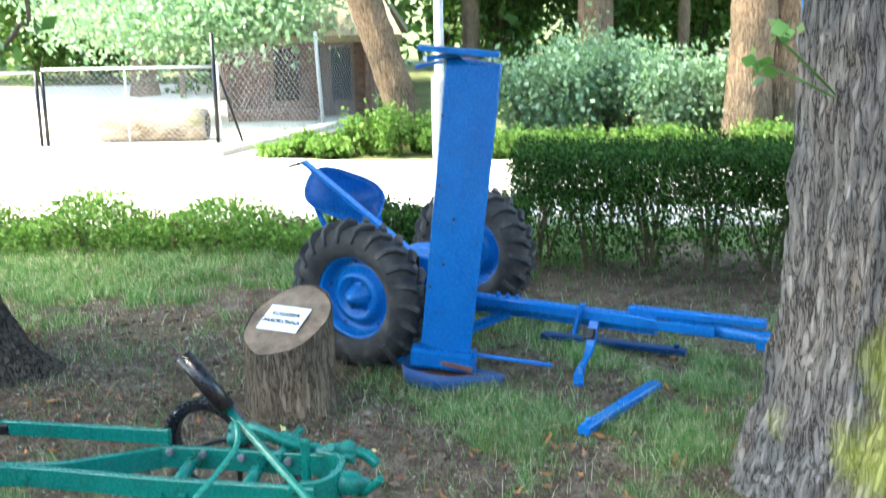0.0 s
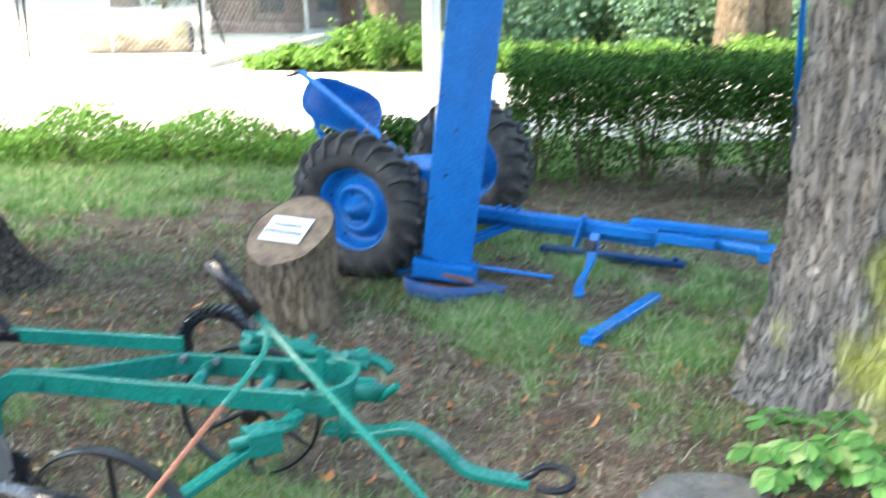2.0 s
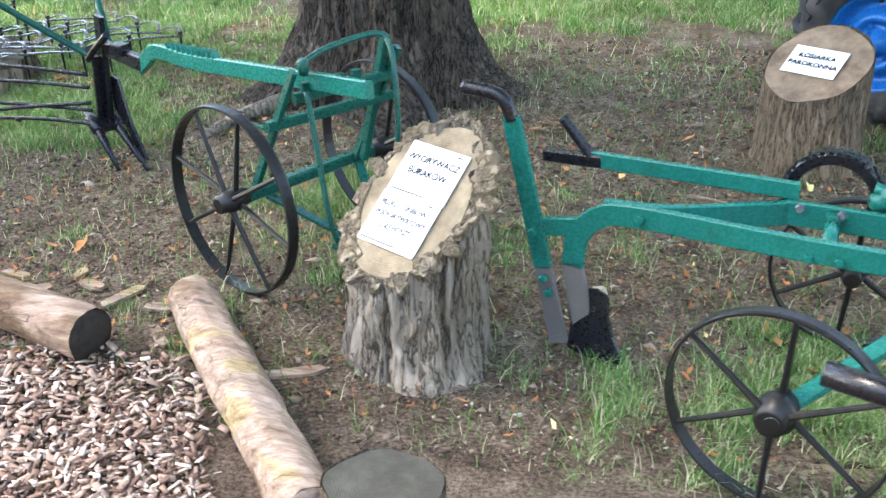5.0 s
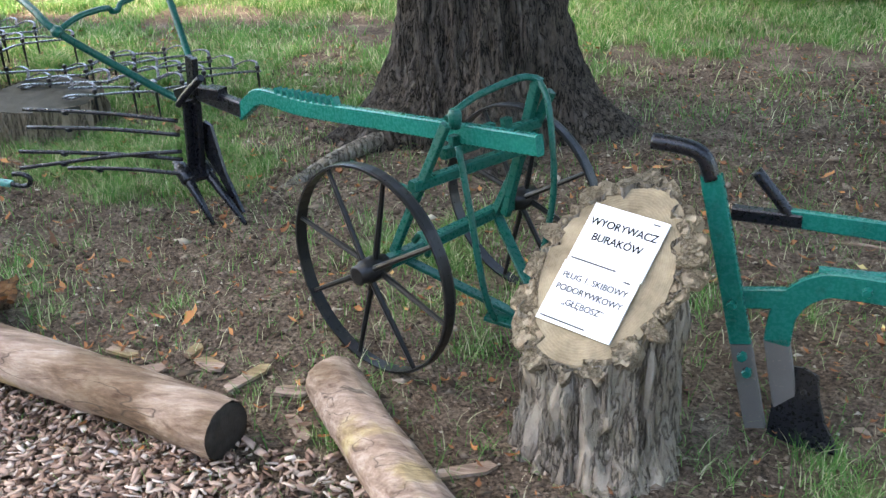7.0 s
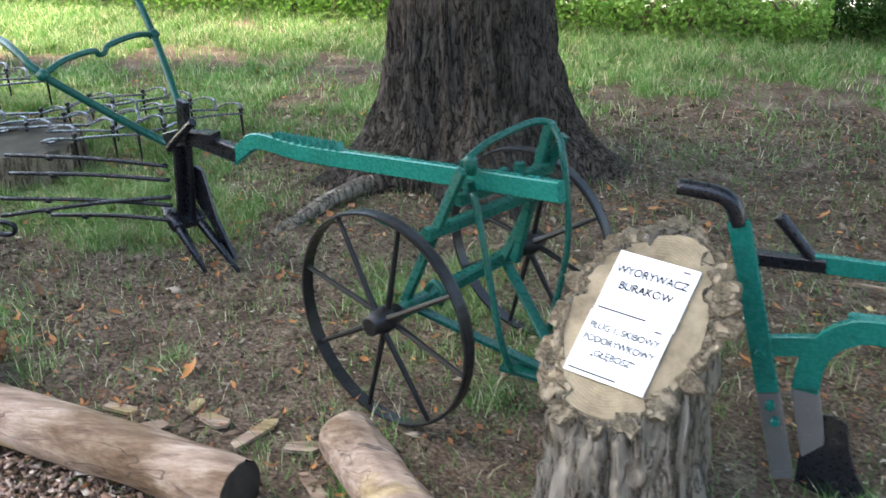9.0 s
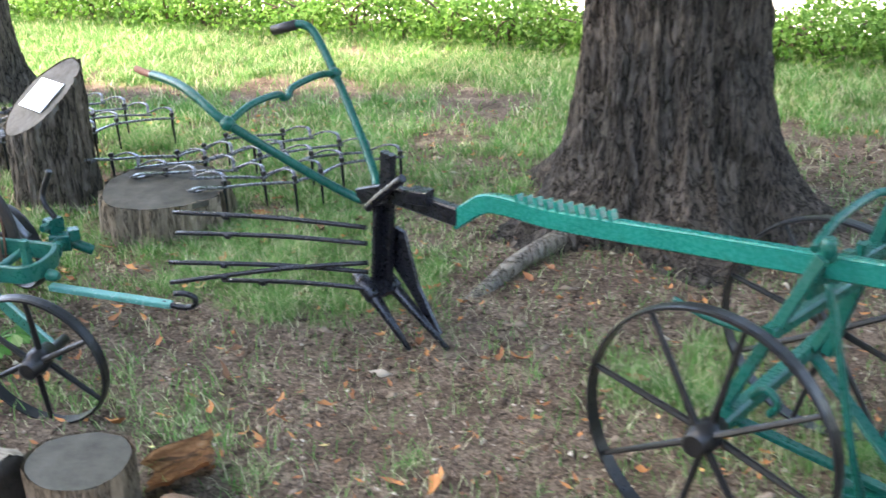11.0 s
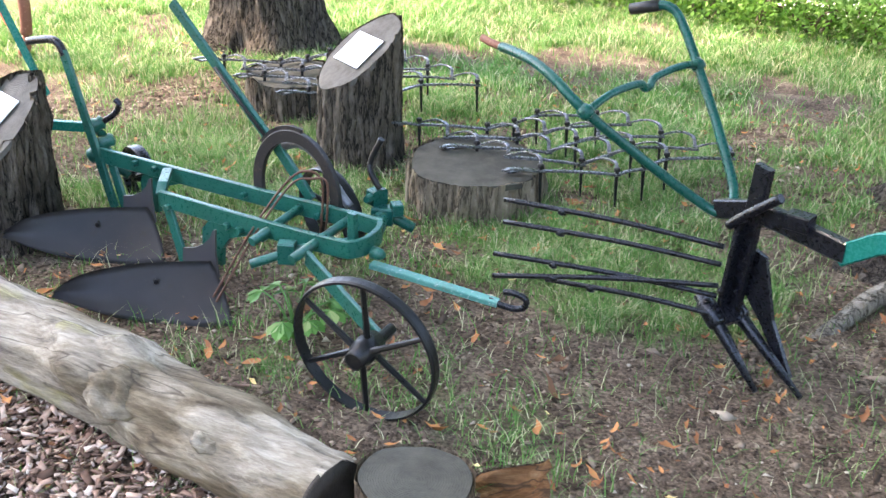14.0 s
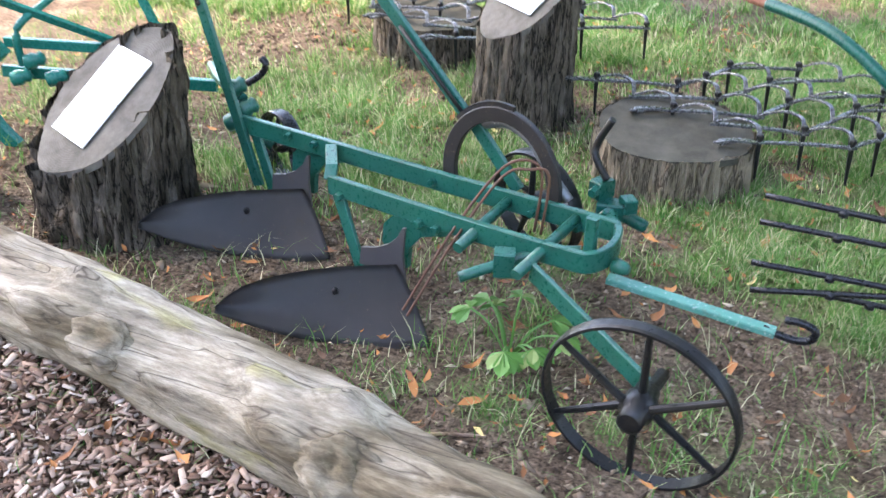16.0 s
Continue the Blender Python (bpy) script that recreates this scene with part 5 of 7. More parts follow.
# ---- beet lifter ----
def lifter():
    t = thing("beet_lifter", -2.35, 2.965, 0, -35, "green and black beet lifter on two spoked wheels", "beet lifter")
    ax = (-0.08, 1, 0.0)
    spoked_wheel(t, (0.0, 0.0, 0.285), ax, 0.285, 0.035, 8, IRON, 0.034, zig=0.012, hub_len=0.10)
    spoked_wheel(t, (-0.055, 0.60, 0.285), ax, 0.285, 0.035, 8, IRON, 0.034, zig=0.012, hub_len=0.10)
    flat_bar(t, "axle", (0.0, 0.04, 0.285), (-0.052, 0.57, 0.285), 0.035, 0.035, DTEAL)
    # main beam with its notched hump
    bm = bm0()
    pts = smooth_path([(-0.985, 0.24, 0.41), (-0.93, 0.24, 0.45), (-0.87, 0.24, 0.49), (-0.79, 0.24, 0.505), (-0.6, 0.24, 0.517), (-0.2, 0.24, 0.575), (0.36, 0.24, 0.655)], 6)
    sweep(bm, pts, rect(0.026, 0.052), up=(0, 0, 1))
    beam = part("beam", bm, TEAL, t)
    for i in range(10):
        bm = bm0()
        u = -0.74 + i * 0.033
        bar(bm, (u, 0.24, 0.522 + 0.0042 * i), (u - 0.01, 0.24, 0.548 + 0.0042 * i), 0.026, 0.013, (1, 0, 0))
        part("notch_tooth", bm, TEAL, t)
    # leaning frame on the axle
    for v in (0.10, 0.47):
        flat_bar(t, "frame_post", (-0.03, v, 0.29), (0.12, v + 0.06, 0.665), 0.018, 0.026, DTEAL, (1, 0, 0))
    flat_bar(t, "frame_bar", (0.055, 0.10, 0.50), (0.055, 0.55, 0.50), 0.03, 0.03, DTEAL)
    flat_bar(t, "frame_bar", (0.085, 0.18, 0.575), (0.085, 0.52, 0.575), 0.025, 0.03, DTEAL)
    for v in (0.22, 0.28, 0.34, 0.40):
        flat_bar(t, "rack_tooth", (0.085, v, 0.585), (0.085, v, 0.615), 0.03, 0.02, DTEAL, (1, 0, 0))
    bm = bm0()
    lathe(bm, [(0.014, -0.02), (0.017, 0.0), (0.017, 0.018), (0.012, 0.028)], (0.11, 0.20, 0.665), (0, 0, 1), 12)
    part("pin_cap", bm, DTEAL, t)
    # hoops in front
    tube(t, "hoop", [(0.08, 0.20, 0.66), (0.07, 0.30, 0.69), (0.07, 0.46, 0.705), (0.10, 0.50, 0.70)], 0.0095, DTEAL)
    tube(t, "hoop", [(0.10, 0.50, 0.70), (0.16, 0.48, 0.64), (0.21, 0.45, 0.42), (0.20, 0.40, 0.18)], 0.009, DTEAL)
    tube(t, "hoop", [(0.12, 0.20, 0.60), (0.17, 0.19, 0.45), (0.23, 0.18, 0.25), (0.25, 0.20, 0.16)], 0.009, DTEAL)
    flat_bar(t, "frame_post", (0.0, 0.48, 0.29), (0.10, 0.50, 0.705), 0.022, 0.03, DTEAL, (1, 0, 0))
    tube(t, "stay_rod", [(-0.14, 0.06, 0.525), (-0.06, 0.08, 0.50), (0.055, 0.11, 0.49)], 0.007, DTEAL)
    flat_bar(t, "draw_arm", (-0.01, 0.12, 0.27), (0.32, 0.30, 0.13), 0.03, 0.012, DTEAL)
    flat_bar(t, "draw_arm", (-0.03, 0.48, 0.27), (0.32, 0.32, 0.13), 0.03, 0.012, DTEAL)
    flat_bar(t, "draw_plate", (0.20, 0.22, 0.15), (0.40, 0.32, 0.12), 0.06, 0.012, DTEAL)
    tube(t, "draw_hook", [(0.38, 0.30, 0.12), (0.44, 0.33, 0.11), (0.47, 0.37, 0.13), (0.43, 0.39, 0.15)], 0.011, DTEAL)
    tube(t, "chain_hook", [(0.06, 0.14, 0.30), (0.08, 0.13, 0.34), (0.05, 0.13, 0.36), (0.02, 0.13, 0.33)], 0.009, DTEAL)
    # black joint, standard and lifting prongs
    flat_bar(t, "joint_plate", (-1.37, 0.222, 0.385), (-1.24, 0.222, 0.432), 0.028, 0.05, BLACK)
    flat_bar(t, "joint_plate", (-1.25, 0.22, 0.432), (-0.965, 0.24, 0.425), 0.03, 0.055, BLACK)
    flat_bar(t, "standard", (-1.228, 0.215, 0.552), (-1.265, 0.215, 0.12), 0.022, 0.052, BLACK, (1, 0, 0))
    tube(t, "clamp_screw", [(-1.275, 0.17, 0.385), (-1.23, 0.18, 0.43), (-1.15, 0.20, 0.50)], 0.013, BLACK)
    bm = bm0()
    box(bm, (-1.10, 0.22, 0.455), (0.06, 0.05, 0.04), 20)
    part("clamp_nut", bm, BLACK, t)
    bm = bm0()
    plate(bm, [(0.0, 0.30), (0.035, 0.29), (0.085, 0.13), (0.165, 0.0), (0.135, 0.0), (0.05, 0.11), (-0.01, 0.17), (-0.02, 0.28)], 0.012, (-1.235, 0.24, 0.02), (1, 0.12, 0), (0, 0, 1))
    part("side_blade", bm, BLACK, t)
    for v, u1 in ((0.16, -1.075), (0.24, -1.0)):
        bm = bm0()
        sweep(bm, [(-1.33, v, 0.165), (-1.26, v, 0.12), (u1, v - 0.02, 0.012)], disc(0.02, 10), scale=[0.9, 1.0, 0.35])
        part("prong", bm, BLACK, t)
    for v in (0.16, 0.24):
        bm = bm0()
        lathe(bm, [(0.020, 0.0), (0.027, 0.01), (0.027, 0.075), (0.020, 0.085)], (-1.315, v, 0.155), (0.8, 0, -0.5), 14)
        part("prong_socket", bm, BLACK, t)
    flat_bar(t, "socket_plate", (-1.29, 0.2, 0.15), (-1.235, 0.2, 0.115), 0.08, 0.02, BLACK)
    flat_bar(t, "tine_block", (-1.252, 0.19, 0.40), (-1.278, 0.19, 0.12), 0.03, 0.016, BLACK, (1, 0, 0))
    for z0, (u, v, z1) in zip((0.335, 0.285, 0.225, 0.195, 0.14), ((-1.77, -0.18, 0.335), (-1.775, -0.175, 0.265), (-1.69, -0.26, 0.155), (-1.72, -0.24, 0.205), (-1.66, -0.10, 0.12))):
        p0, p1 = Vector((-1.26, 0.15, z0)), Vector((u, v, z1))
        tube(t, "tine", [p0, p0.lerp(p1, 0.45) + Vector((0, 0, 0.008)), p1], 0.0072, BLACK)
        bm = bm0()
        lathe(bm, [(0.009, -0.010), (0.0115, 0), (0.009, 0.010)], p0.lerp(p1, 0.72), p1 - p0, 10)
        part("tine_collar", bm, BLACK, t)
    # handles with a bent cross stay
    tube(t, "handle", [(-1.30, 0.225, 0.405), (-1.355, 0.222, 0.375), (-1.41, 0.19, 0.395), (-1.49, 0.077, 0.49), (-1.56, -0.09, 0.635), (-1.66, -0.115, 0.692), (-1.76, -0.115, 0.715), (-1.87, -0.11, 0.717), (-1.93, -0.108, 0.714)], 0.0135, DTEAL)
    tube(t, "handle_tip", [(-1.92, -0.108, 0.7145), (-1.99, -0.104, 0.711), (-2.04, -0.10, 0.712)], 0.011, RUST)
    tube(t, "handle", [(-1.33, 0.24, 0.375), (-1.375, 0.275, 0.375), (-1.42, 0.32, 0.41), (-1.55, 0.358, 0.54), (-1.685, 0.39, 0.667), (-1.79, 0.40, 0.775), (-1.83, 0.39, 0.80), (-1.86, 0.375, 0.80)], 0.0135, DTEAL)
    tube(t, "handle_grip", [(-1.855, 0.378, 0.80), (-1.93, 0.335, 0.777)], 0.017, QIRON, "worn dark brown grip")
    tube(t, "cross_stay", [(-1.56, -0.09, 0.635), (-1.575, 0.0, 0.668), (-1.60, 0.11, 0.672), (-1.607, 0.135, 0.655), (-1.615, 0.16, 0.655), (-1.622, 0.185, 0.676), (-1.65, 0.30, 0.685), (-1.685, 0.39, 0.667)], 0.0105, DTEAL)
    for p in ((-1.56, -0.09, 0.635), (-1.685, 0.39, 0.667)):
        bm = bm0()
        lathe(bm, [(0.016, -0.018), (0.022, 0), (0.016, 0.018)], p, (-0.5, -0.3, 0.4), 12)
        part("stay_clamp", bm, DTEAL, t)
    return t


lifter()


# ---- two-furrow plough ----
def plough_double():
    t = thing("double_plough", -4.20, 3.474, 0, -10, "turquoise two-furrow plough with dark steel mouldboards", "plough")
    bm = bm0()
    pts = smooth_path([(-0.70, 0.0, 0.228), (-0.35, 0, 0.243), (-0.05, 0, 0.262), (0.015, 0.01, 0.268), (0.035, 0.06, 0.275), (0.015, 0.125, 0.282), (-0.05, 0.135, 0.282), (-0.45, 0.135, 0.258), (-1.13, 0.135, 0.222)], 8)
    sweep(bm, pts, rect(0.016, 0.05), up=(0, 0, 1))
    part("beam", bm, OLDTEAL, t)
    bm = bm0()
    sweep(bm, [(-0.70, 0.0, 0.24), (-0.71, 0.02, 0.265), (-0.80, 0.12, 0.255)], rect(0.03, 0.014))
    part("end_strap", bm, OLDTEAL, t)
    bolts(t, OLDTEAL, [(u, -0.01, 0.20 + 0.035 * (u + 1)) for u in (-0.66, -0.42, -0.37, -0.28, -0.12)], (0, -1, 0), 0.012)
    bolts(t, DTEAL, [(u, 0.125, 0.24 + 0.03 * (u + 1)) for u in (-0.95, -0.86, -0.48, -0.2, -0.08)], (0, -1, 0), 0.010)
    tube(t, "cross_rod", [(-0.27, -0.07, 0.235), (-0.27, 0.135, 0.27)], 0.013, OLDTEAL)
    tube(t, "cross_rod", [(-0.10, -0.10, 0.245), (-0.09, 0.135, 0.285)], 0.013, OLDTEAL)
    flat_bar(t, "front_pin", (0.0, 0.03, 0.25), (0.0, 0.03, 0.36), 0.02, 0.025, OLDTEAL, (1, 0, 0))
    bm = bm0()
    lathe(bm, [(0.009, -0.03), (0.018, -0.024), (0.016, 0.0), (0.008, 0.012)], (0.075, 0.05, 0.255), (1, 0, 0), 14)
    part("adjusting_nut", bm, OLDTEAL, t)

    def body(du, dv, dz, n):
        o = Vector((du, dv, dz))
        # curved mouldboard between an upper and a lower edge
        top = smooth_path([(-0.455, -0.05, 0.115), (-0.55, -0.17, 0.128), (-0.62, -0.28, 0.132), (-0.66, -0.36, 0.122), (-0.685, -0.42, 0.09)], 6)
        low = smooth_path([(-0.285, -0.14, 0.005), (-0.36, -0.20, -0.005), (-0.44, -0.25, 0.0), (-0.56, -0.34, 0.03), (-0.68, -0.42, 0.08)], 6)
        bm = bm0()
        grid = []
        for k in range(9):
            q = k / 8
            grid.append([bm.verts.new(Vector(a).lerp(Vector(b), q) + o + Vector((-0.012, 0.018, 0)) * math.sin(math.pi * q)) for a, b in zip(top, low)])
        for r1, r2 in zip(grid, grid[1:]):
            for i in range(len(r1) - 1):
                f = bm.faces.new((r1[i], r1[i + 1], r2[i + 1], r2[i]))
                f.smooth = True
        bmesh.ops.solidify(bm, geom=bm.faces[:], thickness=0.008)
        mb = part("mouldboard", bm, MOULD, t, "curved dark steel mouldboard")
        bm = bm0()
        plate(bm, [(0.075, -0.04), (0.068, 0.03), (0.074, 0.108), (0.066, 0.106), (0.052, 0.078), (0.028, 0.054), (-0.005, 0.036), (-0.045, 0.026), (-0.05, -0.02)], 0.008, o + Vector((-0.51, -0.05, 0.105)), (1, 0.15, 0), (0, 0, 1))
        part("skimmer_horn", bm, MOULD, t)
        bolts(t, IRON, [o + Vector((-0.52, -0.195, 0.09))], (0.6, -0.8, 0), 0.008, 0.01)
        # standard with an arched outline
        bm = bm0()
        arc = [(-0.34, 0.23), (-0.42, 0.20), (-0.455, 0.155), (-0.46, 0.10), (-0.50, 0.10), (-0.535, 0.15), (-0.53, 0.20), (-0.48, 0.255), (-0.36, 0.26)]
        plate(bm, arc, 0.016, o + Vector((0, 0.004, -0.02)), (1, 0, 0), (0, 0, 1))
        part("standard", bm, OLDTEAL, t)
        flat_bar(t, "brace", o + Vector((-0.685, 0.0, 0.24)), o + Vector((-0.57, -0.03, 0.02)), 0.012, 0.032, OLDTEAL, (1, 0, 0))

    body(0, 0, 0, 0)
    body(-0.43, 0.15, 0.0, 1)
    # land wheel on its cranked arm
    spoked_wheel(t, (0.285, -0.28, 0.198), (-0.12, 1, 0.12), 0.19, 0.03, 6, IRON, 0.032, hub_len=0.10, zig=0.012)
    tube(t, "wheel_axle", [(0.285, -0.32, 0.185), (0.28, -0.17, 0.205)], 0.014, IRON)
    flat_bar(t, "wheel_arm", (0.27, -0.19, 0.17), (-0.09, -0.05, 0.235), 0.012, 0.045, OLDTEAL)
    bm = bm0()
    box(bm, (-0.16, -0.05, 0.23), (0.045, 0.04, 0.06), 30)
    part("arm_clamp", bm, OLDTEAL, t)
    tube(t, "arm_screw", [(-0.23, -0.12, 0.20), (-0.12, 0.0, 0.24), (-0.03, 0.05, 0.26)], 0.013, OLDTEAL)
    # draw bar with hook
    flat_bar(t, "draw_bar", (0.03, 0.07, 0.205), (0.385, 0.14, 0.175), 0.03, 0.016, WORNTEAL, label="worn draw bar with flaking paint")
    pts = [(0.36 + 0.0, 0.135, 0.178), (0.42, 0.145, 0.17), (0.455, 0.15, 0.18), (0.46, 0.15, 0.205), (0.43, 0.145, 0.215), (0.40, 0.14, 0.212)]
    tube(t, "draw_hook", pts, 0.0085, BLACK)
    # toothed quadrant, hand lever and its rods
    bm = bm0()
    c = Vector((-0.315, 0.165, 0.295))
    arc = [c + Vector((-math.cos(a) * 0.145, 0, math.sin(a) * 0.165)) for a in [-0.35 + 0.12 * i for i in range(31)]]
    sweep(bm, arc, rect(0.036, 0.016), up=(0, 1, 0))
    q = part("quadrant", bm, QIRON, t, "dark toothed iron quadrant")
    for i in range(12):
        a = 0.75 + 0.085 * i
        d = Vector((-math.cos(a), 0, math.sin(a)))
        bm = bm0()
        bar(bm, c + Vector((d.x * 0.150, 0, d.z * 0.172)), c + Vector((d.x * 0.172, 0, d.z * 0.194)), 0.016, 0.009, (0, 1, 0))
        part("quadrant_tooth", bm, QIRON, q)
    tube(t, "crank_loop", [(-0.40, 0.20, 0.40), (-0.33, 0.20, 0.425), (-0.26, 0.20, 0.40), (-0.21, 0.20, 0.34), (-0.15, 0.2, 0.28)], 0.013, STEEL)
    flat_bar(t, "hand_lever", (-0.28, 0.19, 0.27), (-0.43, 0.19, 0.425), 0.014, 0.034, OLDTEAL, (1, 0, 0))
    flat_bar(t, "hand_lever", (-0.42, 0.185, 0.41), (-0.80, 0.19, 0.755), 0.014, 0.032, OLDTEAL, (1, 0, 0))
    tube(t, "latch_rod", [(-0.42, 0.17, 0.42), (-0.62, 0.17, 0.60)], 0.005, IRON)
    for k in range(2):
        s = 0.018 * k
        tube(t, "wire_rod", [(-0.40 + s, -0.13, 0.01), (-0.33 + s, -0.02, 0.22), (-0.27 + s, 0.07, 0.36), (-0.22 + s, 0.10, 0.40 - s), (-0.18 + s, 0.12, 0.37), (-0.19 + s, 0.12, 0.22)], 0.0034, WIRE, "thin rusty rod")
    # rear handle post with black grip, clamp and small rear wheel
    flat_bar(t, "handle_post", (-1.07, 0.12, 0.06), (-1.255, 0.13, 0.545), 0.014, 0.034, OLDTEAL, (1, 0, 0.3))
    tube(t, "grip", [(-1.25, 0.13, 0.53), (-1.275, 0.13, 0.565), (-1.32, 0.13, 0.57), (-1.43, 0.13, 0.545)], 0.013, BLACK, "black bent grip")
    for u, z in ((-1.19, 0.30), (-1.15, 0.25), (-1.2, 0.2)):
        bm = bm0()
        lathe(bm, [(0.014, -0.03), (0.024, -0.024), (0.026, 0.002), (0.019, 0.012), (0.024, 0.024), (0.012, 0.034)], (u, 0.17, z), (0.6, 0.7, 0.4), 12)
        part("clamp", bm, OLDTEAL, t)
    tube(t, "rear_link", [(-1.17, 0.18, 0.27), (-1.30, 0.22, 0.28), (-1.42, 0.30, 0.27)], 0.014, OLDTEAL)
    tube(t, "latch_hook", [(-1.13, 0.16, 0.33), (-1.10, 0.18, 0.355), (-1.085, 0.19, 0.385), (-1.10, 0.19, 0.40)], 0.010, BLACK)
    spoked_wheel(t, (-1.12, 0.27, 0.115), (0.3, 1, 0), 0.10, 0.04, 5, BLACK, 0.025, hub_len=0.05)
    tube(t, "wheel_fork", [(-1.2, 0.2, 0.25), (-1.19, 0.21, 0.17), (-1.13, 0.24, 0.115)], 0.014, OLDTEAL)
    # front screw gear beyond the rear beam
    for p, sz, yw in (((-0.07, 0.25, 0.26), (0.06, 0.045, 0.05), 25), ((-0.10, 0.26, 0.305), (0.035, 0.05, 0.045), -15), ((-0.03, 0.26, 0.285), (0.03, 0.04, 0.035), 50)):
        bm = bm0()
        box(bm, p, sz, yw)
        part("screw_gear", bm, DTEAL, t)
    bolts(t, DTEAL, [(-0.06, 0.22, 0.27), (-0.10, 0.23, 0.31)], (0, -1, 0), 0.013, 0.02)
    tube(t, "screw_crank", [(-0.09, 0.26, 0.33), (-0.12, 0.26, 0.37), (-0.13, 0.27, 0.40), (-0.10, 0.28, 0.47)], 0.009, IRON)
    tube(t, "screw_arm", [(0.0, 0.14, 0.27), (-0.06, 0.25, 0.26), (0.0, 0.30, 0.22)], 0.016, DTEAL)
    spoked_wheel(t, (-0.26, 0.25, 0.215), (0.25, 1, 0.1), 0.14, 0.035, 5, IRON, 0.03)
    return t


plough_double()


def plough_far():
    t = thing("handled_plough", -6.05, 3.85, 0, 10, "blue-green plough partly hidden behind a stump", "plough")
    flat_bar(t, "handle", (0.30, 0.10, 0.27), (-0.42, -0.20, 0.60), 0.014, 0.028, TEAL, (1, 0, 0.5))
    flat_bar(t, "handle", (0.32, 0.18, 0.27), (0.02, 0.30, 0.72), 0.014, 0.028, TEAL, (1, 0, 0.5))
    tube(t, "bent_stay", [(-0.02, -0.06, 0.25), (-0.02, -0.06, 0.36), (0.03, 0.02, 0.42), (0.07, 0.10, 0.47), (0.06, 0.16, 0.58)], 0.012, TEAL)
    flat_bar(t, "cross_bar", (-0.1, -0.05, 0.22), (0.55, 0.05, 0.22), 0.02, 0.035, TEAL)
    flat_bar(t, "cross_bar", (-0.1, -0.02, 0.30), (0.35, 0.08, 0.29), 0.02, 0.03, TEAL)
    bm = bm0()
    sweep(bm, smooth_path([(-0.08, -0.06, 0.30), (-0.17, -0.08, 0.20), (-0.13, -0.1, 0.08), (-0.06, -0.1, 0.0)]), rect(0.03, 0.05))
    part("standard", bm, TEAL, t)
    for p in ((-0.02, -0.08, 0.22), (0.02, -0.06, 0.27), (0.08, -0.05, 0.22)):
        bm = bm0()
        lathe(bm, [(0.012, -0.03), (0.022, -0.026), (0.024, 0.0), (0.018, 0.012), (0.022, 0.024), (0.010, 0.034)], p, (0.8, 0.5, 0.2), 12)
        part("clamp", bm, TEAL, t)
    bolts(t, TEAL, [(0.15, 0.0, 0.24), (0.28, 0.02, 0.24), (0.42, 0.03, 0.24)], (0, -1, 0), 0.013, 0.02)
    return t


plough_far()


# ---- harrows ----
def harrow(x, y, z, label):
    """Four zigzag bars side by side, joined by arched straps, with a tine at each crossing."""
    t = thing("zigzag_harrow", x, y, z, 0, label, "harrow", "zigzag harrows")
    steps = [(0, 0), (0.24, 0.08), (0.30, 0.20), (0.35, 0.31), (0.55, 0.43)]
    across = Vector((-0.14, 0.055, 0))
    nodes = {}
    for j in range(5):
        for i, (u, v) in enumerate(steps):
            nodes[i, j] = Vector((u, v, 0.006 * math.sin(i * 2.3 + j * 1.7))) + across * j
    for j in range(5):
        for i in range(4):
            bm = bm0()
            a, b = nodes[i, j], nodes[i + 1, j]
            d = (b - a).normalized() * 0.014
            sweep(bm, smooth_path([a - d, (a + b) / 2 + Vector((0, 0, 0.004)), b + d], 4), rect(0.014, 0.008))
            part("zigzag_bar", bm, HSTEEL, t)
    for j in range(4):
        for i in range(5):
            bm = bm0()
            a, b = nodes[i, j] + Vector((0, 0, 0.008)), nodes[i, j + 1] + Vector((0, 0, 0.008))
            side = Vector((0.035, 0.02, 0))
            sweep(bm, smooth_path([a, a.lerp(b, 0.3) + side * 0.7 + Vector((0, 0, 0.026)), a.lerp(b, 0.7) + side * 0.7 + Vector((0, 0, 0.026)), b], 5), rect(0.013, 0.006))
            part("arched_strap", bm, HSTEEL, t)
    for (i, j), p in nodes.items():
        if (i + j) % 2 and j not in (0, 4):
            continue
        bm = bm0()
        sweep(bm, [p + Vector((0, 0, 0.02)), p + Vector((0, 0, -0.02)), p + Vector((0.004, 0, -0.115))], rect(0.012, 0.012), scale=[1, 1, 0.55])
        part("tine", bm, IRON, t)
        bm = bm0()
        lathe(bm, [(0.012, 0), (0.012, 0.010), (0.008, 0.014)], p + Vector((0, 0, 0.012)), (0, 0, 1), 6, False)
        part("tine_nut", bm, IRON, t)
    for j in (0, 2, 4):
        bm = bm0()
        a = nodes[0, j]
        sweep(bm, smooth_path([a, a + Vector((-0.07, -0.05, 0.012)), a + Vector((-0.105, -0.065, 0.005)), a + Vector((-0.10, -0.03, -0.012)), a + Vector((-0.05, -0.005, 0.0))], 5), rect(0.020, 0.007))
        part("draw_link", bm, HSTEEL, t)
    return t


harrow(-4.03, 4.50, 0.165, "zigzag harrow of worn steel bars resting on a stump")
harrow(-5.15, 4.86, 0.165, "zigzag harrow of worn steel bars behind a stump")


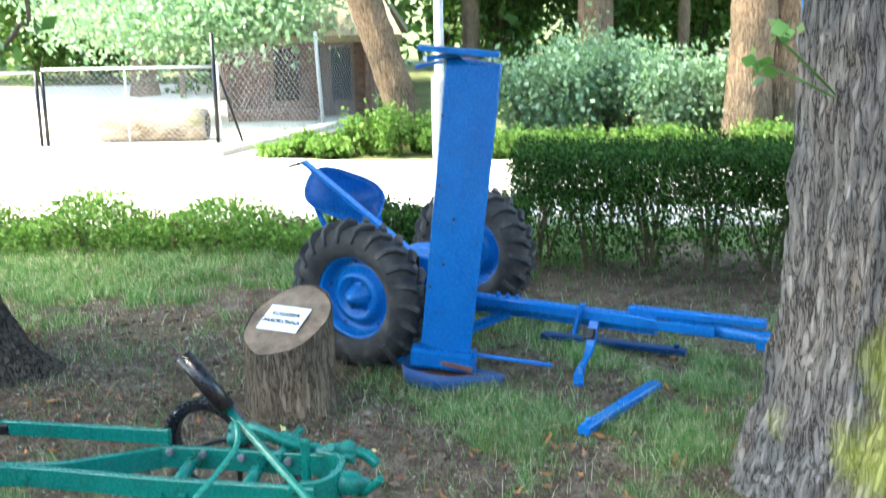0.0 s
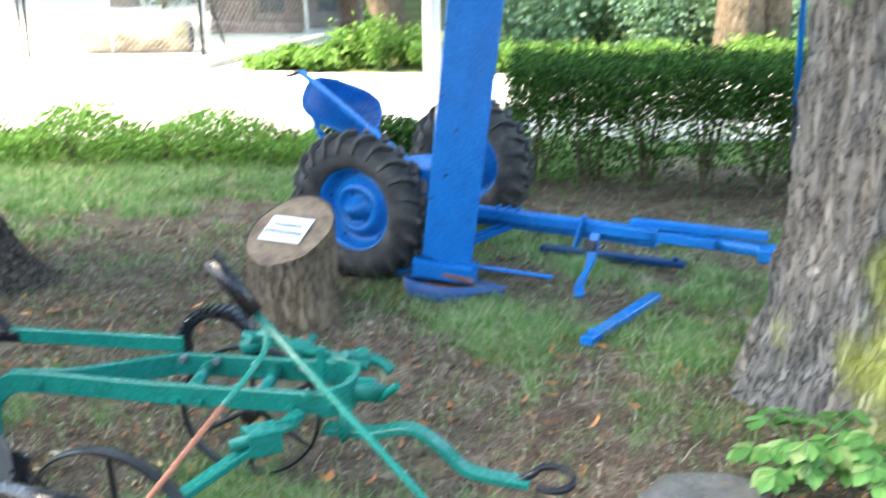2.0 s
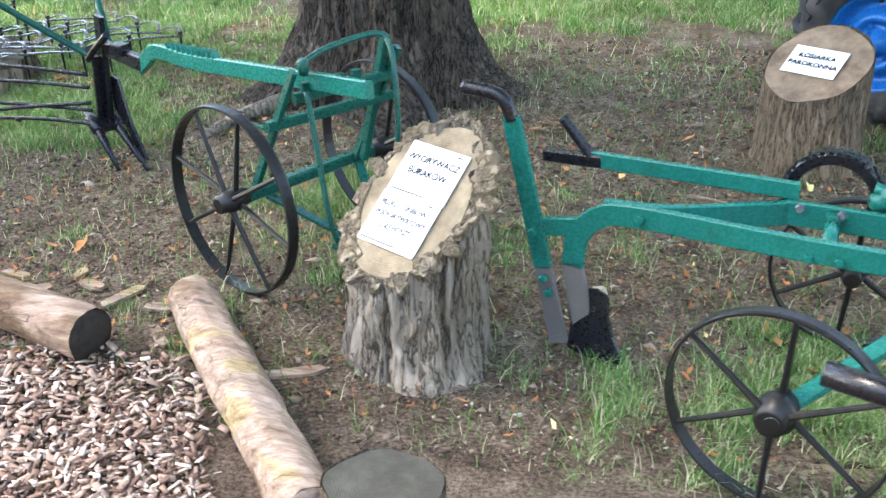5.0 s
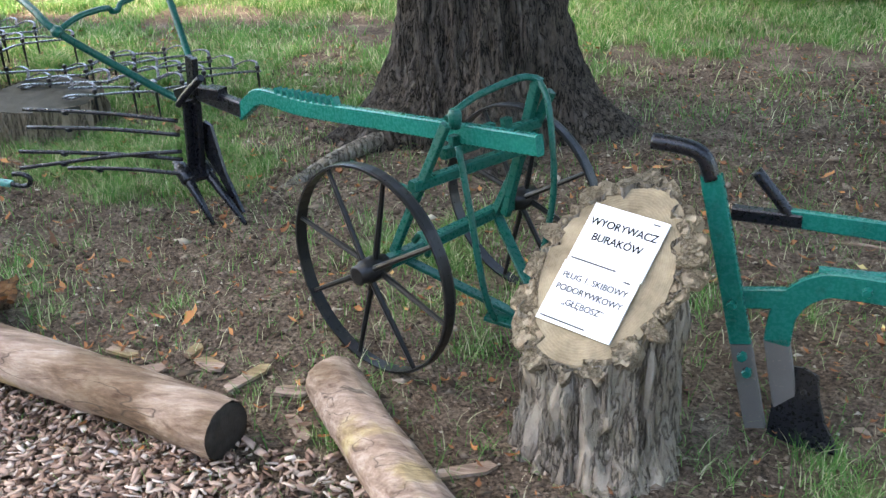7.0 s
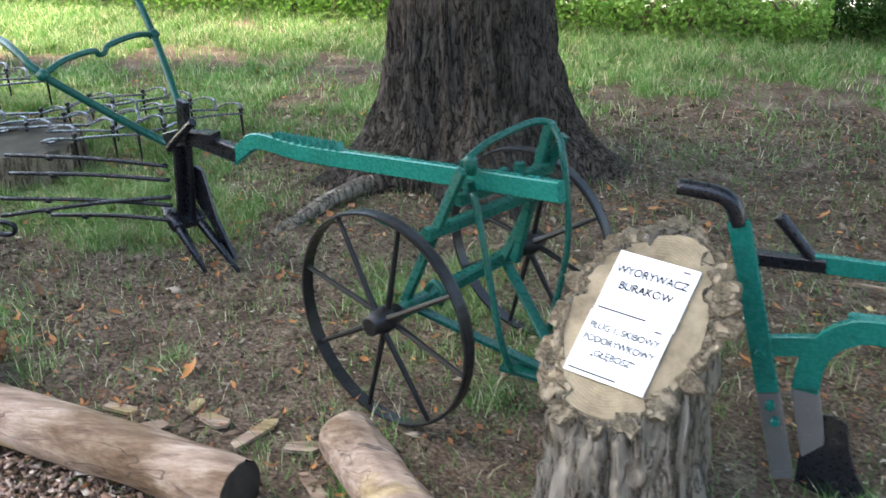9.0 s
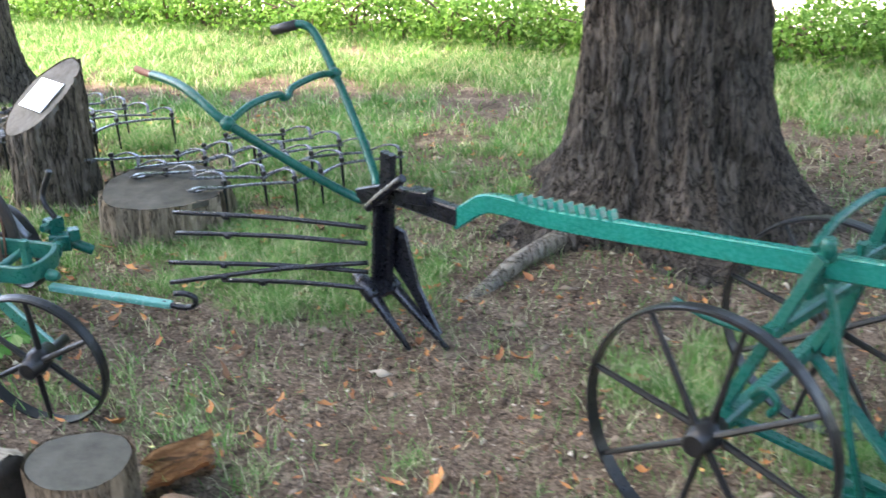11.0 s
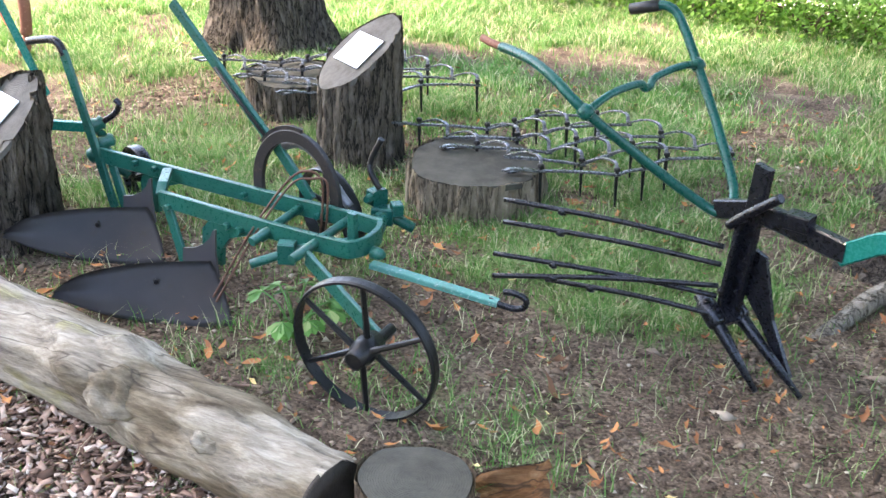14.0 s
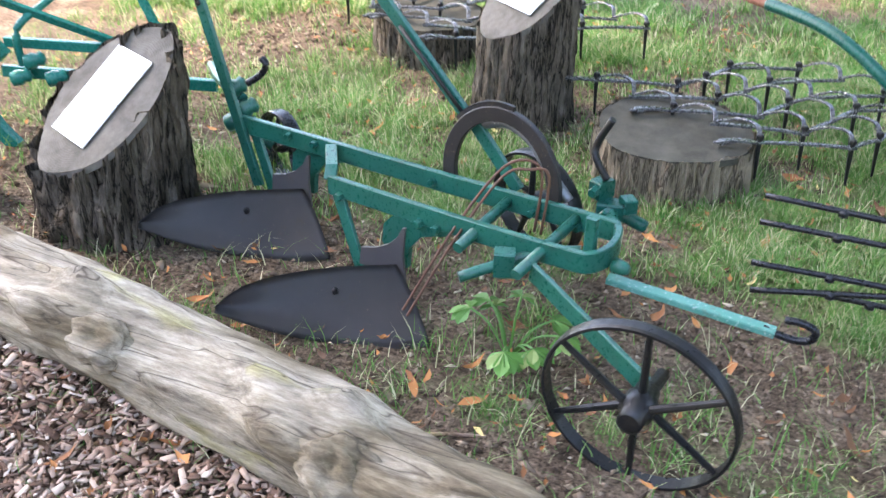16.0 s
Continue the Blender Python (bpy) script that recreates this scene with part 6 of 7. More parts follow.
# ---- loose bark and sticks ----
random.seed(23)
for x, y, L, w, yaw in ((-2.95, 2.80, 0.13, 0.045, 20), (-2.78, 2.86, 0.10, 0.04, -30), (-2.66, 2.82, 0.15, 0.035, 60), (-2.52, 2.78, 0.09, 0.04, 10), (-2.86, 2.92, 0.07, 0.03, 80), (-3.05, 2.88, 0.10, 0.03, -10), (-2.02, 2.56, 0.16, 0.035, 25), (-2.44, 2.62, 0.12, 0.03, -50)):
    bm = bm0()
    a = radians(yaw)
    d, s = Vector((math.cos(a), math.sin(a), 0)), Vector((-math.sin(a), math.cos(a), 0))
    plate(bm, [(-L / 2, -w * 0.5), (L * 0.3, -w * 0.6), (L / 2, -w * 0.1), (L * 0.38, w * 0.5), (-L * 0.2, w * 0.45), (-L * 0.45, w * 0.3)], 0.009, (x, y, ground_z(x, y) + 0.010), d + Vector((0, 0, random.uniform(-0.06, 0.06))), s)
    tagged(part("bark_piece", bm, LOGBROWN, None), "flat broken piece of brown bark on earth", "bark", "loose bark pieces")
for x, y, L, yaw, r in ((-1.02, 3.95, 0.22, -12, 0.008), (-0.28, 2.30, 0.08, -50, 0.006), (-2.2, 4.1, 0.2, 40, 0.006), (-3.9, 2.95, 0.25, 15, 0.006), (0.8, 3.9, 0.4, 5, 0.005), (-4.35, 3.1, 0.2, 30, 0.006)):
    bm = bm0()
    a = radians(yaw)
    p = Vector((x, y, ground_z(x, y) + 0.006))
    d = Vector((math.cos(a), math.sin(a), 0)) * L / 2
    sd = Vector((-math.sin(a), math.cos(a), 0)) * L * 0.06
    P = smooth_path([p - d, p + sd, p + d], 5)
    sweep(bm, P, disc(r, 6), scale=[1 - 0.05 * k for k in range(len(P))])
    tagged(part("stick", bm, LOGBROWN, None), "short dry stick lying on the earth", "stick", "dry sticks")


# ---- hedges and background ----
def hedge(name, x0, y0, x1, y1, depth, z0, z1, n, leaf, mat, label, stems=0, bumpy=0.12, into=None):
    t = into or thing(name, x0, y0, 0, math.degrees(math.atan2(y1 - y0, x1 - x0)), label, "hedge")
    L = math.hypot(x1 - x0, y1 - y0)
    u = RNG.uniform(0, L, n)
    v = RNG.normal(size=n) * 0.33
    w = RNG.uniform(0, 1, n) ** 0.7
    top = np.array([z1 * (1 + bumpy * noise.noise(Vector((a * 1.7, 0.3, z1)))) for a in u])
    P = np.stack([u, np.clip(v, -0.55, 0.55) * depth, z0 + (top - z0) * w], 1)
    leaf_cloud("lower_foliage" if into else "foliage", P, leaf, mat, t)
    if stems:
        for i in range(stems):
            bm = bm0()
            cx = (i // 7 + 0.5) * L / (stems / 7) + random.uniform(-0.05, 0.05)
            cx = min(cx, L)
            b = Vector((cx, random.uniform(-0.12, 0.12), -0.02))
            e = b + Vector((random.uniform(-0.28, 0.28), random.uniform(-0.2, 0.2), random.uniform(0.6, 0.9) * z1))
            sweep(bm, smooth_path([b, b.lerp(e, 0.5) + Vector((random.uniform(-0.04, 0.04), 0, 0.05)), e], 3), disc(0.010, 5), scale=[1.3 - 0.14 * k for k in range(7)])
            part("stem", bm, TWIG, t)
    return t


random.seed(5)
long_hedge = hedge("hedge", 0.45, 6.75, 4.2, 6.05, 0.75, 0.40, 0.80, 64000, 0.0165, LEAF_HEDGE, "clipped hedge with dense top over bare lower stems", 77, 0.05)
hedge("hedge", 0.45, 6.75, 4.2, 6.05, 0.70, 0.06, 0.52, 17000, 0.0165, LEAF_HEDGE, "", into=long_hedge)
for i in range(9):
    q0, q1 = i / 9, (i + 1) / 9
    tagged(hedge("hedge_shrub", -9.5 + 8.75 * q0, 8.35 - q0, -9.5 + 8.75 * q1, 8.35 - q1, 0.62, 0.0, 0.30 + 0.06 * (i % 2), 4200, 0.023, LEAF_LIGHT, "low loose hedge shrub along the sandy path", 21, 0.6), group="low hedge shrubs")
tagged(hedge("hedge_shrub", -0.75, 7.5, 0.6, 7.35, 0.5, 0.0, 0.30, 7000, 0.023, LEAF_HEDGE, "low hedge shrub end behind the mower", 14, 0.3), group="low hedge shrubs")


def bush(x, y, rx, ry, h, n, leaf, mat, label, name="bush"):
    t = thing(name, x, y, 0, 0, label, "bush")
    tips = []
    for i in range(9):
        bm = bm0()
        a = random.uniform(0, 6.283)
        q = random.uniform(0.2, 0.9)
        e = Vector((math.cos(a) * rx * q, math.sin(a) * ry * q, h * random.uniform(0.6, 1.0)))
        P = smooth_path([(0, 0, -0.02), e * 0.5 + Vector((0, 0, h * 0.12)), e], 4)
        sweep(bm, P, disc(0.012 + 0.01 * h, 5), scale=[1.2 - 0.1 * k for k in range(len(P))])
        tips += P[3:]
        part("stem", bm, TWIG, t)
    T = np.array([tuple(p) for p in tips])
    k = RNG.integers(0, len(T), int(n))
    P = T[k] + RNG.normal(size=(int(n), 3)) * np.array([rx, ry, h]) * 0.22
    P[:, 2] = np.clip(np.abs(P[:, 2]), 0.02, None)
    leaf_cloud("foliage", P, leaf, mat, t)
    return t


for i in range(9):
    bush(1.15 + i * 0.9, 12.9 + 0.5 * math.sin(i * 2.1), 0.85, 0.6, 0.80 + 0.12 * math.sin(i * 1.7), 8000, 0.048, LEAF_BLUE, "rounded pale bluish-green shrub behind the hedge")
for i, h in enumerate((0.14, 0.20, 0.18, 0.36, 0.42, 0.34, 0.24)):
    bush(-1.75 + i * 0.30, 11.7 + 0.25 * (i % 2), 0.28, 0.3, h, 700 + 1500 * h, 0.038, LEAF_LIGHT, "low yellow-green bush by the leaning tree")
for i in range(8):
    bush(0.6 + i * 0.9, 11.3, 0.6, 0.35, 0.26, 2400, 0.035, LEAF_LIGHT, "tall weeds growing behind the path")
# foliage hanging over the shed's roof
for x, y, z in ((-3.6, 14.6, 1.45), (-2.9, 14.7, 1.5), (-2.2, 14.8, 1.75), (-4.4, 15.2, 1.6)):
    t = thing("tree_branch", x, y + 1.2, 0, 0, "leafy branch hanging over the thatched shed", "branch")
    bm = bm0()
    rod(bm, [(0, 2.5, 0), (0, 2.4, 2.2), (0.1, 1.2, z + 0.7), (0, -1.2, z)], 0.05)
    part("limb", bm, BARK_BROWN, t)
    P = RNG.normal(size=(5200, 3)) * np.array([0.5, 0.5, 0.25]) + np.array([0, -1.2, z])
    leaf_cloud("leaves", P, 0.052, LEAF_BLUE, t)
# woodland edge
for i in range(15):
    x = -16 + i * 2.4 + random.uniform(-0.6, 0.6)
    y = 21 + random.uniform(-1.5, 3)
    bush(x, y, 1.7, 1.2, random.uniform(2.6, 4.2), 8500, 0.10, LEAF_TREE if i % 3 else LEAF_LIGHT, "dense woodland shrub with leafy branches")
for i in range(22):
    x = -22 + i * 2.4 + random.uniform(-0.6, 0.6)
    bush(x, 27 + random.uniform(-1.5, 2.5), 2.4, 1.5, random.uniform(5.5, 8.0), 6500, 0.20, LEAF_TREE, "tall dense woodland thicket behind the shrubs", "thicket")
# thickets added behind the camera, out of view, to cut sky light
for i in range(12):
    a = radians(200 + i * 13)
    bush(-1.5 + 16.0 * math.cos(a), 1.0 + 15.0 * math.sin(a), 2.6, 1.6, random.uniform(5.0, 7.0), 6500, 0.20, LEAF_TREE, "tall unseen thicket added to block sky light", "thicket")
for i, (x, y, r) in enumerate([(-5.2, 19.5, 0.22), (2.6, 18.5, 0.30), (4.4, 20, 0.10), (6.5, 19, 0.2), (-9.5, 20, 0.25), (0.6, 21, 0.16)]):
    tree(x, y, r, 0.06, "woodland tree with straight brown trunk", BARK_BROWN, 3.0 + i, rows=24, seg=28, height=5.0, leaves=3500, leaf=0.3, spread=0.8)


def fence():
    t = thing("fence", -2.53, 12.4, 0, 0, "grey steel chain-link fence on posts", "fence")

    def post(x, y, h, r=0.02, lean=0.0, mat=GALV):
        tube(t, "post", [(x, y, 0), (x + lean, y, h)], r, mat)

    def panel(xa, ya, xb, yb, h, rail=True):
        a, b = Vector((xa, ya, 0)), Vector((xb, yb, 0))
        L = (b - a).length
        d = (b - a) / L
        if rail:
            tube(t, "rail", [a + Vector((0, 0, h)), b + Vector((0, 0, h))], 0.016, GALV)
            tube(t, "rail", [a + Vector((0, 0, 0.05)), b + Vector((0, 0, 0.05))], 0.010, GALV)
        bm = bm0()
        s = 0.066 if rail else 0.095
        for sg in (-1, 1):
            k = -h
            while k < L:
                q0, q1 = max(k, 0), min(k + h - 0.05, L)
                if q1 > q0:
                    z0, z1 = (q0 - k), (q1 - k)
                    if sg < 0:
                        z0, z1 = h - z0, h - z1
                    sweep(bm, [a + d * q0 + Vector((0, 0, z0)), a + d * q1 + Vector((0, 0, z1))], disc(0.0017, 3))
                k += s
        part("wire_mesh", bm, GALV, t, "diamond wire mesh")

    post(0, 0, 1.32, 0.022, 0, BLACK)
    post(0.04, 0, 1.0, 0.016)
    post(-1.93, 0, 0.92, 0.022, 0, BLACK)
    post(-2.0, 0, 0.92, 0.02, 0, BLACK)
    post(-1.0, 0, 0.95, 0.012)
    panel(0, 0, -1.93, 0, 0.95)
    for k in range(3):
        panel(-2.0 - 2.2 * k, 0, -4.2 - 2.2 * k, 0, 0.92)
        post(-4.2 - 2.2 * k, 0, 0.94)
    post(1.0, 1.9, 1.25, 0.025, -0.06)
    panel(0.0, 0, 1.0, 1.9, 1.15, False)
    panel(1.0, 1.9, 1.6, 4.2, 1.1, False)
    tube(t, "brace", [(0.28, 0.1, 0.02), (0.05, 0.03, 0.85)], 0.016, BLACK)
    return t


fence()
bm = bm0()
bar(bm, (-2.42, 11.72, 0.05), (-1.25, 14.4, 0.05), 0.16, 0.12)
tagged(part("kerb", bm, CONCRETE, None), "low concrete kerb along the enclosure", "kerb", kind="structure")
bm = bm0()
bar(bm, (-2.42, 12.3, 0.04), (-14.0, 12.4, 0.04), 0.14, 0.1)
tagged(part("kerb", bm, CONCRETE, None), "pale concrete kerb under the fence", "kerb", kind="structure")

# wooden animal shed with thatched roof
shed = thing("shed", -2.0, 15.6, 0, 0, "brown plank shed with thatched roof and dark doors", "shed")
for i in range(22):
    bm = bm0()
    bar(bm, (-1.0, -0.01 + 0.004 * (i % 3), 0.06 + i * 0.052), (1.0, -0.01, 0.06 + i * 0.052), 0.03, 0.049)
    part("plank", bm, PLANK, shed)
# each opening is a flat panel whose dark colour carries the shade inside
for x, w in ((-0.15, 0.34), (0.62, 0.26)):
    bm = bm0()
    box(bm, (x, -0.045, 0.62), (w, 0.03, 0.72))
    part("door", bm, DARKIN, shed, "dark panel for the shaded inside of a barred opening")
    for k in range(6):
        tube(shed, "bar", [(x - w / 2 + w * k / 5, -0.07, 0.27), (x - w / 2 + w * k / 5, -0.07, 0.98)], 0.006, IRON)
for x in (-0.98, -0.45, 0.28, 0.98):
    flat_bar(shed, "corner_post", (x, -0.05, 0.0), (x, -0.05, 1.25), 0.09, 0.06, PLANK, (1, 0, 0))
for s, yy in ((-0.6, 0.0), (0.6, 2.0)):
    bm = bm0()
    box(bm, (-1.0 if s < 0 else 1.0, 1.0, 0.6), (0.06, 2.0, 1.2))
    part("side_wall", bm, PLANK, shed)
bm = bm0()
box(bm, (0, 2.0, 0.6), (2.0, 0.06, 1.2))
part("back_wall", bm, PLANK, shed)
bm = bm0()
plate(bm, [(-1.65, 0.0), (1.5, 0.0), (0.9, 1.75), (-1.0, 1.75)], 0.12, (0, -0.45, 1.12), (1, 0, 0), (0, 0.8, 0.62))
plate(bm, [(-1.65, 0.0), (1.5, 0.0), (0.9, 1.75), (-1.0, 1.75)], 0.12, (0, 2.45, 1.12), (1, 0, 0), (0, -0.8, 0.62))
part("roof", bm, THATCH, shed, "mossy old thatched roof")
flat_bar(shed, "trough", (-0.9, -0.5, 0.10), (0.3, -0.5, 0.10), 0.2, 0.16, PLANK)

# hollow log inside the enclosure
hl = thing("hollow_log", -3.45, 13.2, 0.21, 0, "thick hollow log lying in the enclosure", "log")
bm = bm0()
lathe(bm, [(0.155, 0.63), (0.20, 0.64), (0.215, 0.4), (0.22, 0.0), (0.215, -0.4), (0.20, -0.62), (0.1, -0.63)], (0, 0, 0), (1, 0, 0), 36)
part("log_wall", bm, LOGWOOD, hl)
# flat dark disc on the closed end: the hollow's shade as colour
bm = bm0()
lathe(bm, [(0.15, 0.0), (0.15, 0.002)], (0.642, 0, 0), (1, 0, 0), 30)
part("hollow", bm, DARKIN, hl)

# grey pole beside the path
pole = thing("street_lamp", 0.0, 9.6, 0, 0, "slim grey lamp pole with thicker foot", "lamp pole")
bm = bm0()
lathe(bm, [(0.075, 0), (0.075, 0.95), (0.07, 1.0), (0.042, 1.02), (0.04, 3.0), (0.035, 5.5)], (0, 0, 0), (0, 0, 1), 20)
part("pole", bm, GALV, pole)
bm = bm0()
lathe(bm, [(0.03, 0), (0.09, 0.05), (0.14, 0.2), (0.12, 0.3), (0.03, 0.36)], (0, 0, 5.45), (0, 0, 1), 20)
part("lamp_head", bm, WHITE, pole)

# part of a red machine at the far end
rm = thing("red_implement", -6.94, 5.12, 0, 0, "red tubular machine frame with brown curved tine", "implement")
tube(rm, "curved_tine", [(0.02, 0.0, 0.0), (0.06, 0.0, 0.12), (0.07, 0.0, 0.3), (0.02, 0.02, 0.5)], 0.028, RUST)
tube(rm, "red_tube", [(0.0, 0.02, 0.06), (-0.25, 0.1, 0.28), (-0.5, 0.2, 0.5)], 0.018, REDP)
tube(rm, "leg", [(-0.5, 0.2, 0.52), (-0.52, 0.2, 0.0)], 0.018, REDP)

# flat stone half sunk in the earth
bm = bm0()
bmesh.ops.create_icosphere(bm, subdivisions=4, radius=1)
for v in bm.verts:
    k = 1 + 0.18 * noise.fractal(v.co * 1.5, 1, 2, 3)
    v.co = Vector((v.co.x * 0.20 * k, v.co.y * 0.14 * k, max(min(v.co.z, 0.55), -0.6) * 0.05 * k))
for f in bm.faces:
    f.smooth = True
st = part("stone", bm, STONE, None)
st.location = (0.74, 2.84, -0.005)
tagged(st, "flat grey stone half sunk in the earth", "stone")


# ---- seedlings ----
def seedling(x, y, n, size, h, label, seed):
    random.seed(seed)
    t = thing("chestnut_seedling", x, y, 0, 0, label, "seedling")
    for i in range(n):
        bm, lv = bm0(), bm0()
        a = random.uniform(0, 6.283)
        q = random.uniform(0.2, 1.0)
        tip = Vector((math.cos(a) * size * q, math.sin(a) * size * q, h * random.uniform(0.5, 1.0)))
        sweep(bm, smooth_path([(0, 0, 0), tip * 0.5 + Vector((0, 0, h * 0.2)), tip], 3), disc(0.003, 4))
        nl = 5
        for k in range(nl):
            b = a + (k - 2) * 0.62
            Lf = size * random.uniform(0.36, 0.5) * (1 - 0.10 * abs(k - 2))
            d = Vector((math.cos(b), math.sin(b), -0.25 + random.uniform(-0.15, 0.2))).normalized()
            s = d.cross(Vector((0, 0, 1))).normalized()
            up = s.cross(d)
            ring = [(0, 0), (0.3, 0.17), (0.62, 0.30), (0.82, 0.22), (1.0, 0.0)]
            mid = [lv.verts.new(tip + d * (Lf * p) - up * (0.18 * Lf * p * p)) for p, w in ring]
            le = [lv.verts.new(tip + d * (Lf * p) + s * (w * Lf) + up * (0.06 * Lf - 0.18 * Lf * p * p)) for p, w in ring[1:-1]]
            ri = [lv.verts.new(tip + d * (Lf * p) - s * (w * Lf) + up * (0.06 * Lf - 0.18 * Lf * p * p)) for p, w in ring[1:-1]]
            for side in (le, ri):
                lv.faces.new((mid[0], mid[1], side[0]))
                lv.faces.new((mid[1], mid[2], side[1], side[0]))
                lv.faces.new((mid[2], mid[3], side[2], side[1]))
                lv.faces.new((mid[3], mid[4], side[2]))
        part("leaf", lv, LEAF_CHESTNUT, part("stem", bm, LEAF_CHESTNUT, t))
    return t


seedling(1.02, 2.92, 26, 0.20, 0.20, "bright green chestnut seedling at the tree's foot", 3)
seedling(1.25, 2.80, 18, 0.18, 0.22, "bright green chestnut seedling at the tree's foot", 4)
seedling(-4.33, 3.42, 11, 0.13, 0.14, "small green chestnut seedling under the plough", 6)


# ---- grass, litter and chips ----
def blades(name, n, region, height, width, label, dens=1.0, mat=GRASS, seed=1):
    rng = np.random.default_rng(seed)
    x0, x1, y0, y1 = region
    X, Y = rng.uniform(x0, x1, n * 4), rng.uniform(y0, y1, n * 4)
    c = cell(X, Y, GC)
    tuft = np.sin(X * 23 + 4 * np.sin(Y * 9)) * np.sin(Y * 27 + 4 * np.sin(X * 11)) * 0.5 + 0.5
    keep = np.where(rng.random(len(X)) < (0.02 + 0.9 * np.clip(c * 1.35 - 0.03, 0, 1) ** 2.1 * (0.10 + 1.25 * tuft ** 1.5)) * dens)[0][:n]
    X, Y, tuft = X[keep], Y[keep], tuft[keep]
    m = len(X)
    Z = cell(X, Y, GZ)
    height = height * (0.6 + 0.7 * tuft)
    h = height * rng.uniform(0.35, 1.3, m)
    a = rng.uniform(0, 2 * np.pi, m)
    lean = rng.uniform(0.2, 1.9, m)
    wv = width * rng.uniform(0.6, 1.3, m)
    sx, sy = np.cos(a) * wv / 2, np.sin(a) * wv / 2
    lx, ly = -np.sin(a) * lean * h, np.cos(a) * lean * h
    O = np.zeros(m)
    V = np.stack([np.stack([X - sx, Y - sy, Z - 0.004], 1), np.stack([X + sx, Y + sy, Z - 0.004], 1),
                  np.stack([X - sx * 0.7 + lx * 0.35, Y - sy * 0.7 + ly * 0.35, Z + h * 0.6], 1), np.stack([X + sx * 0.7 + lx * 0.35, Y + sy * 0.7 + ly * 0.35, Z + h * 0.6], 1),
                  np.stack([X + lx, Y + ly, Z + h], 1)], 1).reshape(-1, 3)
    i = np.arange(m)[:, None] * 5
    F = np.concatenate([i + np.array([0, 1, 3]), i + np.array([0, 3, 2]), i + np.array([2, 3, 4])], 1).reshape(-1, 3)
    ob = mesh_from(name, V, F, mat)
    return tagged(ob, label, "grass", kind="stuff")


blades("grass", 360000, (-6.8, 2.2, 2.3, 5.6), 0.044, 0.0027, "short sparse grass on trampled earth", seed=11)
blades("grass", 200000, (-7.5, 2.6, 5.0, 8.2), 0.046, 0.0048, "sunlit short lawn grass", seed=12)


def litter(name, n, region, size, mat, label, seed, test):
    rng = np.random.default_rng(seed)
    x0, x1, y0, y1 = region
    V, F = [], []
    k = 0
    while k < n:
        x, y = rng.uniform(x0, x1), rng.uniform(y0, y1)
        if not test(x, y, rng):
            continue
        z = ground_z(x, y) + 0.019
        a = rng.uniform(0, 6.283)
        s = size * rng.uniform(0.5, 1.4)
        ca, sa = math.cos(a), math.sin(a)
        curl = rng.uniform(0.15, 1.0)
        tx, ty = rng.normal() * 0.2, rng.normal() * 0.2
        ja, jb, jc, jd = rng.uniform(0.12, 0.5, 4)
        pts = [(-1, 0), (-0.35, ja), (0.25, jb), (0.7, 0.06), (1.1, 0.1), (0.7, -jc * 0.6), (0.25, -jd), (-0.35, -0.14), (-0.3, 0), (0.3, 0)]
        b = len(V)
        for u, v in pts:
            h = curl * s * (u * u * 0.4 + v * v * 1.6) + (tx * u + ty * v) * s * 0.4
            V.append((x + (ca * u - sa * v) * s / 2, y + (sa * u + ca * v) * s / 2, z + max(h, -0.004)))
        for f in ((0, 8, 1), (1, 8, 9), (1, 9, 2), (2, 9, 3), (3, 9, 4), (0, 7, 8), (7, 9, 8), (7, 6, 9), (6, 5, 9), (5, 4, 9)):
            F.append([b + q for q in f])
        k += 1
    ob = mesh_from(name, V, F, mat)
    return tagged(ob, label, "leaves", kind="stuff")


litter("fallen_leaves", 3600, (-6.5, 2.0, 2.4, 6.2), 0.030, DRY_LEAF, "dry orange and brown fallen leaves", 21, lambda x, y, r: r.random() < 0.35 + 0.5 * fbm(x, y, 1.5, 12.0))
litter("fallen_leaves", 330, (-5.2, 1.5, 2.6, 4.6), 0.058, DRY_LEAF, "large curled dry chestnut leaves", 22, lambda x, y, r: r.random() < 0.25 + 0.9 * fbm(x, y, 1.1, 14.0))


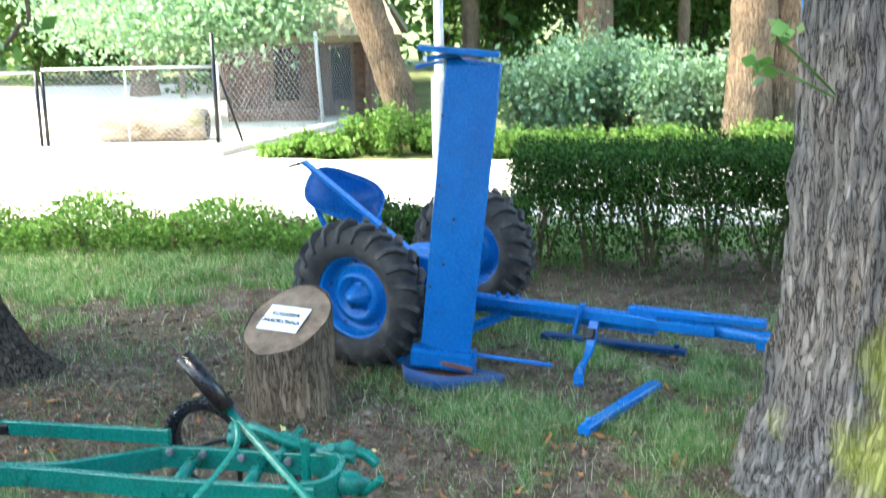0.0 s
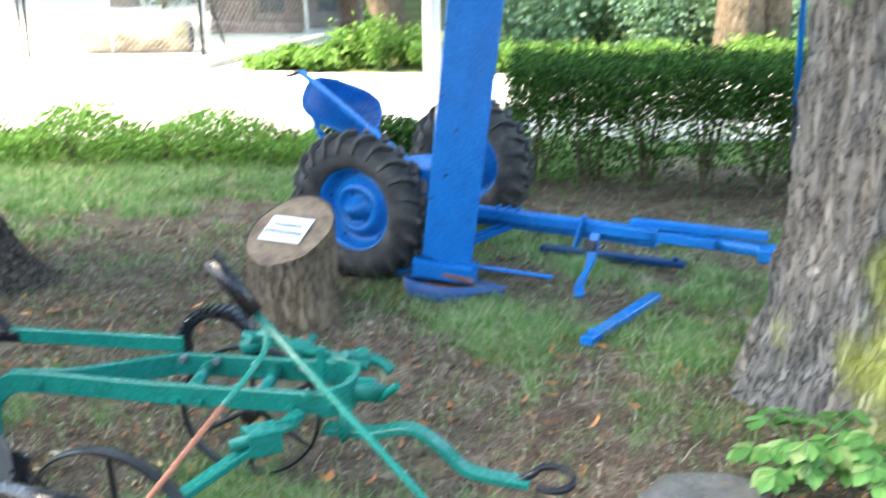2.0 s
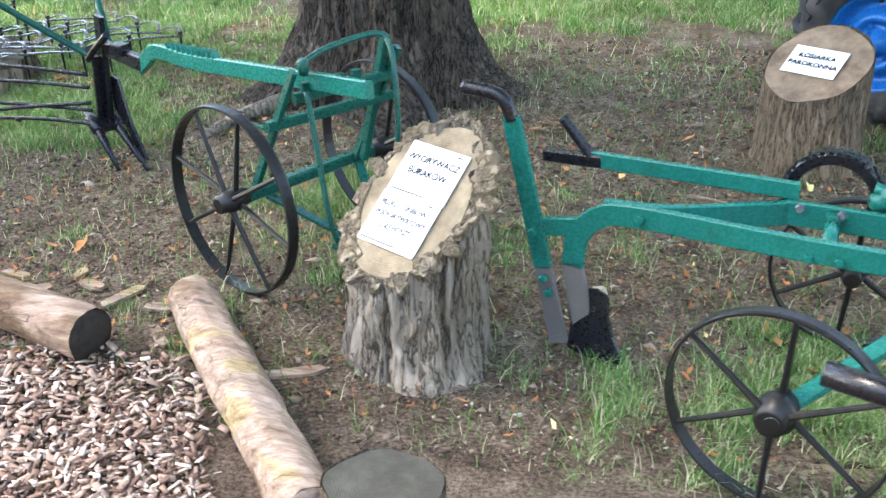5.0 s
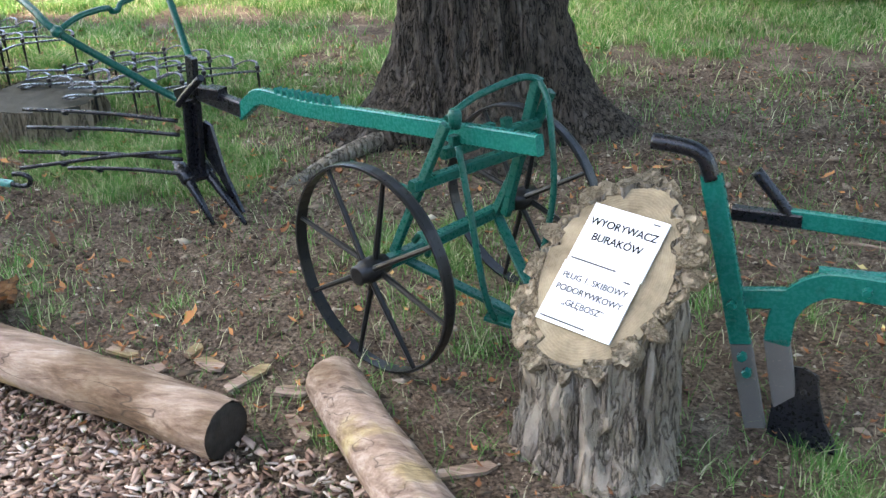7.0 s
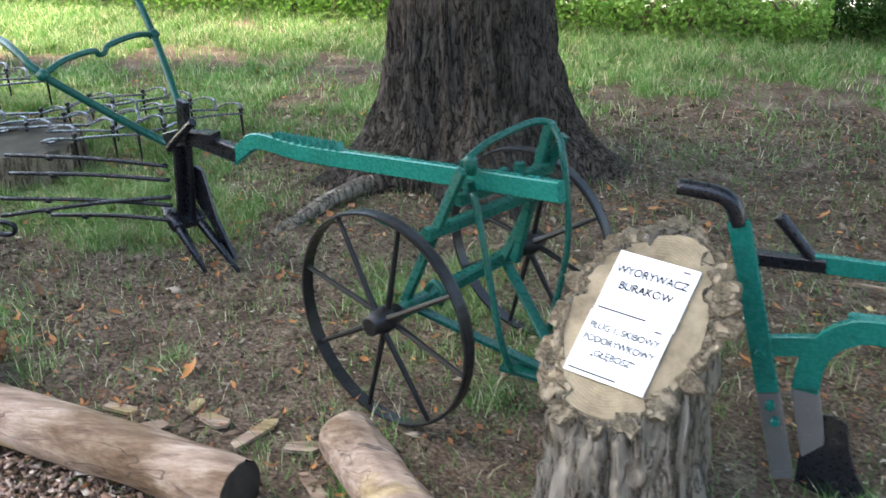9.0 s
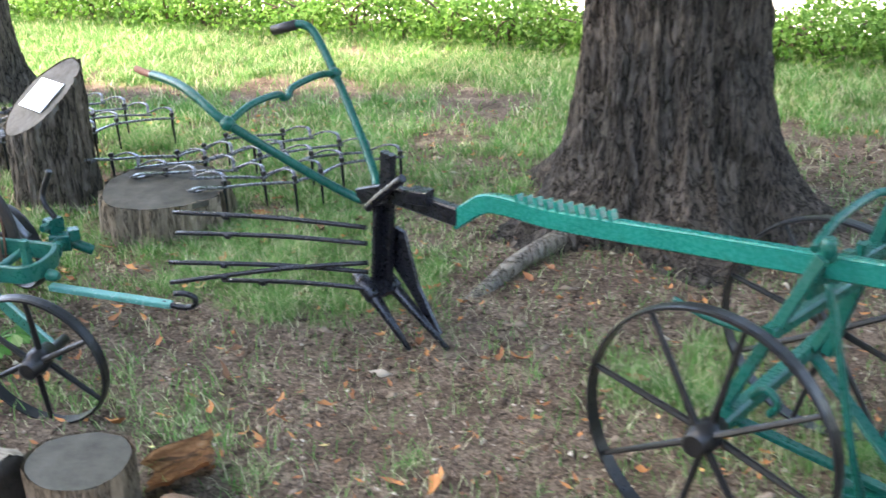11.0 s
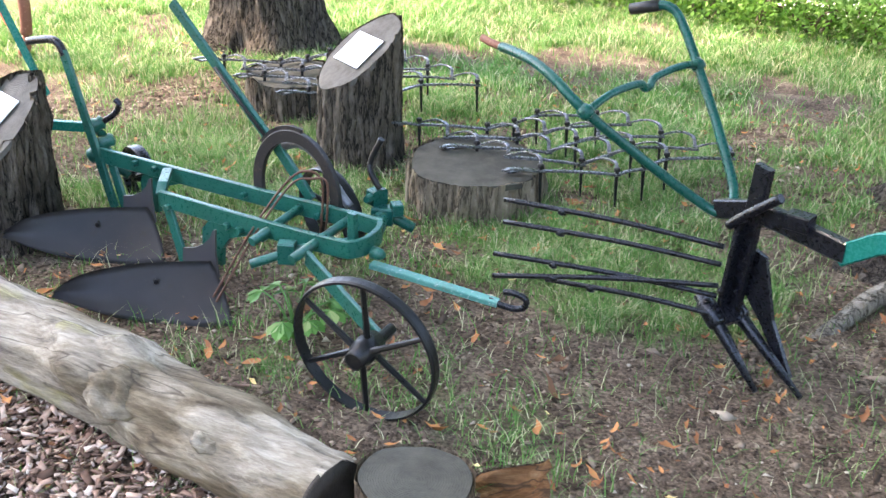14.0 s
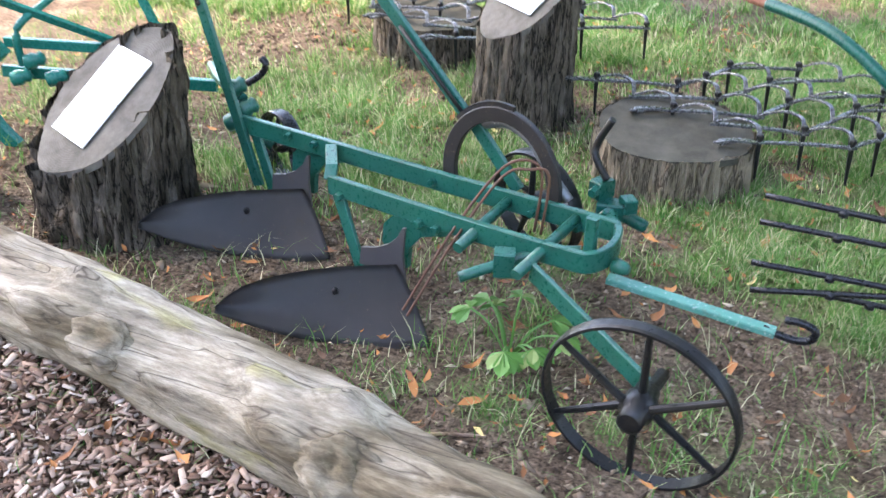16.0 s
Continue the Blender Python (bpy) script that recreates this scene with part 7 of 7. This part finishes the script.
def chips(n, seed):
    rng = np.random.default_rng(seed)
    X, Y = rng.uniform(-6.9, -1.6, n * 2), rng.uniform(0.9, 3.2, n * 2)
    edge = np.array([chip_edge(a) for a in X]) + 0.06 * rng.normal(size=len(X))
    fade = np.clip((Y - 0.9) / 0.7, 0, 1) * np.clip((X + 6.9) / 0.5, 0, 1) * np.clip((-1.6 - X) / 0.5, 0, 1)
    k = np.where((Y < edge) & (rng.random(len(X)) < fade))[0][:n]
    X, Y = X[k], Y[k]
    m = len(X)
    L = rng.uniform(0.008, 0.04, m)
    Wd = L * rng.uniform(0.2, 0.5, m)
    T = rng.uniform(0.002, 0.005, m)
    a = rng.uniform(0, 6.283, m)
    p, q = rng.normal(size=m) * 0.25, rng.normal(size=m) * 0.3
    Z = cell(X, Y, GZ) + rng.uniform(0.002, 0.028, m)
    base = np.array([(-1, -0.7, -1), (1, -1, -1), (0.8, 1, -1), (-1, 0.8, -1), (-1, -0.7, 1), (1, -1, 1), (0.8, 1, 1), (-1, 0.8, 1)], dtype=float) / 2
    u, v, w = base[None, :, 0] * L[:, None], base[None, :, 1] * Wd[:, None], base[None, :, 2] * T[:, None]
    w = w + u * p[:, None] + v * q[:, None]
    VX = X[:, None] + u * np.cos(a)[:, None] - v * np.sin(a)[:, None]
    VY = Y[:, None] + u * np.sin(a)[:, None] + v * np.cos(a)[:, None]
    VZ = Z[:, None] + w
    V = np.stack([VX, VY, VZ], 2).reshape(-1, 3)
    i = np.arange(m)[:, None, None] * 8
    quads = np.array([(3, 2, 1, 0), (4, 5, 6, 7), (0, 1, 5, 4), (1, 2, 6, 5), (2, 3, 7, 6), (3, 0, 4, 7)])
    F = (i + quads[None]).reshape(-1, 4)
    ob = mesh_from("wood_chips", V, F, CHIPS)
    return tagged(ob, "reddish brown wood chips covering the footpath", "wood chips", kind="stuff")


chips(64000, 31)


def crumbs(n, seed, region, lo, hi, mat, label):
    rng = np.random.default_rng(seed)
    x0, x1, y0, y1 = region
    X, Y = rng.uniform(x0, x1, n * 2), rng.uniform(y0, y1, n * 2)
    keep = np.where(rng.random(len(X)) < 1.05 - cell(X, Y, GC))[0][:n]
    X, Y = X[keep], Y[keep]
    m = len(X)
    Z = cell(X, Y, GZ) + 0.002
    S = rng.uniform(lo, hi, m) * rng.uniform(0.4, 1, m)
    base = np.array([(1, 0, 0), (-0.2, 0.8, 0), (-0.7, -0.6, 0), (0, 0, 0.8), (0, 0, -0.4)])
    a = rng.uniform(0, 6.283, m)
    st = rng.uniform(0.6, 2.2, m)
    u = base[None, :, 0] * (S * st)[:, None] * rng.uniform(0.7, 1.2, (m, 5))
    v = base[None, :, 1] * S[:, None] * rng.uniform(0.7, 1.2, (m, 5))
    w = base[None, :, 2] * S[:, None] * rng.uniform(0.5, 1.0, (m, 5))
    V = np.stack([X[:, None] + u * np.cos(a)[:, None] - v * np.sin(a)[:, None], Y[:, None] + u * np.sin(a)[:, None] + v * np.cos(a)[:, None], Z[:, None] + w], 2).reshape(-1, 3)
    tri = np.array([(0, 1, 3), (1, 2, 3), (2, 0, 3), (1, 0, 4), (2, 1, 4), (0, 2, 4)])
    F = (np.arange(m)[:, None, None] * 5 + tri[None]).reshape(-1, 3)
    return tagged(mesh_from("earth_crumbs", V, F, mat), label, "soil", kind="stuff")


crumbs(70000, 41, (-6.3, 2.0, 2.3, 5.9), 0.004, 0.013, DEBRIS, "small crumbs of earth, twigs and grit")
crumbs(5000, 42, (-6.3, 2.0, 2.3, 5.9), 0.010, 0.028, DEBRIS, "scattered clods of dry brown earth")
